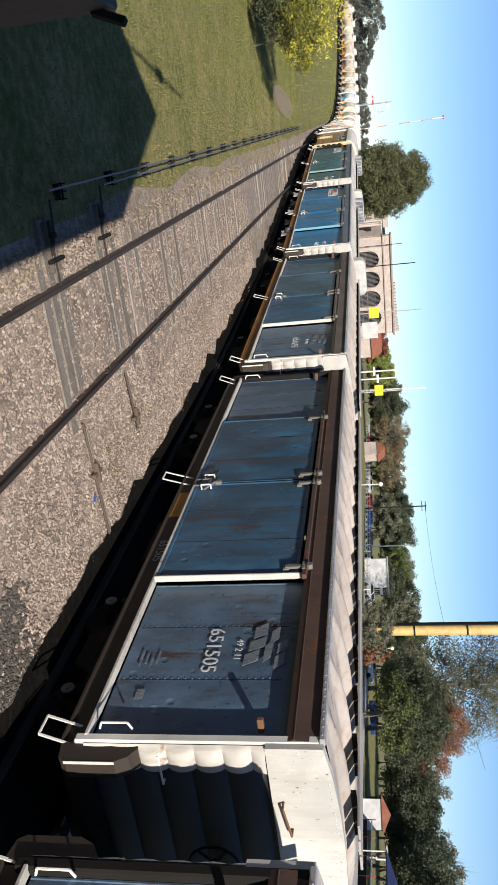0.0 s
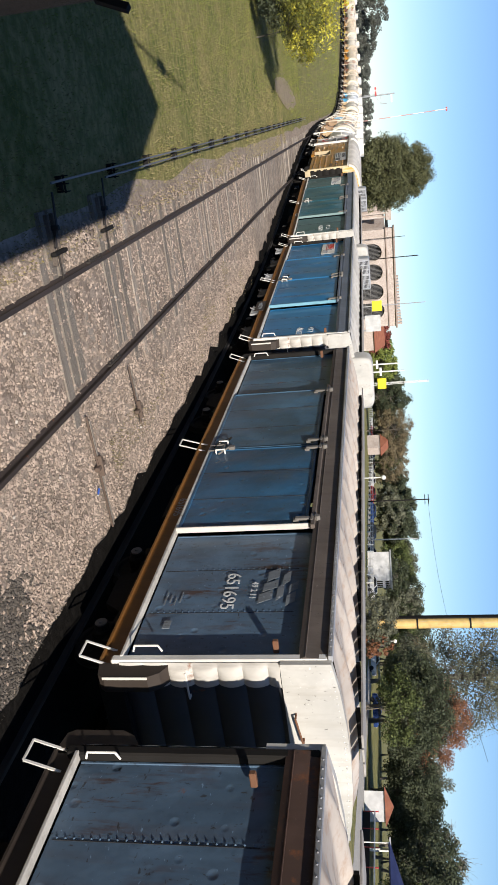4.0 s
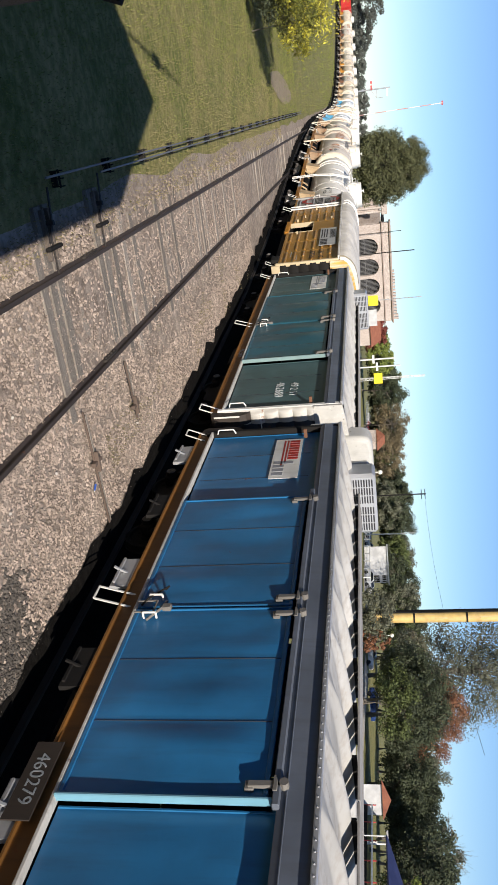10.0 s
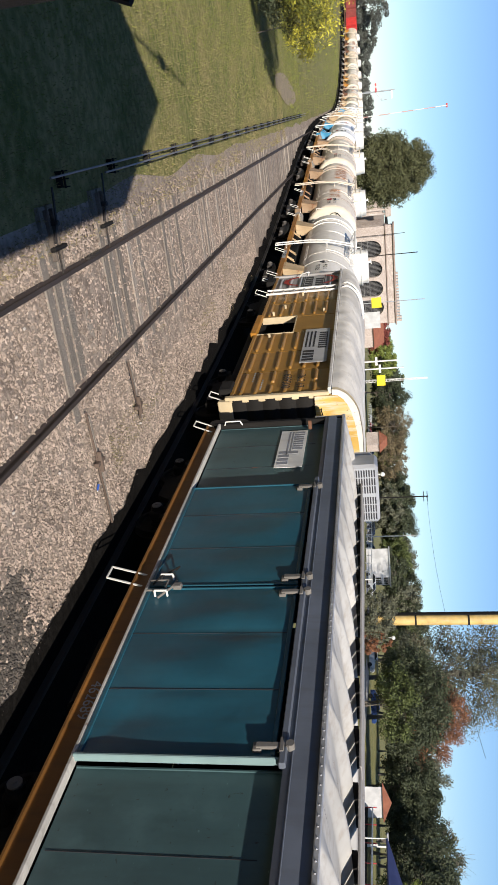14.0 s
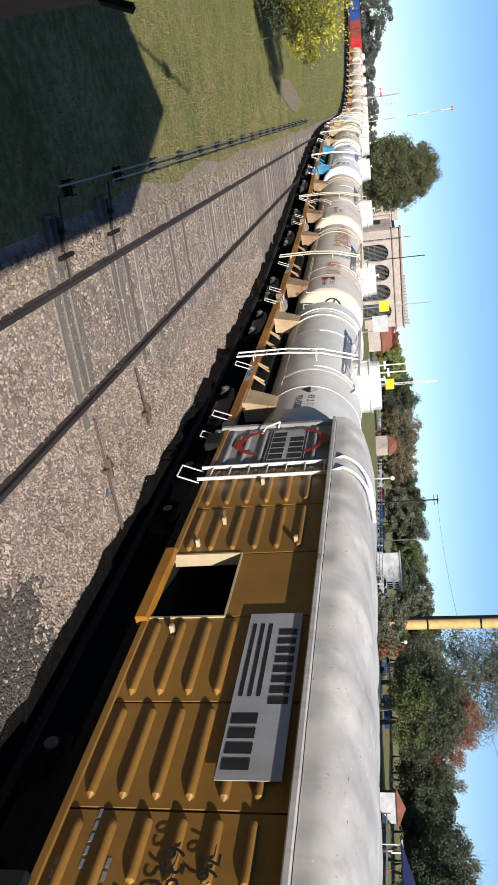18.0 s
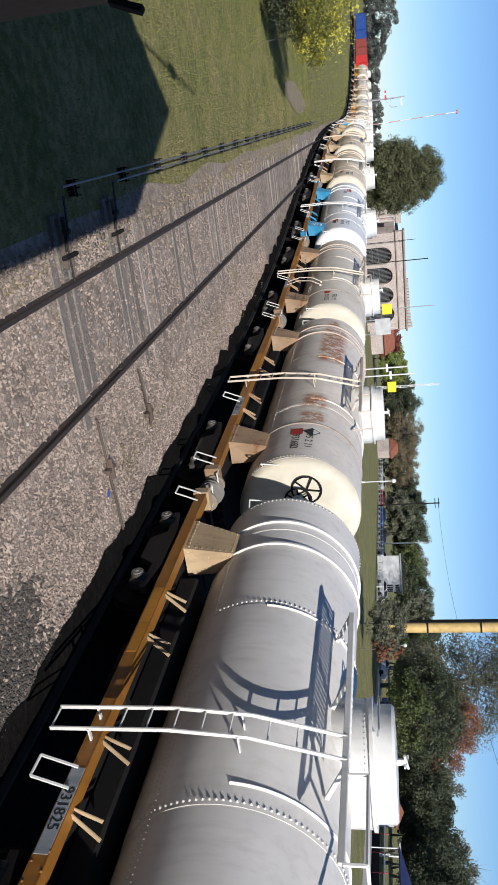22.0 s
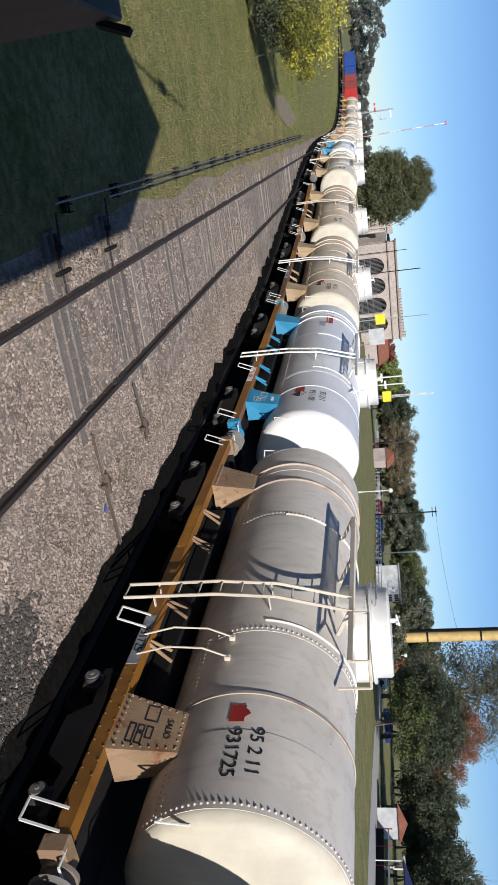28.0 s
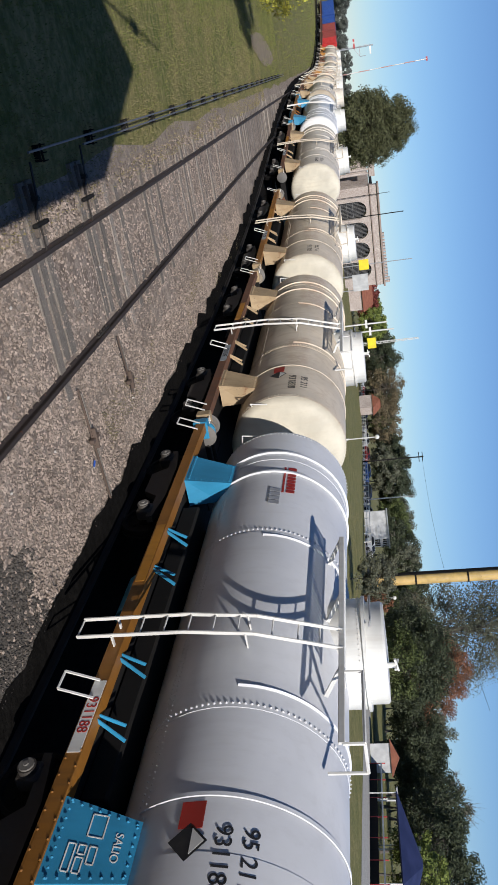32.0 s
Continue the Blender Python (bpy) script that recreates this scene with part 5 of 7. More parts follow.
    for k in range(9):
        z, j = (2.65, k) if k < 4 else (2.30, k - 4)
        part("letter_bar", Mesh().box(xs - 0.005, xs - 0.001, hl - 1.66 + 0.25 * j, hl - 1.47 + 0.25 * j, z - 0.13, z + 0.13), BLACKLET, fp)
    for z in (2.12, 2.80):
        part("line_bar", Mesh().box(xs - 0.005, xs - 0.001, hl - 1.72, hl - 0.36, z, z + 0.03), BLACKLET, fp)
    for s in (-1, 1):
        for k in range(6):
            t0, t1 = radians(30 + 20 * k), radians(50 + 20 * k)
            rd = Mesh().bar((xs - 0.003, hl - 0.9 + 0.62 * math.cos(t0), 2.35 + s * 0.85 * math.sin(t0)), (xs - 0.003, hl - 0.9 + 0.62 * math.cos(t1), 2.35 + s * 0.85 * math.sin(t1)), 0.17 if k in (2, 3) else 0.1, 0.003, (1, 0, 0))
            part("red_mark", rd, REDLET, ob, "worn red stroke of a hexagon mark")
    sm = Mesh()
    for k in range(3):
        for j in range(5):
            sm.box(-1.505, -1.501, -hl + 0.5 + 0.13 * j + 0.5 * (k == 1), -hl + 0.59 + 0.13 * j + 0.5 * (k == 1), 1.24 + 0.24 * k, 1.275 + 0.24 * k)
    part("small_print", sm, FADED, ob, kind="stuff")
    MOVERS.append((ob, q + hl))


ribbed_wagon(58.30)
TQ = [69.72, 80.58, 91.92, 102.92, 114.05, 125.2, 139.0, 150.1]
tank_wagon("light grey tank wagon with cream frame", TQ[0], TGREY, ENDW, OCHRE, CREAM, WHITE, "931825", "95 2 11", 0, ("diamond",), lad=-0.80, rg=3.9, front=-4.95, rear=4.9, dy=0.12, num=(-5, 8), pl_a=(-9, 5))
tank_wagon("beige tank wagon with rust stains along its flank", TQ[1], TRUST, ENDC, OCHRE, GUSSB, RAILC, "931683", "95 2 11", 1, ("square", "diamond"), wheel=True, lad=-0.45, rg=4.5, front=-4.95, rear=5.65, dy=0.42, num=(-2, 11), pl_a=(-1.5, 13), pl_y=-3.22)
tank_wagon("beige tank wagon with black number and rusty gussets", TQ[2], TBEIGE, ENDC, OCHRE, GUSSB, RAILC, "931725", "95 2 11", 2, ("red",), lad=-0.95, rg=3.65, front=-4.95, rear=4.95, dy=-0.05, num=(0, 12), pipes=True)
tank_wagon("clean pale grey tank wagon with sky-blue gussets", TQ[3], TWHITE, ENDW, OCHRE, BLUE, WHITE, "931188", "95 211", 3, ("square", "diamond"), logo=True, num_y=-3.46, lad=-0.60, rg=4.2, front=-4.95, rear=5.6, dy=0.42)
tank_wagon("beige tank wagon with cream gussets", TQ[4], TTAN, ENDC, RUST, CREAM, WHITE, "931838", "95 211", 4, ("square", "diamond"))
tank_wagon("stained yellowish riveted tank wagon", TQ[5], TTAN, ENDC, OCHRE, CREAM, RAILC, "931702", "95 2 11", 5)
tank_wagon("dull grey-beige tank wagon with cream gussets", TQ[6], TBEIGE, ENDC, RUST, CREAM, RAILC, "931640", "95 2 11", 6)
tank_wagon("white tank wagon with blue gussets", TQ[7], TWHITE, ENDW, OCHRE, BLUE, WHITE, "", "", 7, detail=False)
for k in range(8):
    kind = k % 4
    tank_wagon(("weathered beige tank wagon", "dull grey riveted tank wagon", "rusty brown-stained tank wagon", "pale tank wagon with ochre frame")[kind], 161.4 + 11.05 * k,
               (TBEIGE, TTAN, TRUST, TTAN)[kind], (ENDT, ENDC, ENDT, ENDC)[kind], (RUST, OCHRE, RUST, OCHRE2)[kind], (CREAM, CREAM, RUST, OCHRE2)[kind], RAILC, "", "", 8 + k, detail=False, dome_mat=(TBEIGE, WHITE)[k % 2])
CRED = paint("container_red", (0.55, 0.03, 0.025), (0.2, 0.05, 0.03), 0.03, 0.45, 0.3)
CDRED = paint("container_dull_red", (0.28, 0.05, 0.04), (0.12, 0.05, 0.03), 0.1, 0.55, 0.4)
CBLUE = paint("container_blue", (0.02, 0.07, 0.30), (0.05, 0.06, 0.1), 0.03, 0.45, 0.3)
flat_wagon("flat wagon with two red containers", 250.2, [(-6.4, -0.1, CRED, "bright red shipping container"), (0.1, 6.4, CDRED, "faded dull red shipping container")])
flat_wagon("flat wagon with a blue container", 264.4, [(-6.4, -0.1, CDRED, "faded dull red shipping container"), (0.1, 6.4, CBLUE, "plain blue shipping container")])
flat_wagon("flat wagon with a blue container", 278.6, [(-6.1, 6.1, CBLUE, "long blue shipping container")])

# ---- ground ----
GRASS = rough_mat("lawn_and_dry_grass", (0.095, 0.122, 0.024), (0.30, 0.25, 0.10), 0.55, 0.95, 0.9, 0.06, (0.34, 0.285, 0.13))
BALLAST = rough_mat("old_ballast_bed", (0.20, 0.157, 0.128), (0.36, 0.30, 0.245), 0.6, 0.95, 1.0, 0.04, (0.48, 0.405, 0.335))
STONE = rough_mat("ballast_stone", (0.235, 0.188, 0.155), (0.38, 0.308, 0.255), 5.0, 0.92, 0.3, 0.01, island=0.34)
DRYG = rough_mat("straw_coloured_grass", (0.175, 0.148, 0.066), (0.265, 0.222, 0.11), 3.0, 0.95, 0.0, island=0.3)
GREENG = rough_mat("green_grass_blades", (0.105, 0.145, 0.024), (0.235, 0.225, 0.065), 0.7, 0.9, 0.0, island=0.3)
SLEEPER = rough_mat("grey_sleeper_wood", (0.20, 0.172, 0.145), (0.32, 0.285, 0.245), 3.0, 0.9, 0.8, 0.01, (0.33, 0.295, 0.255), stretch=(0.5, 8, 8), objrand=0.32)
TIMBER = rough_mat("bleached_crossing_timber", (0.15, 0.13, 0.11), (0.26, 0.23, 0.195), 3.0, 0.9, 0.9, 0.012, (0.31, 0.28, 0.24), stretch=(0.5, 8, 8), objrand=0.2)
OLDWOOD = rough_mat("dark_crossing_timber", (0.115, 0.09, 0.072), (0.20, 0.165, 0.135), 3.0, 0.9, 0.8, 0.01, (0.27, 0.235, 0.20), stretch=(0.5, 8, 8), objrand=0.25)
ASPHALT = rough_mat("grey_path", (0.36, 0.345, 0.31), (0.46, 0.44, 0.40), 1.0, 0.9, 0.4, 0.01, (0.50, 0.48, 0.44))
BED_Z = -0.10


def ground_z(x, y):
    """Flat along the tracks; the park beyond lies a little higher."""
    s = min(1.0, max(0.0, (x - 14.0) / 22.0))
    return -0.16 + 1.1 * s * s * (3 - 2 * s) - (0.14 if 2.5 < x < 9.5 else 0.0)


g = Mesh()
gx = [-2500, -900, -300, -120, -60, -30, -15, -8, -4, 0, 3, 6, 9, 12, 15, 18, 21, 24, 28, 32, 36, 45, 60, 80, 120, 200, 400, 900, 2500]
gy = [-2500, -900, -300, -120, -60, -30, -10, 0, 8, 16, 24, 32, 40, 50, 60, 75, 90, 110, 140, 180, 260, 400, 900, 2500]
g.v = [(x, y, ground_z(x, y) + 0.03 * noise.noise(Vector((x * 0.2, y * 0.2, 0)))) for y in gy for x in gx]
g.f = [(j * len(gx) + i, j * len(gx) + i + 1, (j + 1) * len(gx) + i + 1, (j + 1) * len(gx) + i) for j in range(len(gy) - 1) for i in range(len(gx) - 1)]
g.s = [True] * len(g.f)
tagged(part("ground", g, GRASS), "park lawn and worn dry grass", "ground", kind="structure")

# ballast bed, from the near cess to beyond the loop track
b = Mesh()


def bed_edge(y):
    """Left and right edges of the bed."""
    a = max(-120.0, min(400.0, y))
    x, yy, h = main_line(a) if a > 74 else (MAIN_X, a, 0)
    xl = on_line(a)[0] if a < 74 else x
    return min(x, xl) - 1.75 + 0.25 * noise.noise(Vector((0, y * 0.3, 0))), max(x, xl) + 2.6 + 0.3 * noise.noise(Vector((5, y * 0.3, 0)))


NB = 26
ys = [-120 + 4 * k for k in range(30)] + [0.5 * k for k in range(140)] + [70 + 3 * k for k in range(90)]
for y in ys:
    l, r = bed_edge(y)
    for i in range(NB + 1):
        u = i / NB
        e = min(1.0, min(u, 1 - u) * 9)
        b.v.append((l + (r - l) * u, y, -0.20 + (0.20 + BED_Z - 0.04) * e + 0.03 * e * noise.noise(Vector((u * 9, y * 1.1, 3)))))
b.f = [(j * (NB + 1) + i, j * (NB + 1) + i + 1, (j + 1) * (NB + 1) + i + 1, (j + 1) * (NB + 1) + i) for j in range(len(ys) - 1) for i in range(NB)]
b.s = [True] * len(b.f)
bed = tagged(part("track_bed", b, BALLAST), "pinkish-grey gravel ballast bed", "track bed", kind="structure")

# ballast between the loop's rails, oil and under-train shade in one black colour
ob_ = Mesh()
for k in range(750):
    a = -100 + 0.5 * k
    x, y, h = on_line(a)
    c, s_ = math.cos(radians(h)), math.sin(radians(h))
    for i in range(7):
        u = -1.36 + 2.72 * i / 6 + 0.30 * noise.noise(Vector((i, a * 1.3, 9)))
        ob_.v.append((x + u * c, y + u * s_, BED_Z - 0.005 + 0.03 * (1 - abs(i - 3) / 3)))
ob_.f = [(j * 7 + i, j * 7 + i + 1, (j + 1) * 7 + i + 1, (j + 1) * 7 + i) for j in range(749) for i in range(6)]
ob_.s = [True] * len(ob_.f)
OILSHADE = rough_mat("oil_and_shade_ballast", (0.006, 0.0055, 0.005), (0.012, 0.011, 0.010), 0.9, 1.0, 0.8, 0.03, (0.015, 0.014, 0.013))
OILSHADE.node_tree.nodes["Principled BSDF"].inputs["Specular IOR Level"].default_value = 0.05
tagged(part("oiled_bed", ob_, OILSHADE), "ballast under the train, blackened for oil and shade", "track bed", kind="structure")


# loop rails near black, the train's shade put into the colour; also dark fittings
GRIMSHADE = paint("grimy_shaded_iron", (0.035, 0.029, 0.025), (0.05, 0.035, 0.028), 0.15, 0.8, 0.3)


def rail_run(name, line, off, a0, a1, step, mat=None):
    """One rail: foot, web and head, swept along a line."""
    prof = [(-0.055, -0.145), (0.055, -0.145), (0.055, -0.132), (0.010, -0.11), (0.010, -0.040), (0.032, -0.030), (0.032, -0.004), (0.023, 0.0),
            (-0.023, 0.0), (-0.032, -0.004), (-0.032, -0.030), (-0.010, -0.040), (-0.010, -0.11), (-0.055, -0.132)]
    m, n, k, a = Mesh(), len(prof), 0, a0
    while a <= a1 + 1e-6:
        x, y, h = line(a)
        c, s = math.cos(radians(h)), math.sin(radians(h))
        m.v.extend((x + (off + u) * c, y + (off + u) * s, w + 0.015) for u, w in prof)
        if k:
            for i in range(n):
                m.f.append(((k - 1) * n + i, (k - 1) * n + (i + 1) % n, k * n + (i + 1) % n, k * n + i))
                m.s.append(False)
        k += 1
        a += step
    return tagged(part(name, m, mat or RAIL), "rusty brown steel rail", "rail", kind="structure")


PLASTER = rough_mat("weathered_render", (0.36, 0.285, 0.245), (0.60, 0.52, 0.46), 0.5, 0.9, 0.3, 0.01, (0.64, 0.58, 0.53))
R1 = rail_run("rail_1", lambda a: (MAIN_X, a, 0.0), -0.87, -120, 72, 8)
R2 = rail_run("rail_2", lambda a: (MAIN_X, a, 0.0), 0.87, -120, 72, 8)
rail_run("rail_3", on_line, -0.87, -120, 400, 2, GRIMSHADE)
rail_run("rail_4", on_line, 0.87, -120, 400, 2, GRIMSHADE)
for rl, sg in ((R1, -0.87), (R2, 0.87)):
    for y in (11.9, 24.1, 36.3, 48.5):
        fp = Mesh().box(MAIN_X + sg - 0.055, MAIN_X + sg - 0.012, y - 0.3, y + 0.3, -0.105, -0.03, 0.008)
        for k in range(4):
            fp.cyl((MAIN_X + sg - 0.085, y - 0.22 + 0.145 * k, -0.07), (MAIN_X + sg - 0.05, y - 0.22 + 0.145 * k, -0.07), 0.018, 6)
        part("fish_plate", fp, GRIMSHADE, rl)


# ---- point rodding along the near side ----
rod = thing("point_rodding", "twin rusty steel point rods on roller stands", "point rodding")
ROD = paint("grey_rod_steel", (0.20, 0.20, 0.22), (0.1, 0.07, 0.05), 0.3, 0.45, 0.3, 0.5)
for x, y0, y1 in ((0.50, 10.6, 62.0), (0.62, 13.0, 62.0)):
    part("rod", Mesh().cyl((x, y0, 0.01), (x - 0.1, y1, 0.01), 0.018, 8), ROD, rod)
for k in range(20):
    y = 11.2 + 2.45 * k
    o = 0.1 * (y - 10.6) / 51.4
    sd = Mesh().box(0.44 - o, 0.68 - o, y - 0.02, y + 0.02, -0.16, -0.06, 0.008)
    for x in (0.45, 0.56, 0.67):
        sd.box(x - o - 0.008, x - o + 0.008, y - 0.02, y + 0.02, -0.06, 0.04)
    sd.cyl((0.43 - o, y, -0.03), (0.69 - o, y, -0.03), 0.018, 8)
    part("roller_stand", sd, STEEL_DARK, rod)
for y in (10.50, 12.74):
    cr = thing("crank_frame", "low steel crank frame bolted to timbers", "point machinery", "crank frames")
    part("base", Mesh().box(0.9, 1.62, y - 0.13, y - 0.08, -0.14, -0.05, 0.01).box(0.9, 1.62, y + 0.08, y + 0.13, -0.14, -0.05, 0.01), OLDWOOD, cr)
    part("crank", Mesh().bar((0.62, y + 0.1, 0.0), (1.1, y, 0.0), 0.045, 0.018).bar((1.1, y, 0.0), (1.35, y - 0.2, 0.0), 0.045, 0.018).cyl((1.1, y, -0.08), (1.1, y, 0.03), 0.04, 8), GRIMSHADE, cr)
    part("cross_channel", Mesh().box(1.41, 1.47, y - 0.24, y + 0.24, -0.08, 0.0, 0.012), STEEL_DARK, cr)
    part("cross_rod", Mesh().cyl((1.2, y + 0.03, -0.06), (1.86, y + 0.04, -0.08), 0.013, 8), GRIMSHADE, cr)


def plank(name, x0, x1, y, w, z, mat, label, skew=0.0, group=""):
    """A weathered timber with worn, uneven ends."""
    m = Mesh()
    n = 8
    top = []
    for i in range(n + 1):
        u = i / n
        x = x0 + (x1 - x0) * u
        e = 0.012 * noise.noise(Vector((x * 3, y * 2, 1)))
        for v in (-1, 1):
            m.v.append((x, y + skew * u + v * (w / 2 + e), z + 0.006 * noise.noise(Vector((x * 5, y + v, 2)))))
            m.v.append((x, y + skew * u + v * (w / 2 + e), z - 0.14))
    for i in range(n):
        k = 4 * i
        m.f += [(k, k + 4, k + 6, k + 2), (k, k + 1, k + 5, k + 4), (k + 2, k + 6, k + 7, k + 3)]
    m.f += [(0, 2, 3, 1), (4 * n, 4 * n + 1, 4 * n + 3, 4 * n + 2)]
    m.s = [False] * len(m.f)
    return part(name, m, mat, bed, "")


rng = random.Random(5)
for k in range(104):
    y = 3.4 + 0.66 * k
    if abs(y - 10.5) < 0.34 or abs(y - 12.7) < 0.34:
        continue
    d = rng.uniform(-0.03, 0.02) - (0.05 if y < 9.6 or 11.6 < y < 12.3 else 0.0)
    plank("sleeper", MAIN_X - 1.28 + rng.uniform(-0.06, 0.06), MAIN_X + 1.28 + rng.uniform(-0.06, 0.06), y, 0.21, -0.126 + d, SLEEPER, "", rng.uniform(-0.03, 0.03))
for y in (10.36, 10.66, 12.58, 12.88):
    plank("crossing_timber", 0.85, 3.45, y, 0.22, -0.116, TIMBER, "", -0.06)
for k in range(60):
    a = -6 + 0.66 * k
    x, y, h = on_line(a)
    plank("sleeper", x - 1.28, x + 1.28, y, 0.22, -0.110, SLEEPER, "", 0.0)

# loose bars and litter on the ballast
OLDIRON = paint("brown_old_iron", (0.12, 0.085, 0.065), (0.08, 0.055, 0.04), 0.2, 0.85, 0.4)
for (x0, y0, x1, y1), nm in (((3.90, 10.20, 5.90, 10.26), "long rusty signal bar on the ballast"), ((3.85, 12.52, 5.00, 12.60), "short rusty signal bar on the ballast")):
    r_ = thing("stay_bar", nm, "track fitting", "stay bars")
    part("bar", Mesh().bar((x0, y0, -0.06), (x1, y1, -0.05), 0.026, 0.026), OLDIRON, r_)
    part("second_bar", Mesh().bar((x0 + 0.1, y0 + 0.09, -0.07), (x1, y1 + 0.07, -0.065), 0.05, 0.025), SLEEPER, r_)
    part("clamp", Mesh().box(x0 + 0.85, x0 + 0.92, y0 - 0.10, y0 + 0.22, -0.08, 0.0, 0.01).box(x0 + 0.7, x0 + 1.05, y0 + 0.02, y0 + 0.08, -0.05, 0.02, 0.01), OLDIRON, r_)
can = thing("bottle", "crushed blue plastic bottle on the ballast", "litter", at=pose(5.14, 10.06, -0.075, 90, 0, 35) @ Matrix.Scale(0.55, 4))
BOT = paint("blue_plastic", (0.03, 0.10, 0.42), (0.3, 0.3, 0.35), 0.0, 0.3, 0.1)
part("body", Mesh().spin([(-0.1, 0.0), (-0.1, 0.033), (-0.03, 0.028), (0.05, 0.034), (0.09, 0.014), (0.11, 0.014)], "z", (0, 0, 0), 12), BOT, can)
part("cap", Mesh().cyl((0, 0, 0.11), (0, 0, 0.135), 0.016, 10), WHITE, can)
PALE = rough_mat("pale_limestone", (0.40, 0.37, 0.33), (0.50, 0.46, 0.42), 8.0, 0.9, 0.3, 0.005)
for x, y in ((2.59, 12.58), (3.12, 8.12), (4.12, 7.46), (2.2, 8.9), (4.3, 8.9), (5.1, 12.6), (3.3, 15.2), (1.9, 8.6)):
    w_ = thing("white_stone", "pale stone lying on the ballast", "stone", "pale stones", at=pose(x, y, -0.075, 10 * x, 20 * y, 50 * x))
    part("stone", Mesh().box(-0.024, 0.024, -0.018, 0.018, -0.015, 0.015, 0.009), PALE, w_)

# ---- ballast stones and grass, as stuff ----
def stones(n, seed, x0, x1, y0, y1, smin, smax, keep):
    rg = np.random.RandomState(seed)
    m = Mesh()
    tri = [(0, 2, 4), (2, 1, 4), (1, 3, 4), (3, 0, 4), (2, 0, 5), (1, 2, 5), (3, 1, 5), (0, 3, 5)]
    for _ in range(n):
        x, y = rg.uniform(x0, x1), y0 + (y1 - y0) * rg.rand() ** 1.6
        if not keep(x, y, rg):
            continue
        s = rg.uniform(smin, smax)
        z = BED_Z - 0.035 + s * 0.3
        a = rg.uniform(0, 3.14)
        c, d = math.cos(a), math.sin(a)
        sx, sy, sz = s * rg.uniform(0.7, 1.4), s * rg.uniform(0.6, 1.1), s * rg.uniform(0.5, 0.9)
        j = rg.uniform(-0.3, 0.3, 6) * s
        pts = [(-sx, j[0], j[1]), (sx, j[2], j[3]), (j[4], -sy, j[5]), (j[1], sy, j[2]), (j[0], j[3], sz), (j[5], j[4], -sz)]
        k = len(m.v)
        m.v.extend((x + p[0] * c - p[1] * d, y + p[0] * d + p[1] * c, z + p[2]) for p in pts)
        m.f.extend((t[0] + k, t[1] + k, t[2] + k) for t in tri)
    m.s = [False] * len(m.f)
    return m


STAIN = rough_mat("oily_stone", (0.05, 0.044, 0.038), (0.10, 0.088, 0.076), 5.0, 0.8, 0.3, 0.01, island=0.35)


def oily(x, y):
    """Where the ballast beside the train is soaked with oil."""
    return noise.noise(Vector((x * 0.9, y * 0.7, 2))) * 0.8 + noise.noise(Vector((x * 7.0, y * 7.0, 5))) * 0.5 + (x - 5.35) * 0.55 - (y - 7.0) * 0.36 > 0.0


def bed_keep(x, y, rg):
    if oily(x, y):
        return rg.rand() < 0.12
    if x > 5.98 + 0.16 * noise.noise(Vector((y * 1.7, 3.0, 8.0))) and y < 22:
        return False
    if 1.75 < x < 3.7:
        return rg.rand() < (0.9 if y < 9.8 else 0.45)
    if y > 14 and x < 4.6:
        return rg.rand() < 0.4
    return True


st_ = part("ballast_stones", stones(62000, 3, 1.2, 6.9, 4.6, 30.0, 0.014, 0.034, bed_keep), STONE)
tagged(st_, "loose pinkish-grey ballast stones", "gravel", kind="stuff")
st_ = part("oily_stones", stones(16000, 4, 4.2, 6.05, 3.9, 9.2, 0.016, 0.034, lambda x, y, r: oily(x, y)), STAIN)
tagged(st_, "oil-darkened ballast stones", "gravel", kind="stuff")


WEED = rough_mat("withered_weeds", (0.13, 0.115, 0.055), (0.22, 0.18, 0.10), 3.0, 0.95, 0.0, island=0.3)


def blades(n, seed, x0, x1, y0, y1, h, keep, power=1.4):
    rg = np.random.RandomState(seed)
    m = Mesh()
    for _ in range(n):
        x, y = rg.uniform(x0, x1), y0 + (y1 - y0) * rg.rand() ** power
        if not keep(x, y, rg):
            continue
        z = -0.17 + (0.06 if x > 1.0 else 0.03) + max(0.0, ground_z(x, y) + 0.16)
        a, hh = rg.uniform(0, 6.28), h * rg.uniform(0.5, 1.3)
        w = 0.003 + 0.004 * rg.rand() + 0.0003 * y
        lx, ly = rg.normal(0, 0.4) * hh, rg.normal(0, 0.4) * hh
        c, d = math.cos(a) * w, math.sin(a) * w
        k = len(m.v)
        m.v.extend(((x - c, y - d, z), (x + c, y + d, z), (x + lx, y + ly, z + hh)))
        m.f.append((k, k + 1, k + 2))
    m.s = [False] * len(m.f)
    return m


def patchy(x, y, s, off):
    return noise.noise(Vector((x * s + off, y * s * 0.7, off))) * 0.5 + 0.5


tagged(part("dry_grass", blades(120000, 8, -9, 1.55, 8, 46, 0.045, lambda x, y, r: r.rand() < (0.12 + 0.88 * max(0, (x + 2.6) / 4.0)) * (1.9 * patchy(x, y, 0.8, 3) - 0.45)), DRYG), "dry straw-coloured grass beside the track", "grass", kind="stuff")
tagged(part("green_grass", blades(130000, 9, -16, 1.0, 9, 60, 0.042, lambda x, y, r: r.rand() < (0.25 + 0.75 * max(0, min(1, (0.4 - x) / 2.5))) * (0.3 + patchy(x, y, 0.6, 7))), GREENG), "short rough green grass", "grass", kind="stuff")
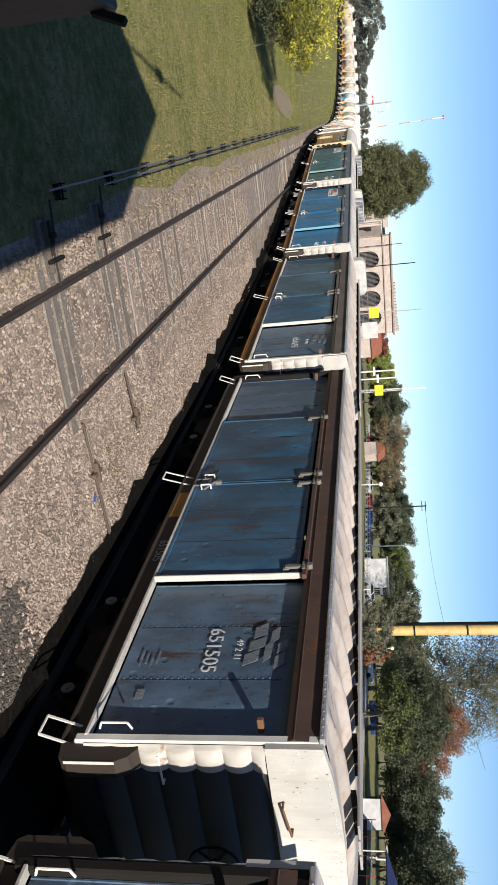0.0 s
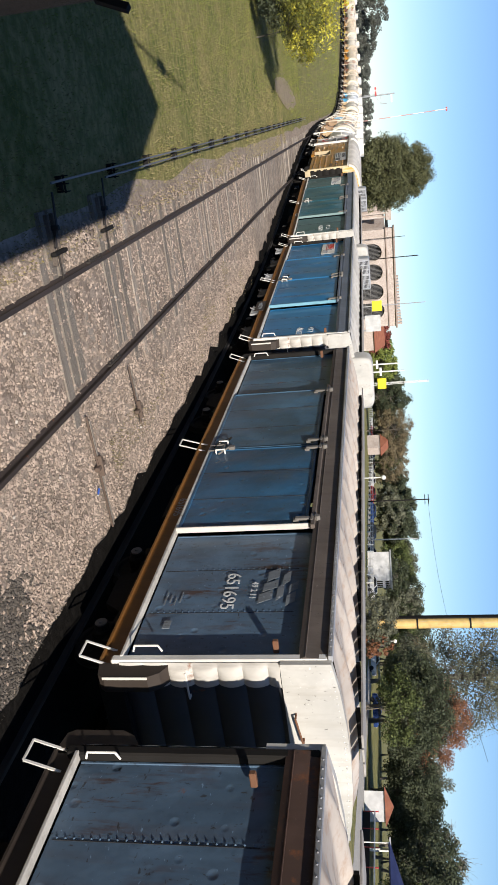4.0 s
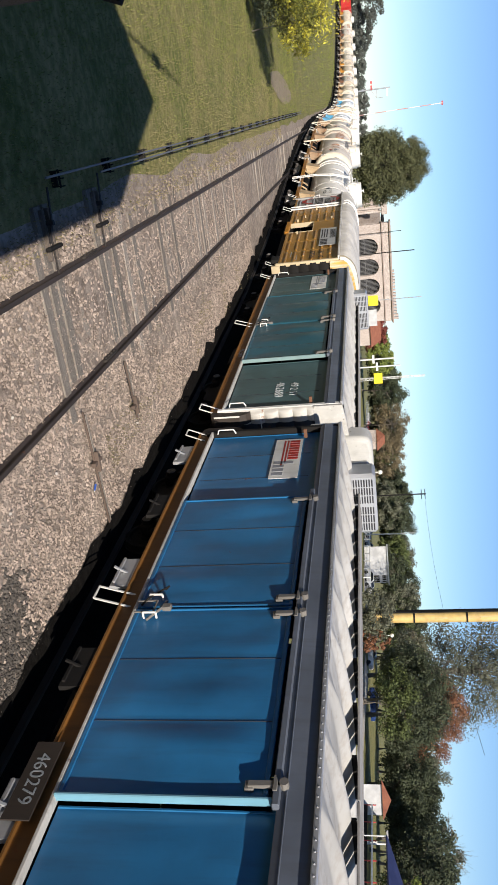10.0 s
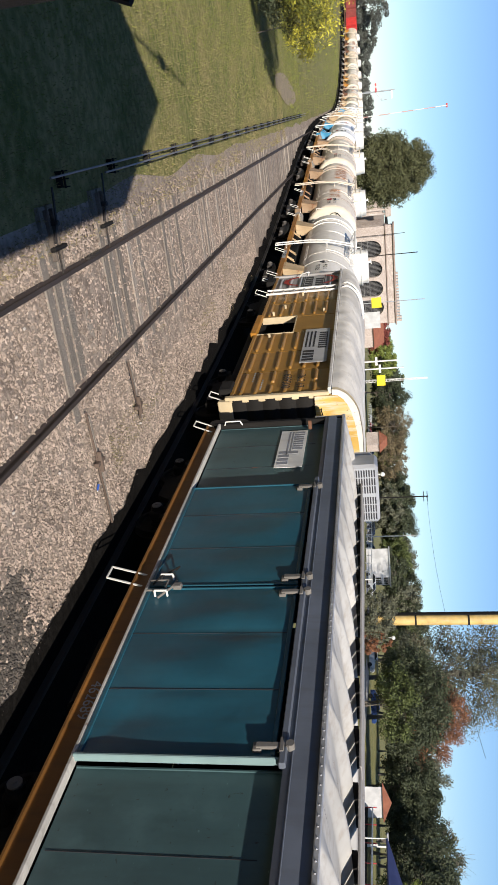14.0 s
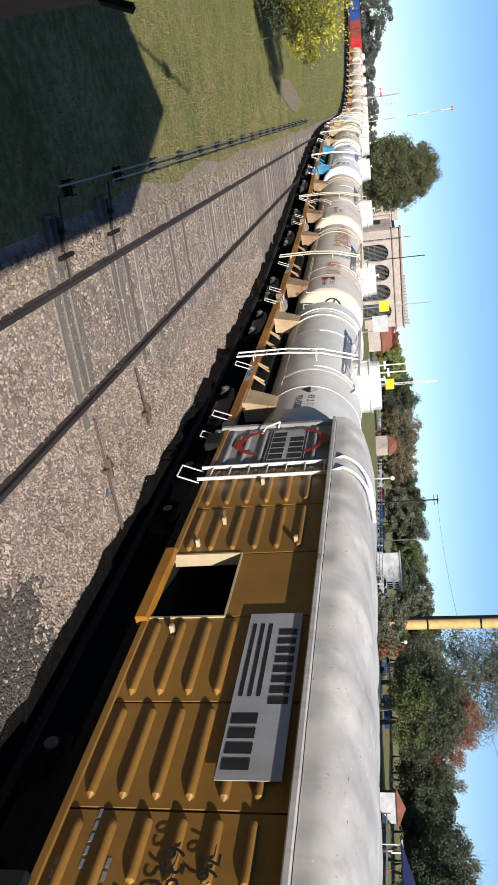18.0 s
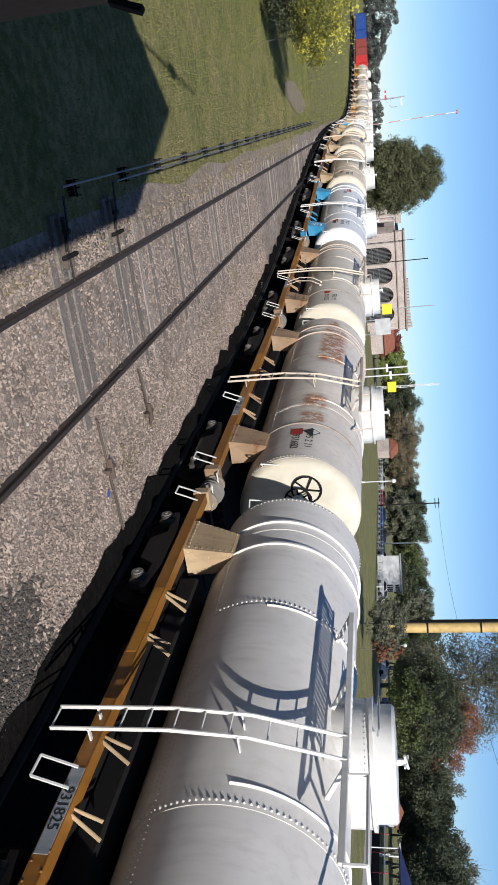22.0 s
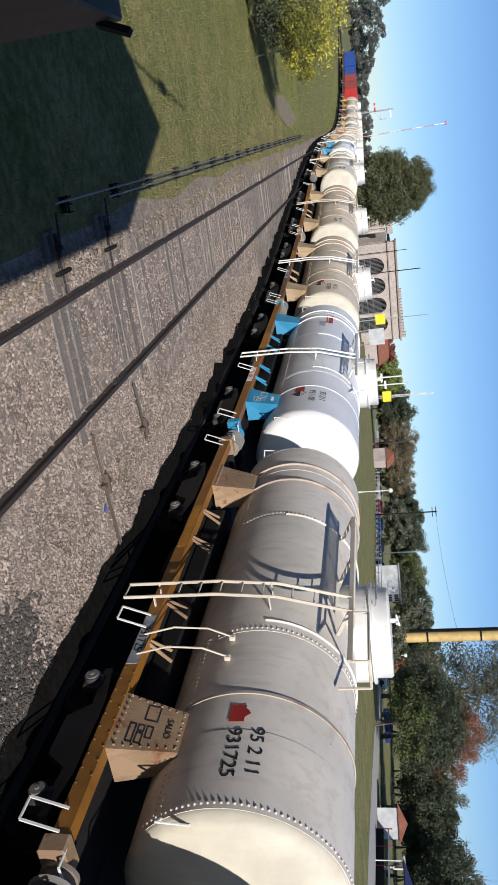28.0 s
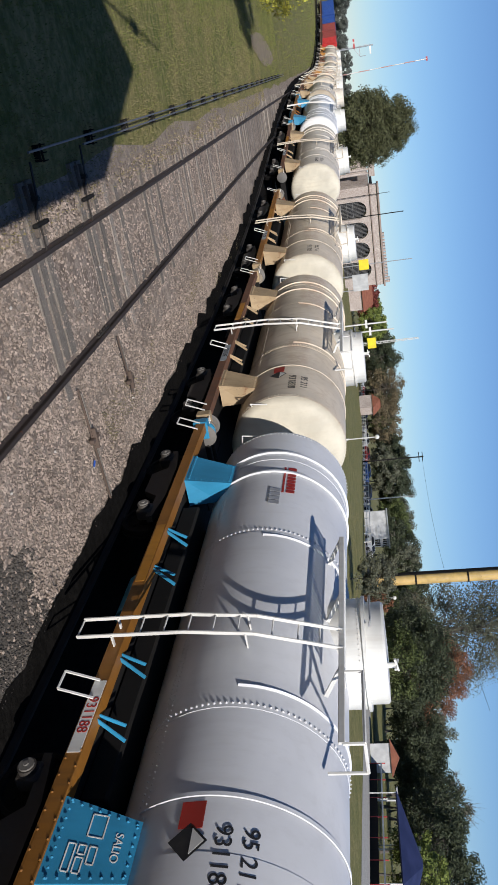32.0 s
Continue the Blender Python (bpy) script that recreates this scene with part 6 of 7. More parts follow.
tagged(part("far_grass", blades(26000, 12, -45, 0.6, 50, 170, 0.16, lambda x, y, r: r.rand() < 0.3 + patchy(x, y, 0.25, 4), 1.2), GREENG), "rough grass beyond the yellow tree", "grass", kind="stuff")
tagged(part("weeds", blades(4200, 10, 3.9, 5.7, 11, 30, 0.045, lambda x, y, r: patchy(x, y, 0.9, 1) > 0.66), WEED), "sparse dry weeds on the ballast", "grass", kind="stuff")

# worn earth in the grass
EARTH = rough_mat("worn_earth", (0.22, 0.17, 0.11), (0.33, 0.27, 0.19), 1.5, 0.95, 0.4, 0.02, (0.38, 0.32, 0.24))
ep = Mesh()
ep.grid(10, 24, lambda u, v: (-1.5 + 1.1 * (u - 0.5) * (0.5 + math.sin(math.pi * v)) + 0.8 * v, 43.5 + 12 * v, -0.13 + 0.02 * math.sin(math.pi * u)))
tagged(part("worn_patch", ep, EARTH), "bare trodden earth in the grass", "ground", kind="structure")

# ---- signal cabin behind the camera ----
WOOD = rough_mat("dark_brown_boards", (0.02, 0.012, 0.009), (0.04, 0.025, 0.017), 2.0, 0.6, 0.4, 0.01, stretch=(6, 6, 0.5))
TILE = rough_mat("red_roof_sheets", (0.20, 0.07, 0.045), (0.30, 0.12, 0.07), 1.5, 0.8, 0.4, 0.01)
cab = thing("signal_cabin", "two-storey railway signal cabin of dark boards", "signal cabin")
part("lower_wall", Mesh().box(-6.1, -1.55, -8.6, 2.3, -0.2, 2.9, 0.02), PLASTER, cab)
part("upper_wall", Mesh().box(-6.1, -1.55, -8.6, 2.3, 2.9, 5.95, 0.02), WOOD, cab)
ev = [(-6.5, -9.0, 6.0), (-1.13, -9.0, 6.0), (-1.13, 2.72, 6.0), (-6.5, 2.72, 6.0), (-3.8, -6.6, 8.4), (-3.88, 2.05, 8.4)]
rm = Mesh().add(ev, [(1, 2, 5, 4), (3, 0, 4, 5), (0, 1, 4), (2, 3, 5), (0, 3, 2, 1)])
part("roof", rm, TILE, cab)
mast = Mesh().cyl((-4.85, 2.35, 5.9), (-4.85, 2.35, 9.75), 0.045, 8).box(-5.0, -4.7, 2.26, 2.44, 8.5, 8.8, 0.03)
part("roof_mast", mast, STEEL_DARK, cab)
sh = part("window_shutter", Mesh().box(-0.40, -0.323, 0.45, 2.26, 1.4, 3.79, 0.006), WOOD, cab, "dark boarded shutter swung open")
part("upper_leaf", Mesh().box(-0.50, -0.434, 0.45, 2.26, 3.80, 4.10, 0.006), WOOD, sh)
part("latch", Mesh().bar((-0.322, 2.22, 3.73), (-0.285, 2.2, 3.82), 0.02, 0.02), STEEL_DARK, sh)

# unseen plain walls, added to hold back sky light from the west and south
WALLM = rough_mat("sky_blocking_wall", (0.07, 0.055, 0.045), (0.12, 0.095, 0.08), 0.5, 0.95, 0.4, 0.02)
tagged(part("wall_west", Mesh().box(-15.4, -15.0, -60, 72, -0.3, 13.0), WALLM), "plain unseen wall that blocks sky light", "wall", kind="structure")
tagged(part("wall_south", Mesh().box(-15.0, -0.5, -28.4, -28.0, -0.3, 9.0), WALLM), "plain unseen wall that blocks sky light", "wall", kind="structure")

# ---- trees ----
BARK = rough_mat("grey_bark", (0.09, 0.075, 0.06), (0.17, 0.15, 0.125), 4.0, 0.95, 0.8, 0.02, stretch=(3, 3, 0.6))


def leaf_mat(name, a, c):
    m = rough_mat(name, a, c, 1.2, 0.65, 0.0, island=0.45)
    return m


LEAF_DARK = leaf_mat("dark_evergreen_leaves", (0.026, 0.035, 0.019), (0.068, 0.080, 0.040))
LEAF_MID = leaf_mat("mid_green_leaves", (0.045, 0.062, 0.020), (0.105, 0.125, 0.038))
LEAF_LIME = leaf_mat("lime_leaves", (0.11, 0.145, 0.03), (0.19, 0.22, 0.05))
LEAF_GREY = leaf_mat("grey_green_leaves", (0.085, 0.092, 0.06), (0.15, 0.15, 0.10))
LEAF_RUST = leaf_mat("russet_leaves", (0.13, 0.06, 0.032), (0.27, 0.12, 0.06))
LEAF_YEL = leaf_mat("yellow_autumn_leaves", (0.32, 0.29, 0.03), (0.52, 0.48, 0.07))
LEAF_BROWN = leaf_mat("brown_autumn_leaves", (0.105, 0.085, 0.05), (0.20, 0.155, 0.085))
LEAF_HAZE = leaf_mat("hazy_far_leaves", (0.075, 0.082, 0.070), (0.13, 0.138, 0.115))
LEAF_OLIVE = leaf_mat("olive_evergreen_leaves", (0.050, 0.056, 0.024), (0.125, 0.128, 0.058))
LEAF_AUT = leaf_mat("half_turned_leaves", (0.085, 0.100, 0.022), (0.19, 0.185, 0.035))
LEAF_RED = leaf_mat("red_bush_leaves", (0.14, 0.035, 0.03), (0.25, 0.07, 0.05))


def crown_mesh(rng, clumps, leaf, per):
    """Leaves: small bent blades gathered round each clump's centre, denser towards its skin."""
    rg = np.random.RandomState(rng.randrange(1 << 30))
    c = np.repeat(np.array([tuple(q[0]) for q in clumps]), per, axis=0)
    r = np.repeat(np.array([q[1] for q in clumps]), per)
    n = len(c)

    def unit(v):
        return v / np.maximum(np.linalg.norm(v, axis=1, keepdims=True), 1e-6)
    d = unit(rg.normal(size=(n, 3)))
    p = c + d * (r * rg.rand(n) ** 0.45)[:, None] * np.array((1.0, 1.0, 0.8))
    nn = unit(d + rg.uniform(-0.8, 0.8, (n, 3)) + np.array((0, 0, 0.2)))
    a = unit(np.cross(nn, rg.normal(size=(n, 3))))
    b = np.cross(nn, a)
    sz = (leaf * rg.uniform(0.55, 1.4, n))[:, None]
    v = np.stack([p - a * sz, p + b * sz * 0.5 - nn * sz * 0.12, p + a * sz, p - b * sz * 0.5 - nn * sz * 0.12], axis=1).reshape(-1, 3)
    me = bpy.data.meshes.new("crown")
    me.vertices.add(4 * n)
    me.vertices.foreach_set("co", v.ravel())
    me.loops.add(4 * n)
    me.loops.foreach_set("vertex_index", np.arange(4 * n, dtype=np.int32))
    me.polygons.add(n)
    me.polygons.foreach_set("loop_start", np.arange(0, 4 * n, 4, dtype=np.int32))
    me.update(calc_edges=True)
    return me


def tree(label, x, y, h, r, mat, seed, trunk=0.3, leaf=0.16, n=70, per=34, base=0.28, shape="round", z=None, name="tree", mat2=None, bare=0.0, lumps=0.16, leaf2=None):
    rng = random.Random(seed)
    z = ground_z(x, y) if z is None else z
    ob = thing(name, label, "tree" if name == "tree" else name, at=Matrix.Translation((x, y, z)))
    t = Mesh()
    top = h * (base + 0.12)
    lean = Vector((rng.uniform(-0.06, 0.06) * h, rng.uniform(-0.06, 0.06) * h, 0))
    w = max(0.05, h * 0.022) * (trunk / 0.3)
    pts = [Vector((0, 0, -0.1)), Vector((0, 0, top * 0.5)) + lean * 0.3, Vector((0, 0, top)) + lean * 0.6, Vector((0, 0, h * 0.72)) + lean]
    for k in range(3):
        t.cyl(pts[k], pts[k + 1], w * (1 - 0.27 * k), 9, w * (0.73 - 0.24 * k))
    clumps = []
    for k in range(n):
        u = rng.random()
        a = rng.uniform(0, 6.283)
        if shape == "cone":
            zz = h * (base + (1 - base) * u)
            rr = r * (1 - u) ** 0.8 * rng.uniform(0.45, 1.0)
            cr = r * 0.26 * (1.1 - 0.6 * u)
        elif shape == "tall":
            zz = h * (base + (1 - base) * u)
            rr = r * math.sin(math.pi * min(1, 0.12 + 0.86 * u)) ** 0.6 * rng.uniform(0.3, 1.0)
            cr = r * 0.30
        else:
            el = math.asin(rng.uniform(-0.75, 1.0))
            rad = rng.uniform(0.55, 1.0) * (1 + lumps * noise.noise(Vector((math.cos(a) * 2 + seed, math.sin(a) * 2, el * 2))))
            hc, hv = h * (base + 1) / 2, h * (1 - base) / 2
            zz = hc + hv * math.sin(el) * rad * 0.93
            rr = r * math.cos(el) * rad
            cr = r * 0.20
        c = Vector((rr * math.cos(a), rr * math.sin(a), zz)) + lean * (zz / h)
        clumps.append((c, cr * rng.uniform(0.7, 1.25)))
        if k % 4 == 0:
            s0 = pts[1].lerp(pts[3], rng.uniform(0.2, 1.0))
            mid = s0.lerp(c, 0.5) + Vector((0, 0, 0.06 * h * rng.uniform(-0.3, 1)))
            t.cyl(s0, mid, w * 0.32, 6, w * 0.2, False)
            t.cyl(mid, c, w * 0.2, 5, w * 0.06, False)
            if bare:
                for _ in range(7):
                    e = c + Vector((rng.gauss(0, 1), rng.gauss(0, 1), rng.gauss(0.3, 0.8))) * cr * 0.55
                    t.cyl(c.lerp(mid, rng.random() * 0.6), e, w * 0.07, 3, w * 0.02, False)
    part("trunk", t, BARK, ob)
    if mat is not None:
        cut = int(len(clumps) * 0.35) if mat2 else 0
        hi = sorted(clumps, key=lambda q: -q[0].z)
        for nm, cl, mt in (("crown", hi[cut:], mat), ("upper_crown", hi[:cut], mat2)):
            if cl:
                me = crown_mesh(rng, cl, leaf2 or leaf, per // 3) if leaf2 and mt is mat2 else crown_mesh(rng, cl, leaf, per)
                me.materials.append(mt)
                part(nm, me, None, ob)
    return ob


tree("broad dark evergreen tree with a dense crown", 8.6, 104.0, 13.3, 4.35, LEAF_OLIVE, 11, 0.4, 0.12, 620, 130, 0.06, lumps=0.07)
# far wood at the end of the line, haze greyed into the leaf colour
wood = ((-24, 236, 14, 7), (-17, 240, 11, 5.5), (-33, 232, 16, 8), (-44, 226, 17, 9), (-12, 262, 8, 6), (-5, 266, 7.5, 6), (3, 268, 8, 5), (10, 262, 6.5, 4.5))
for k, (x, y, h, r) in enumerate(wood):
    tree("distant wood at the line's end, haze in its leaf colour", x, y, h, r, LEAF_HAZE, 30 + k, 0.3, 0.26, 60, 150, 0.04)
# the park's far edge
row = ((52, 176, 9, 5, LEAF_RED), (58, 176, 11, 6, LEAF_LIME), (66, 176, 14, 7, LEAF_DARK), (74, 172, 14, 7, LEAF_BROWN), (82, 170, 13, 7, LEAF_BROWN), (91, 168, 13, 7.5, LEAF_DARK), (99, 165, 14, 7.5, LEAF_DARK))
for k, (x, y, h, r, mt) in enumerate(row):
    tree("tree of the park's far edge", x, y, h * 0.80, r * 0.9, mt, 60 + k, 0.3, 0.2, 90, 190 if mt is not LEAF_BROWN else 90, 0.04, bare=0.5 if mt is LEAF_BROWN else 0.0)
row = ((105, 160, 14, 7, LEAF_GREY), (108, 150, 15, 7, LEAF_DARK), (112, 143, 16, 7, LEAF_DARK), (110, 134, 16, 7, LEAF_DARK), (108, 128, 14, 6, LEAF_BROWN), (104, 122, 14, 6, LEAF_BROWN), (96, 112, 12, 6, LEAF_MID), (101, 118, 11, 5, LEAF_GREY))
for k, (x, y, h, r, mt) in enumerate(row):
    tree("tree of the park's far edge", x, y, h * 0.78, r * 0.9, mt, 70 + k, 0.3, 0.18, 90, 190, 0.04)
for k in range(16):
    v = k / 15
    tree("dark tree of the street's far side", 62 + 54 * v ** 0.8 + 3 * math.sin(k * 2.3), 196 - 72 * v + 4 * math.sin(k * 1.7), 8.5 + 2.5 * math.sin(k * 1.3) ** 2, 6.0, (LEAF_DARK, LEAF_MID, LEAF_DARK, LEAF_GREY)[k % 4], 120 + k, 0.3, 0.24, 60, 150, 0.0)
for k in range(9):
    tree("dark tree of the street's far side", 116 - 2.5 * k, 122 - 7.5 * k + 3 * math.sin(k * 2), 11 + 2 * math.sin(k * 1.9), 6.5, (LEAF_DARK, LEAF_GREY, LEAF_DARK)[k % 3], 140 + k, 0.3, 0.22, 60, 150, 0.0)
tree("low bush with dark reddish leaves", 40.2, 52.6, 4.2, 2.3, LEAF_GREY, 81, 0.2, 0.10, 90, 70, 0.02, name="bush")
tree("small bush with russet red leaves", 41.6, 51.0, 3.9, 1.0, LEAF_RUST, 88, 0.2, 0.10, 50, 50, 0.02, name="bush")
tree("tall loose-leaved grey tree", 74.5, 83.5, 23.0, 7.4, LEAF_GREY, 82, 0.2, 0.15, 320, 130, 0.14, "tall", bare=1)
tree("dense dark green tree beside the park road", 60.6, 63.9, 9.9, 5.6, LEAF_DARK, 83, 0.35, 0.12, 220, 170, 0.06)
tree("broad tree with russet autumn leaves", 68.4, 69.8, 12.4, 5.4, LEAF_RUST, 92, 0.35, 0.11, 160, 150, 0.10)
tree("mid-green tree with lit outer boughs", 58.2, 60.9, 6.6, 3.6, LEAF_MID, 89, 0.2, 0.12, 80, 120, 0.12)
tree("broad dark tree beside the park road", 69.3, 60.4, 8.4, 4.6, LEAF_DARK, 84, 0.35, 0.12, 180, 170, 0.02)
tree("broad dark tree beside the park road", 73.3, 55.4, 9.2, 5.2, LEAF_DARK, 93, 0.35, 0.12, 180, 170, 0.02)
tree("broad dark tree beside the park road", 68.0, 46.5, 9.0, 5.2, LEAF_DARK, 85, 0.35, 0.13, 150, 150, 0.08)
tree("yellowing tree beside the park lamp", 63.0, 41.0, 6.2, 3.6, LEAF_LIME, 90, 0.3, 0.12, 80, 110, 0.06)
tree("bare pale-branched tree behind the park", 94.0, 73.0, 13.5, 5.0, None, 86, 0.3, 0.14, 90, 8, 0.3, bare=1)
tree("young tree with yellow autumn leaves", -5.0, 38.2, 4.5, 2.9, LEAF_AUT, 87, 0.16, 0.05, 170, 120, 0.10, z=-0.16, mat2=LEAF_YEL, bare=1, leaf2=0.07)
tree("leafy shrub with yellow autumn leaves", -3.3, 37.8, 3.2, 1.6, LEAF_YEL, 91, 0.12, 0.065, 60, 34, 0.25, z=-0.16, bare=1, name="bush")

tree("low dark-leaved bush under the yellow tree", -5.4, 37.4, 2.3, 2.1, LEAF_DARK, 94, 0.12, 0.06, 90, 110, 0.0, z=-0.16, name="bush")

# ---- road, path and fence of the park ----
pa = Mesh()
pa.grid(2, 40, lambda u, v: (42.5 + 7.5 * u + 30 * v ** 1.3 * 0.9, 20 + 62 * v + 4.0 * u, 0.955 + 0.01 * (0.5 - abs(u - 0.5))))
tagged(part("park_road", pa, ASPHALT), "pale grey park road", "road", kind="structure")
rd = Mesh()
rd.grid(2, 30, lambda u, v: (68 + 26 * v + 7 * u, 96 + 140 * v - 3 * u, 0.955))
tagged(part("street", rd, ASPHALT), "grey street behind the park fence", "road", kind="structure")
fn_ = thing("park_fence", "low white rail fence along the street", "fence")
for k in range(46):
    v = k / 45
    x, y = 66.5 + 26 * v, 96 + 140 * v
    part("post", Mesh().box(x - 0.07, x + 0.07, y - 0.07, y + 0.07, 0.9, 2.0, 0.01), WHITE, fn_)
    if k:
        for z in (1.45, 1.9):
            part("rail", Mesh().bar((px_, py_, z), (x, y, z), 0.08, 0.08), WHITE, fn_)
    px_, py_ = x, y

CARP = [paint("car_paint_" + n, c, (0.2, 0.2, 0.2), 0.0, 0.3, 0.1, 0.2) for n, c in (("white", (0.75, 0.75, 0.75)), ("silver", (0.42, 0.43, 0.45)), ("dark", (0.03, 0.035, 0.05)), ("blue", (0.03, 0.07, 0.22)), ("red", (0.30, 0.03, 0.03)))]
GLASS = paint("dark_car_glass", (0.02, 0.025, 0.03), (0.05, 0.05, 0.05), 0.0, 0.12, 0.0)
TYRE = paint("tyre_rubber", (0.02, 0.02, 0.02), (0.05, 0.045, 0.04), 0.0, 0.85, 0.2)


def car(x, y, heading, mat, label):
    c = thing("car", label, "car", "parked cars", at=pose(x, y, 0.96, 0, 0, heading))
    b = Mesh().prism([(-2.1, 0.3), (-2.15, 0.75), (-1.95, 0.92), (-0.95, 0.98), (-0.35, 1.42), (1.1, 1.45), (1.75, 1.0), (2.1, 0.92), (2.12, 0.3)], "x", -0.83, 0.83)
    part("body", b, mat, c)
    part("window", Mesh().prism([(-0.85, 1.0), (-0.33, 1.37), (1.05, 1.39), (1.6, 1.02)], "x", -0.84, 0.84), GLASS, c)
    part("windscreen", Mesh().add([(-0.7, -0.97, 1.0), (0.7, -0.97, 1.0), (0.62, -0.42, 1.40), (-0.62, -0.42, 1.40), (-0.7, -0.93, 0.97), (0.7, -0.93, 0.97), (0.62, -0.38, 1.37), (-0.62, -0.38, 1.37)], [(0, 1, 2, 3), (7, 6, 5, 4), (0, 4, 5, 1), (1, 5, 6, 2), (2, 6, 7, 3), (3, 7, 4, 0)]), GLASS, c)
    for sx in (-0.8, 0.8):
        for yy in (-1.3, 1.35):
            part("wheel", Mesh().cyl((sx - 0.1, yy, 0.31), (sx + 0.1, yy, 0.31), 0.31, 14), TYRE, c)
        part("headlight", Mesh().box(sx * 0.75 - 0.12, sx * 0.75 + 0.12, -2.17, -2.08, 0.62, 0.76), WHITE, c)


for k in range(11):
    v = 0.02 + k * 0.085
    car(69.5 + 26 * v, 97 + 140 * v, 10 + (k * 37) % 20, CARP[k % 5], ("white", "silver", "black", "dark blue", "red")[k % 5] + " car parked behind the white fence")
car(74.5, 78.0, 50, CARP[3], "dark blue car parked under the trees")
car(71.0, 84.0, 40, CARP[0], "white car parked under the trees")


def lamp_post(x, y, h, label, globe=True, arm=False):
    p = thing("park_lamp" if globe else "street_lamp", label, "lamp post", at=Matrix.Translation((x, y, ground_z(x, y))))
    part("post", Mesh().cyl((0, 0, -0.1), (0, 0, h), 0.06 if globe else 0.09, 8).cyl((0, 0, -0.1), (0, 0, 0.35), 0.11, 10), WHITE if globe else GALV, p)
    if globe:
        part("globe", Mesh().spin([(h + 0.22 - 0.25 * math.cos(math.pi * k / 10), 0.25 * math.sin(math.pi * k / 10)) for k in range(11)], "z", (0, 0, 0), 16), WHITE, p, "white glass globe")
    else:
        part("arm", Mesh().bar((0, 0, h), (-0.9, -0.5, h + 0.05), 0.12, 0.06), GALV, p)


lamp_post(37.2, 73.4, 3.2, "white park lamp with round globe")
lamp_post(63.6, 78.7, 3.5, "white park lamp with round globe")
lamp_post(62.0, 42.6, 3.5, "white park lamp with round globe")
lamp_post(69.5, 113.2, 6.4, "tall galvanised street lamp post", False)
lamp_post(92.0, 150.0, 10.4, "tall galvanised street lamp post", False)

# ---- station building ----
GRILLE = paint("grey_window_bars", (0.20, 0.195, 0.19), (0.12, 0.11, 0.10), 0.05, 0.6, 0.3)
DARKIN = paint("dark_room_behind_grille", (0.02, 0.02, 0.022), (0.03, 0.03, 0.03), 0.0, 0.8, 0.2)
st = thing("station_building", "old rendered station with grilled arched windows", "building", at=pose(31.0, 144.5, 0.6, 0, 0, 12))
HALF, BAYS = 9.9, 4
wallm = Mesh()
cx = [-5.6 + 4.0 * k for k in range(BAYS)]
AR, SPR, WT = 1.68, 4.0, 6.5
# wall built of piers, spandrels and parapet round real arched openings
edges = [-HALF] + [v for c in cx for v in (c - AR, c + AR)] + [HALF]
for k in range(0, len(edges), 2):
    wallm.box(edges[k], edges[k + 1], 0, 0.5, 0, WT)
for c in cx:
    n = 14
    for i in range(n):
        t0, t1 = math.pi * i / n, math.pi * (i + 1) / n
        x0, x1 = c + AR * math.cos(t0), c + AR * math.cos(t1)
        z0, z1 = SPR + AR * math.sin(t0), SPR + AR * math.sin(t1)
        wallm.add([(x0, 0, z0), (x1, 0, z1), (x1, 0, WT), (x0, 0, WT), (x0, 0.5, z0), (x1, 0.5, z1), (x1, 0.5, WT), (x0, 0.5, WT)], [(0, 1, 2, 3), (7, 6, 5, 4), (0, 4, 5, 1), (2, 6, 7, 3)])
part("front_wall", wallm, PLASTER, st)
part("back_room", Mesh().box(-HALF, HALF, 1.4, 9, 0, WT), DARKIN, st)
part("side_wall", Mesh().box(-HALF - 0.02, -HALF + 0.4, 0.5, 9, 0, WT), PLASTER, st)
part("side_wall", Mesh().box(HALF - 0.4, HALF + 0.02, 0.5, 9, 0, WT), PLASTER, st)
part("parapet", Mesh().box(-HALF - 0.1, HALF + 0.1, -0.1, 0.6, WT, WT + 1.3, 0.03), PLASTER, st)
part("cornice", Mesh().box(-HALF - 0.4, HALF + 0.4, -0.45, 0.8, WT + 1.3, WT + 1.65, 0.08).box(-HALF - 0.25, HALF + 0.25, -0.25, 0.6, WT - 0.1, WT + 0.12, 0.04), rough_mat("dark_stained_cornice", (0.26, 0.20, 0.17), (0.36, 0.29, 0.25), 0.8, 0.9, 0.3), st)
part("roof", Mesh().box(-HALF, HALF, 0.6, 9, WT + 0.2, WT + 0.6), DARKIN, st)
for k in range(16):
    x = -0.4 + 0.66 * k
    part("baluster", Mesh().box(x - 0.2, x + 0.2, -0.1, 0.35, WT + 1.65, WT + 2.05 + (0.5 if k > 13 else 0.02 * k), 0.04), PLASTER, st)
for c in cx:
    fr = part("arch_moulding", Mesh().spin([(-0.08, AR), (-0.08, AR + 0.28), (0.0, AR + 0.28)], "y", (c, 0, SPR), 24, False, 0, 180), PLASTER, st)
    gl = Mesh()
    for i in range(13):
        x = -AR + 2 * AR * (i + 0.5) / 13
        gl.bar((c + x, 0.25, 0), (c + x, 0.25, SPR + math.sqrt(max(0, AR * AR - x * x))), 0.05, 0.05, (0, 1, 0))
    for z in (1.0, 2.1, 3.2):
        gl.bar((c - AR, 0.25, z), (c + AR, 0.25, z), 0.07, 0.07)
    part("window_grille", gl, GRILLE, st, "grey iron grille in the arch")
wing = thing("station_wing", "side wing with a row of pale columns", "building", at=pose(17.5, 140.0, 0.6, 0, 0, 12))
part("wall", Mesh().box(-1.8, 1.6, 0.6, 8, 0, 6.2), PLASTER, wing)
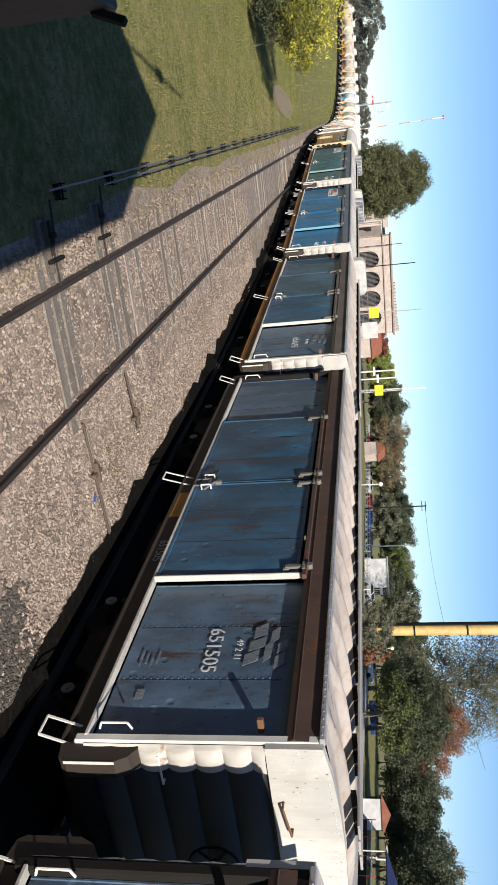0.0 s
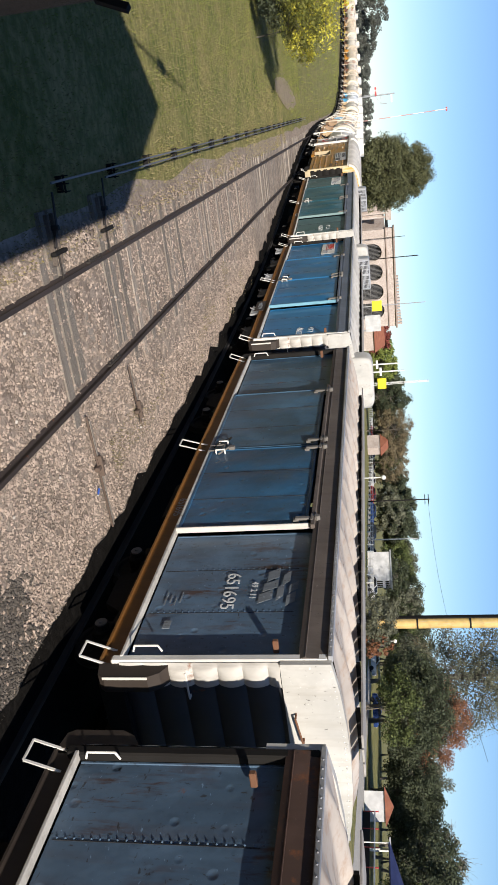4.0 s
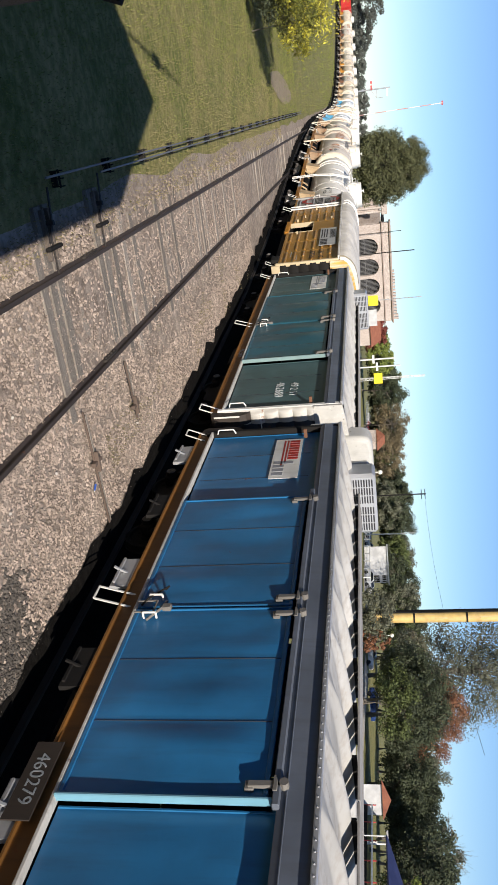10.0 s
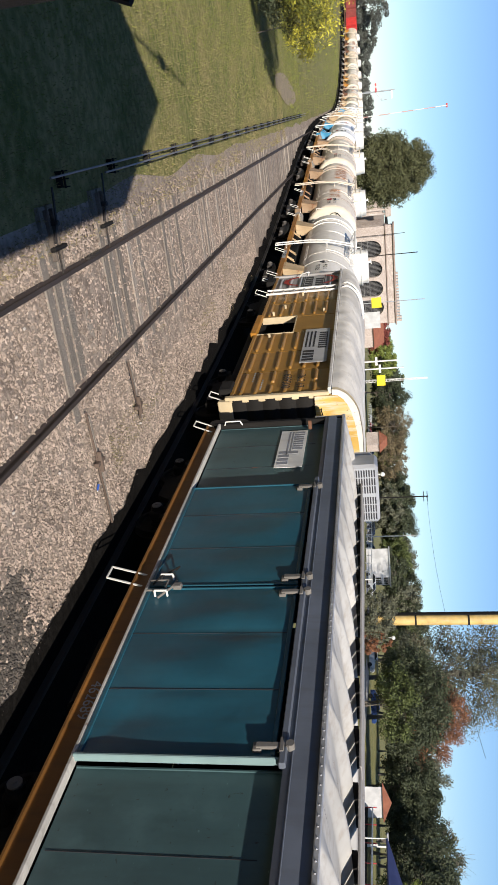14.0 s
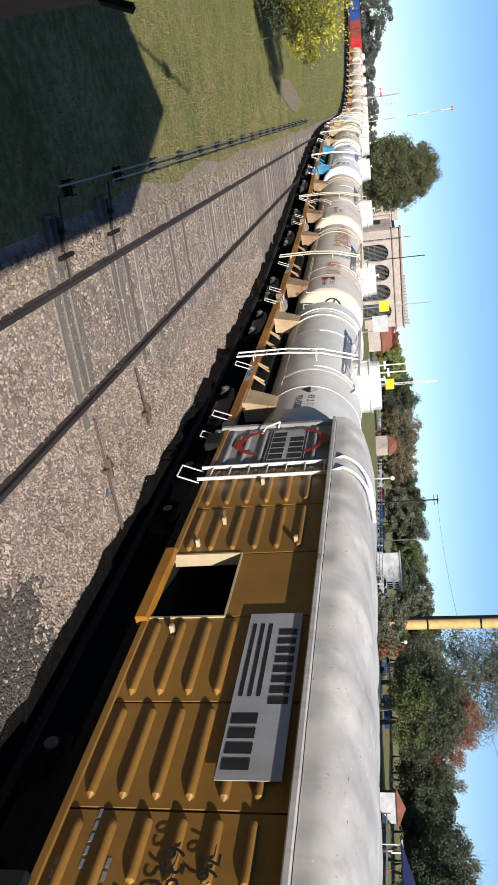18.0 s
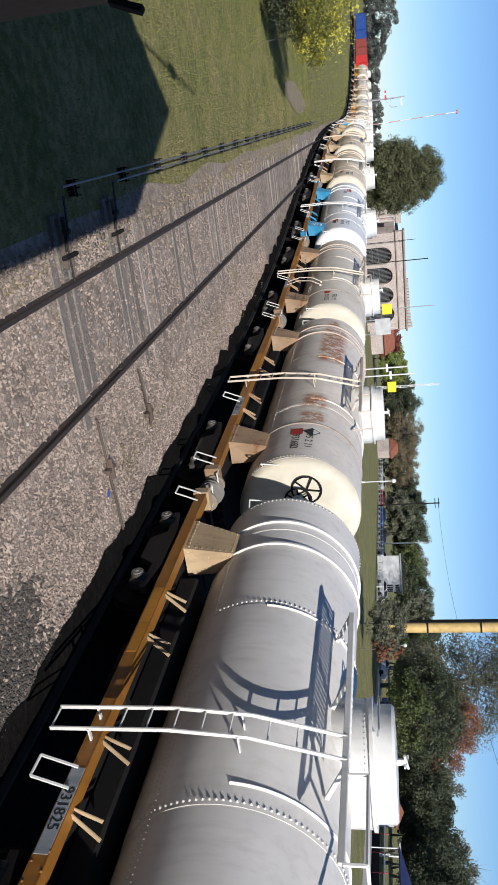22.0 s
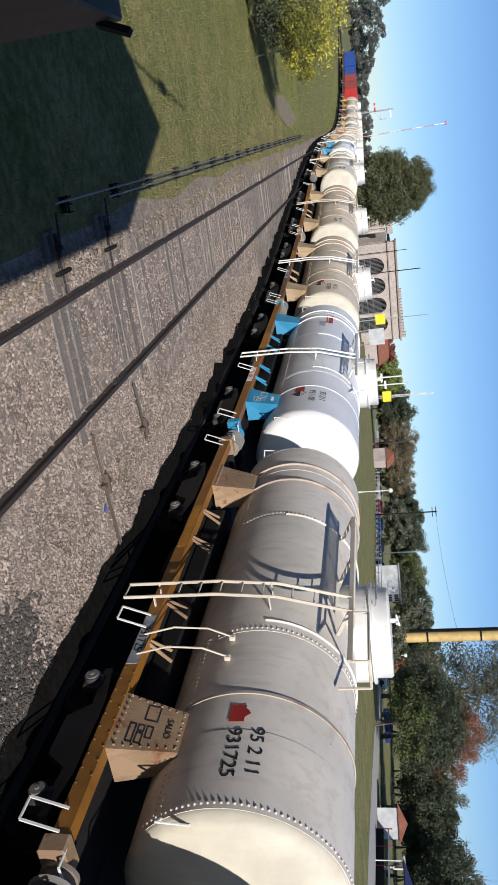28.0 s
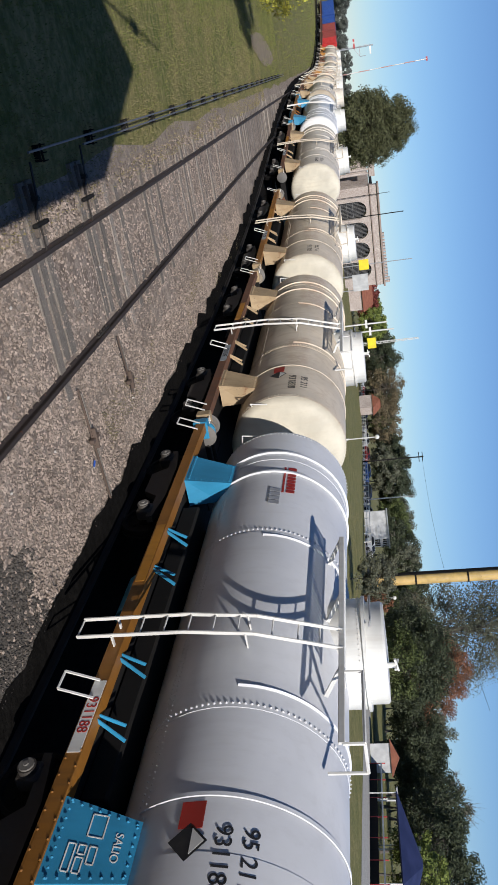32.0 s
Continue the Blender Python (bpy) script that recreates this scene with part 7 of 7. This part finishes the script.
for k in range(5):
    part("column", Mesh().cyl((-1.6 + 0.75 * k, 0, 0), (-1.6 + 0.75 * k, 0, 6.6), 0.2, 10), PLASTER, wing)
part("entablature", Mesh().box(-2.1, 1.9, -0.4, 8, 6.6, 7.6, 0.06), PLASTER, wing)
WB = paint("white_board", (0.55, 0.55, 0.54), (0.4, 0.38, 0.36), 0.0, 0.6, 0.1)
bb = thing("notice_board", "plain white board on steel posts", "board", at=pose(30.4, 111.6, 0.9, 0, 0, 15))
part("panel", Mesh().box(-1.4, 1.4, -0.05, 0.05, 2.0, 4.3, 0.01), WB, bb)
for x in (-1.2, 1.2):
    part("post", Mesh().box(x - 0.06, x + 0.06, -0.04, 0.04, -0.1, 2.0), GALV, bb)
hs = thing("small_house", "small red-roofed house behind trees", "house", at=pose(49.0, 168.0, 0.95, 0, 0, 10))
part("wall", Mesh().box(-3.4, 3.4, 0, 6, 0, 3.0), PLASTER, hs)
part("roof", Mesh().prism([(-0.5, 3.0), (3, 5.4), (6.5, 3.0)], "x", -3.8, 3.8), TILE, hs)
hs = thing("small_house", "small red-roofed house behind trees", "house", at=pose(76.0, 164.0, 0.95, 0, 0, 25))
part("wall", Mesh().box(-1.3, 1.3, 0, 4, 0, 3.0), PLASTER, hs)
part("roof", Mesh().prism([(-0.4, 3.0), (2, 4.9), (4.4, 3.0)], "x", -1.5, 1.5), TILE, hs)
wh = thing("white_house", "white house with balcony rails", "house", at=pose(74.5, 107.0, 0.95, 0, 0, 38))
part("wall", Mesh().box(-2.2, 2.2, 0, 5, 0, 3.7), WB, wh)
part("roof", Mesh().box(-2.4, 2.4, -0.3, 5.3, 3.7, 3.9), GALV, wh)
for k in range(4):
    part("window", Mesh().box(-2.0 + 1.05 * k, -1.3 + 1.05 * k, -0.03, 0.02, 1.0, 2.3), GLASS, wh)
    part("window", Mesh().box(-2.0 + 1.05 * k, -1.3 + 1.05 * k, -0.03, 0.02, 2.75, 3.4), GLASS, wh)

# ---- play corner beside the road ----
NAVY = paint("navy_canvas", (0.02, 0.03, 0.10), (0.03, 0.04, 0.1), 0.0, 0.7, 0.2)
REDP = paint("red_post_paint", (0.45, 0.04, 0.04), (0.2, 0.05, 0.04), 0.0, 0.5, 0.2)
tn = thing("canvas_tent", "navy canvas pavilion with a peaked top", "tent", at=Matrix.Translation((58.5, 39.0, 0.94)))
part("roof", Mesh().add([(-3.5, -4, 2.3), (3.5, -4, 2.3), (3.5, 4, 2.3), (-3.5, 4, 2.3), (-0.3, -0.5, 3.9), (0.3, 0.5, 3.9), (-3.4, -3.9, 2.2), (3.4, -3.9, 2.2), (3.4, 3.9, 2.2), (-3.4, 3.9, 2.2)],
     [(0, 1, 4), (1, 2, 5, 4), (2, 3, 5), (3, 0, 4, 5), (6, 9, 8, 7), (0, 6, 7, 1), (1, 7, 8, 2), (2, 8, 9, 3), (3, 9, 6, 0)]), NAVY, tn)
for sx in (-3.4, 3.4):
    for sy in (-3.9, 3.9):
        part("leg", Mesh().cyl((sx, sy, 0), (sx, sy, 2.25), 0.05, 8), WHITE, tn)
pf = thing("court_fence", "red posts with a white top rail", "fence")
for k in range(7):
    x, y = 57.2 - 1.0 * k * 0.75, 47.6 - 2.35 * k
    part("post", Mesh().cyl((x, y, 0.9), (x, y, 2.35), 0.05, 8), REDP, pf)
    if k:
        part("rail", Mesh().bar((qx_, qy_, 2.0), (x, y, 2.0), 0.12, 0.12), WHITE, pf)
        part("mesh_panel", Mesh().bar((qx_, qy_, 1.25), (x, y, 1.25), 0.02, 0.7), STEEL_DARK, pf)
    qx_, qy_ = x, y
hs = thing("kiosk", "small white kiosk with red roof", "kiosk", at=pose(62.0, 50.5, 0.94, 0, 0, 40))
part("wall", Mesh().box(-1.6, 1.6, 0, 2.6, 0, 1.9), WB, hs)
part("roof", Mesh().prism([(-0.4, 1.9), (1.3, 2.7), (3.0, 1.9)], "x", -1.8, 1.8), TILE, hs)
part("window", Mesh().box(-1.5, -0.2, -0.03, 0.02, 0.9, 1.9), GLASS, hs)
part("door", Mesh().box(0.6, 1.5, -0.03, 0.02, 0, 2.0), STEEL_DARK, hs)
hw_ = thing("play_house", "white open play frame with canopy", "play frame", at=pose(60.0, 46.0, 0.94, 0, 0, 40))
part("canopy", Mesh().box(-1.8, 1.8, -1, 1, 2.2, 2.3), WB, hw_)
for sx in (-1.7, 0, 1.7):
    part("leg", Mesh().box(sx - 0.06, sx + 0.06, -0.06, 0.06, 0, 2.2), WHITE, hw_)

# ---- masts and signals ----
POLE = paint("peeling_yellow_pole", (0.62, 0.42, 0.14), (0.5, 0.45, 0.4), 0.15, 0.6, 0.5)
tp = thing("mast", "tall peeling yellow steel mast with dark bands", "mast", at=Matrix.Translation((61.9, 80.1, 0.9)))
part("shaft", Mesh().cyl((0, 0, -0.3), (0, 0, 30), 0.66, 24), POLE, tp)
part("dark_strip", Mesh().bar((-0.62, 0.35, 0), (-0.62, 0.35, 30), 0.35, 0.5, (0, 1, 0)), STEEL_DARK, tp)
for z in (6.6, 13.2, 19.8):
    part("band", Mesh().cyl((0, 0, z), (0, 0, z + 0.22), 0.71, 24), STEEL_DARK, tp)
lt = thing("lattice_tower", "slender white lattice mast", "mast", at=Matrix.Translation((37.2, 103.4, 0.9)))
for k in range(3):
    a = 2.094 * k
    part("leg", Mesh().cyl((0.25 * math.cos(a), 0.25 * math.sin(a), 0), (0.12 * math.cos(a), 0.12 * math.sin(a), 10.6), 0.03, 6), WHITE, lt)
lc = Mesh()
for i in range(21):
    for k in range(3):
        r0, r1 = 0.25 - 0.13 * i / 21, 0.25 - 0.13 * (i + 1) / 21
        a, b2 = 2.094 * (k + i % 2), 2.094 * (k + 1 + i % 2)
        lc.bar((r0 * math.cos(a), r0 * math.sin(a), 0.5 * i), (r1 * math.cos(b2), r1 * math.sin(b2), 0.5 * i + 0.5), 0.025, 0.025)
part("lacing", lc, WHITE, lt)
YS = paint("yellow_sign_paint", (0.80, 0.62, 0.0), (0.6, 0.4, 0.05), 0.0, 0.5, 0.1)
part("sign", Mesh().box(-0.75, 0.75, -0.28, -0.24, 3.35, 4.55, 0.01), YS, lt, "bright yellow square sign", at=pose(0, 0, 0, 0, 0, -20))
sp = thing("sign_post", "yellow square sign on a thin post", "sign", at=pose(18.3, 73.5, 0.02, 0, 0, -14))
part("post", Mesh().cyl((0, 0, -0.1), (0, 0, 9.3), 0.04, 6), GALV, sp)
part("sign", Mesh().box(-0.5, 0.5, -0.07, -0.04, 4.15, 5.1, 0.01), YS, sp)
for x, y, h in ((15.7, 84.0, 9.4), (22.5, 140.0, 10.5)):
    wp = thing("wire_post", "thin dark wire post", "post", at=Matrix.Translation((x, y, 0)))
    part("shaft", Mesh().cyl((0, 0, -0.1), (0, 0, h), 0.05, 6), STEEL_DARK, wp)
for x, y, h in ((34.4, 100.5, 7.2), (33.2, 100.2, 6.4)):
    wp = thing("white_post", "thick white gantry post", "post", at=Matrix.Translation((x, y, 0.8)))
    part("shaft", Mesh().cyl((0, 0, -0.1), (0, 0, h), 0.10, 10), WHITE, wp)
    part("arm", Mesh().bar((-0.6, 0, h * 0.55), (0.6, 0, h * 0.55), 0.1, 0.3), WHITE, wp)
up = thing("utility_pole", "utility pole with cross-arms above the trees", "utility pole", at=Matrix.Translation((73.5, 134.5, 0.9)))
part("shaft", Mesh().cyl((0, 0, 0), (0, 0, 12.2), 0.13, 8), STEEL_DARK, up)
for z in (11.3, 12.0):
    part("cross_arm", Mesh().bar((-0.9, 0.4, z), (0.9, -0.4, z), 0.14, 0.14), STEEL_DARK, up)
wr = thing("power_line", "thin power line over the park", "cable")
wm = Mesh()
pp = None
for k in range(25):
    v = k / 24
    q_ = (73.5 + (75 - 73.5) * v, 134.5 + (70 - 134.5) * v, 12.8 + 2.2 * v - 1.2 * math.sin(math.pi * v))
    if pp:
        wm.cyl(pp, q_, 0.025, 4, None, False)
    pp = q_
part("wire", wm, STEEL_DARK, wr)
# semaphore with two arms
SX, SY = -1.3, 172.0
sg = thing("semaphore", "bracket semaphore with a red and a white arm", "signal", at=Matrix.Translation((SX, SY, -0.15)))
part("post", Mesh().cyl((0, 0, 0), (0, 0, 11.0), 0.13, 8), GALV, sg)
part("bracket", Mesh().bar((0, 0, 8.2), (1.7, 0, 8.2), 0.15, 0.12).bar((0, 0, 7.0), (1.7, 0, 8.2), 0.08, 0.08).cyl((1.7, 0, 8.2), (1.7, 0, 9.4), 0.06, 8), GALV, sg)
part("ladder", Mesh().bar((-0.25, 0.2, 0), (-0.25, 0.2, 10.4), 0.05, 0.05, (0, 1, 0)).bar((0.1, 0.3, 0), (0.1, 0.3, 10.4), 0.05, 0.05, (0, 1, 0)), GALV, sg)
am = part("red_arm", Mesh().box(-1.6, 0.1, -0.18, -0.12, 7.0, 7.35), REDP, sg, "red arm with white stripe")
part("stripe", Mesh().box(-1.1, -0.8, -0.19, -0.115, 7.0, 7.35), WHITE, am)
part("white_arm", Mesh().box(0.1, 1.6, -0.18, -0.12, 10.2, 10.5), WHITE, sg)
# banded mast
PINKP = paint("faded_red_band", (0.55, 0.30, 0.27), (0.4, 0.3, 0.28), 0.0, 0.6, 0.2)
bo = thing("striped_mast", "thin red and white banded mast", "mast", at=pose(3.15, 150.0, -0.1, 0, 0, 0))
part("stand", Mesh().box(-0.3, 0.3, -0.3, 0.3, 0, 1.3, 0.03), WHITE, bo)
for k in range(9):
    z0, z1 = 1.2 + 2.0 * k, 1.2 + 2.0 * (k + 1)
    part("boom_section", Mesh().cyl((-0.02 * z0 - 0.2, 0, z0), (-0.02 * z1 - 0.2, 0, z1), 0.075, 8), (WHITE, PINKP)[k % 2], bo)
part("tip_mark", Mesh().box(-0.95, -0.25, -0.05, 0.05, 19.0, 19.3, 0.02), REDP, bo)


# ---- all that moves ----
def motions():
    times = [0.5 * k for k in range(65)]
    for ob, q in MOVERS:
        walk(ob, [(t, pose(*on_line(q - run(t))[:2], 0.0, 0, 0, on_line(q - run(t))[2])) for t in times])
    fine = [0.2 * k for k in range(161)]
    for ob, y, r in WHEELS[:56]:
        walk(ob, [(t, pose(0, y, r + 0.02, math.degrees(run(t) / r) % 360.0, 0, 0)) for t in fine])


motions()
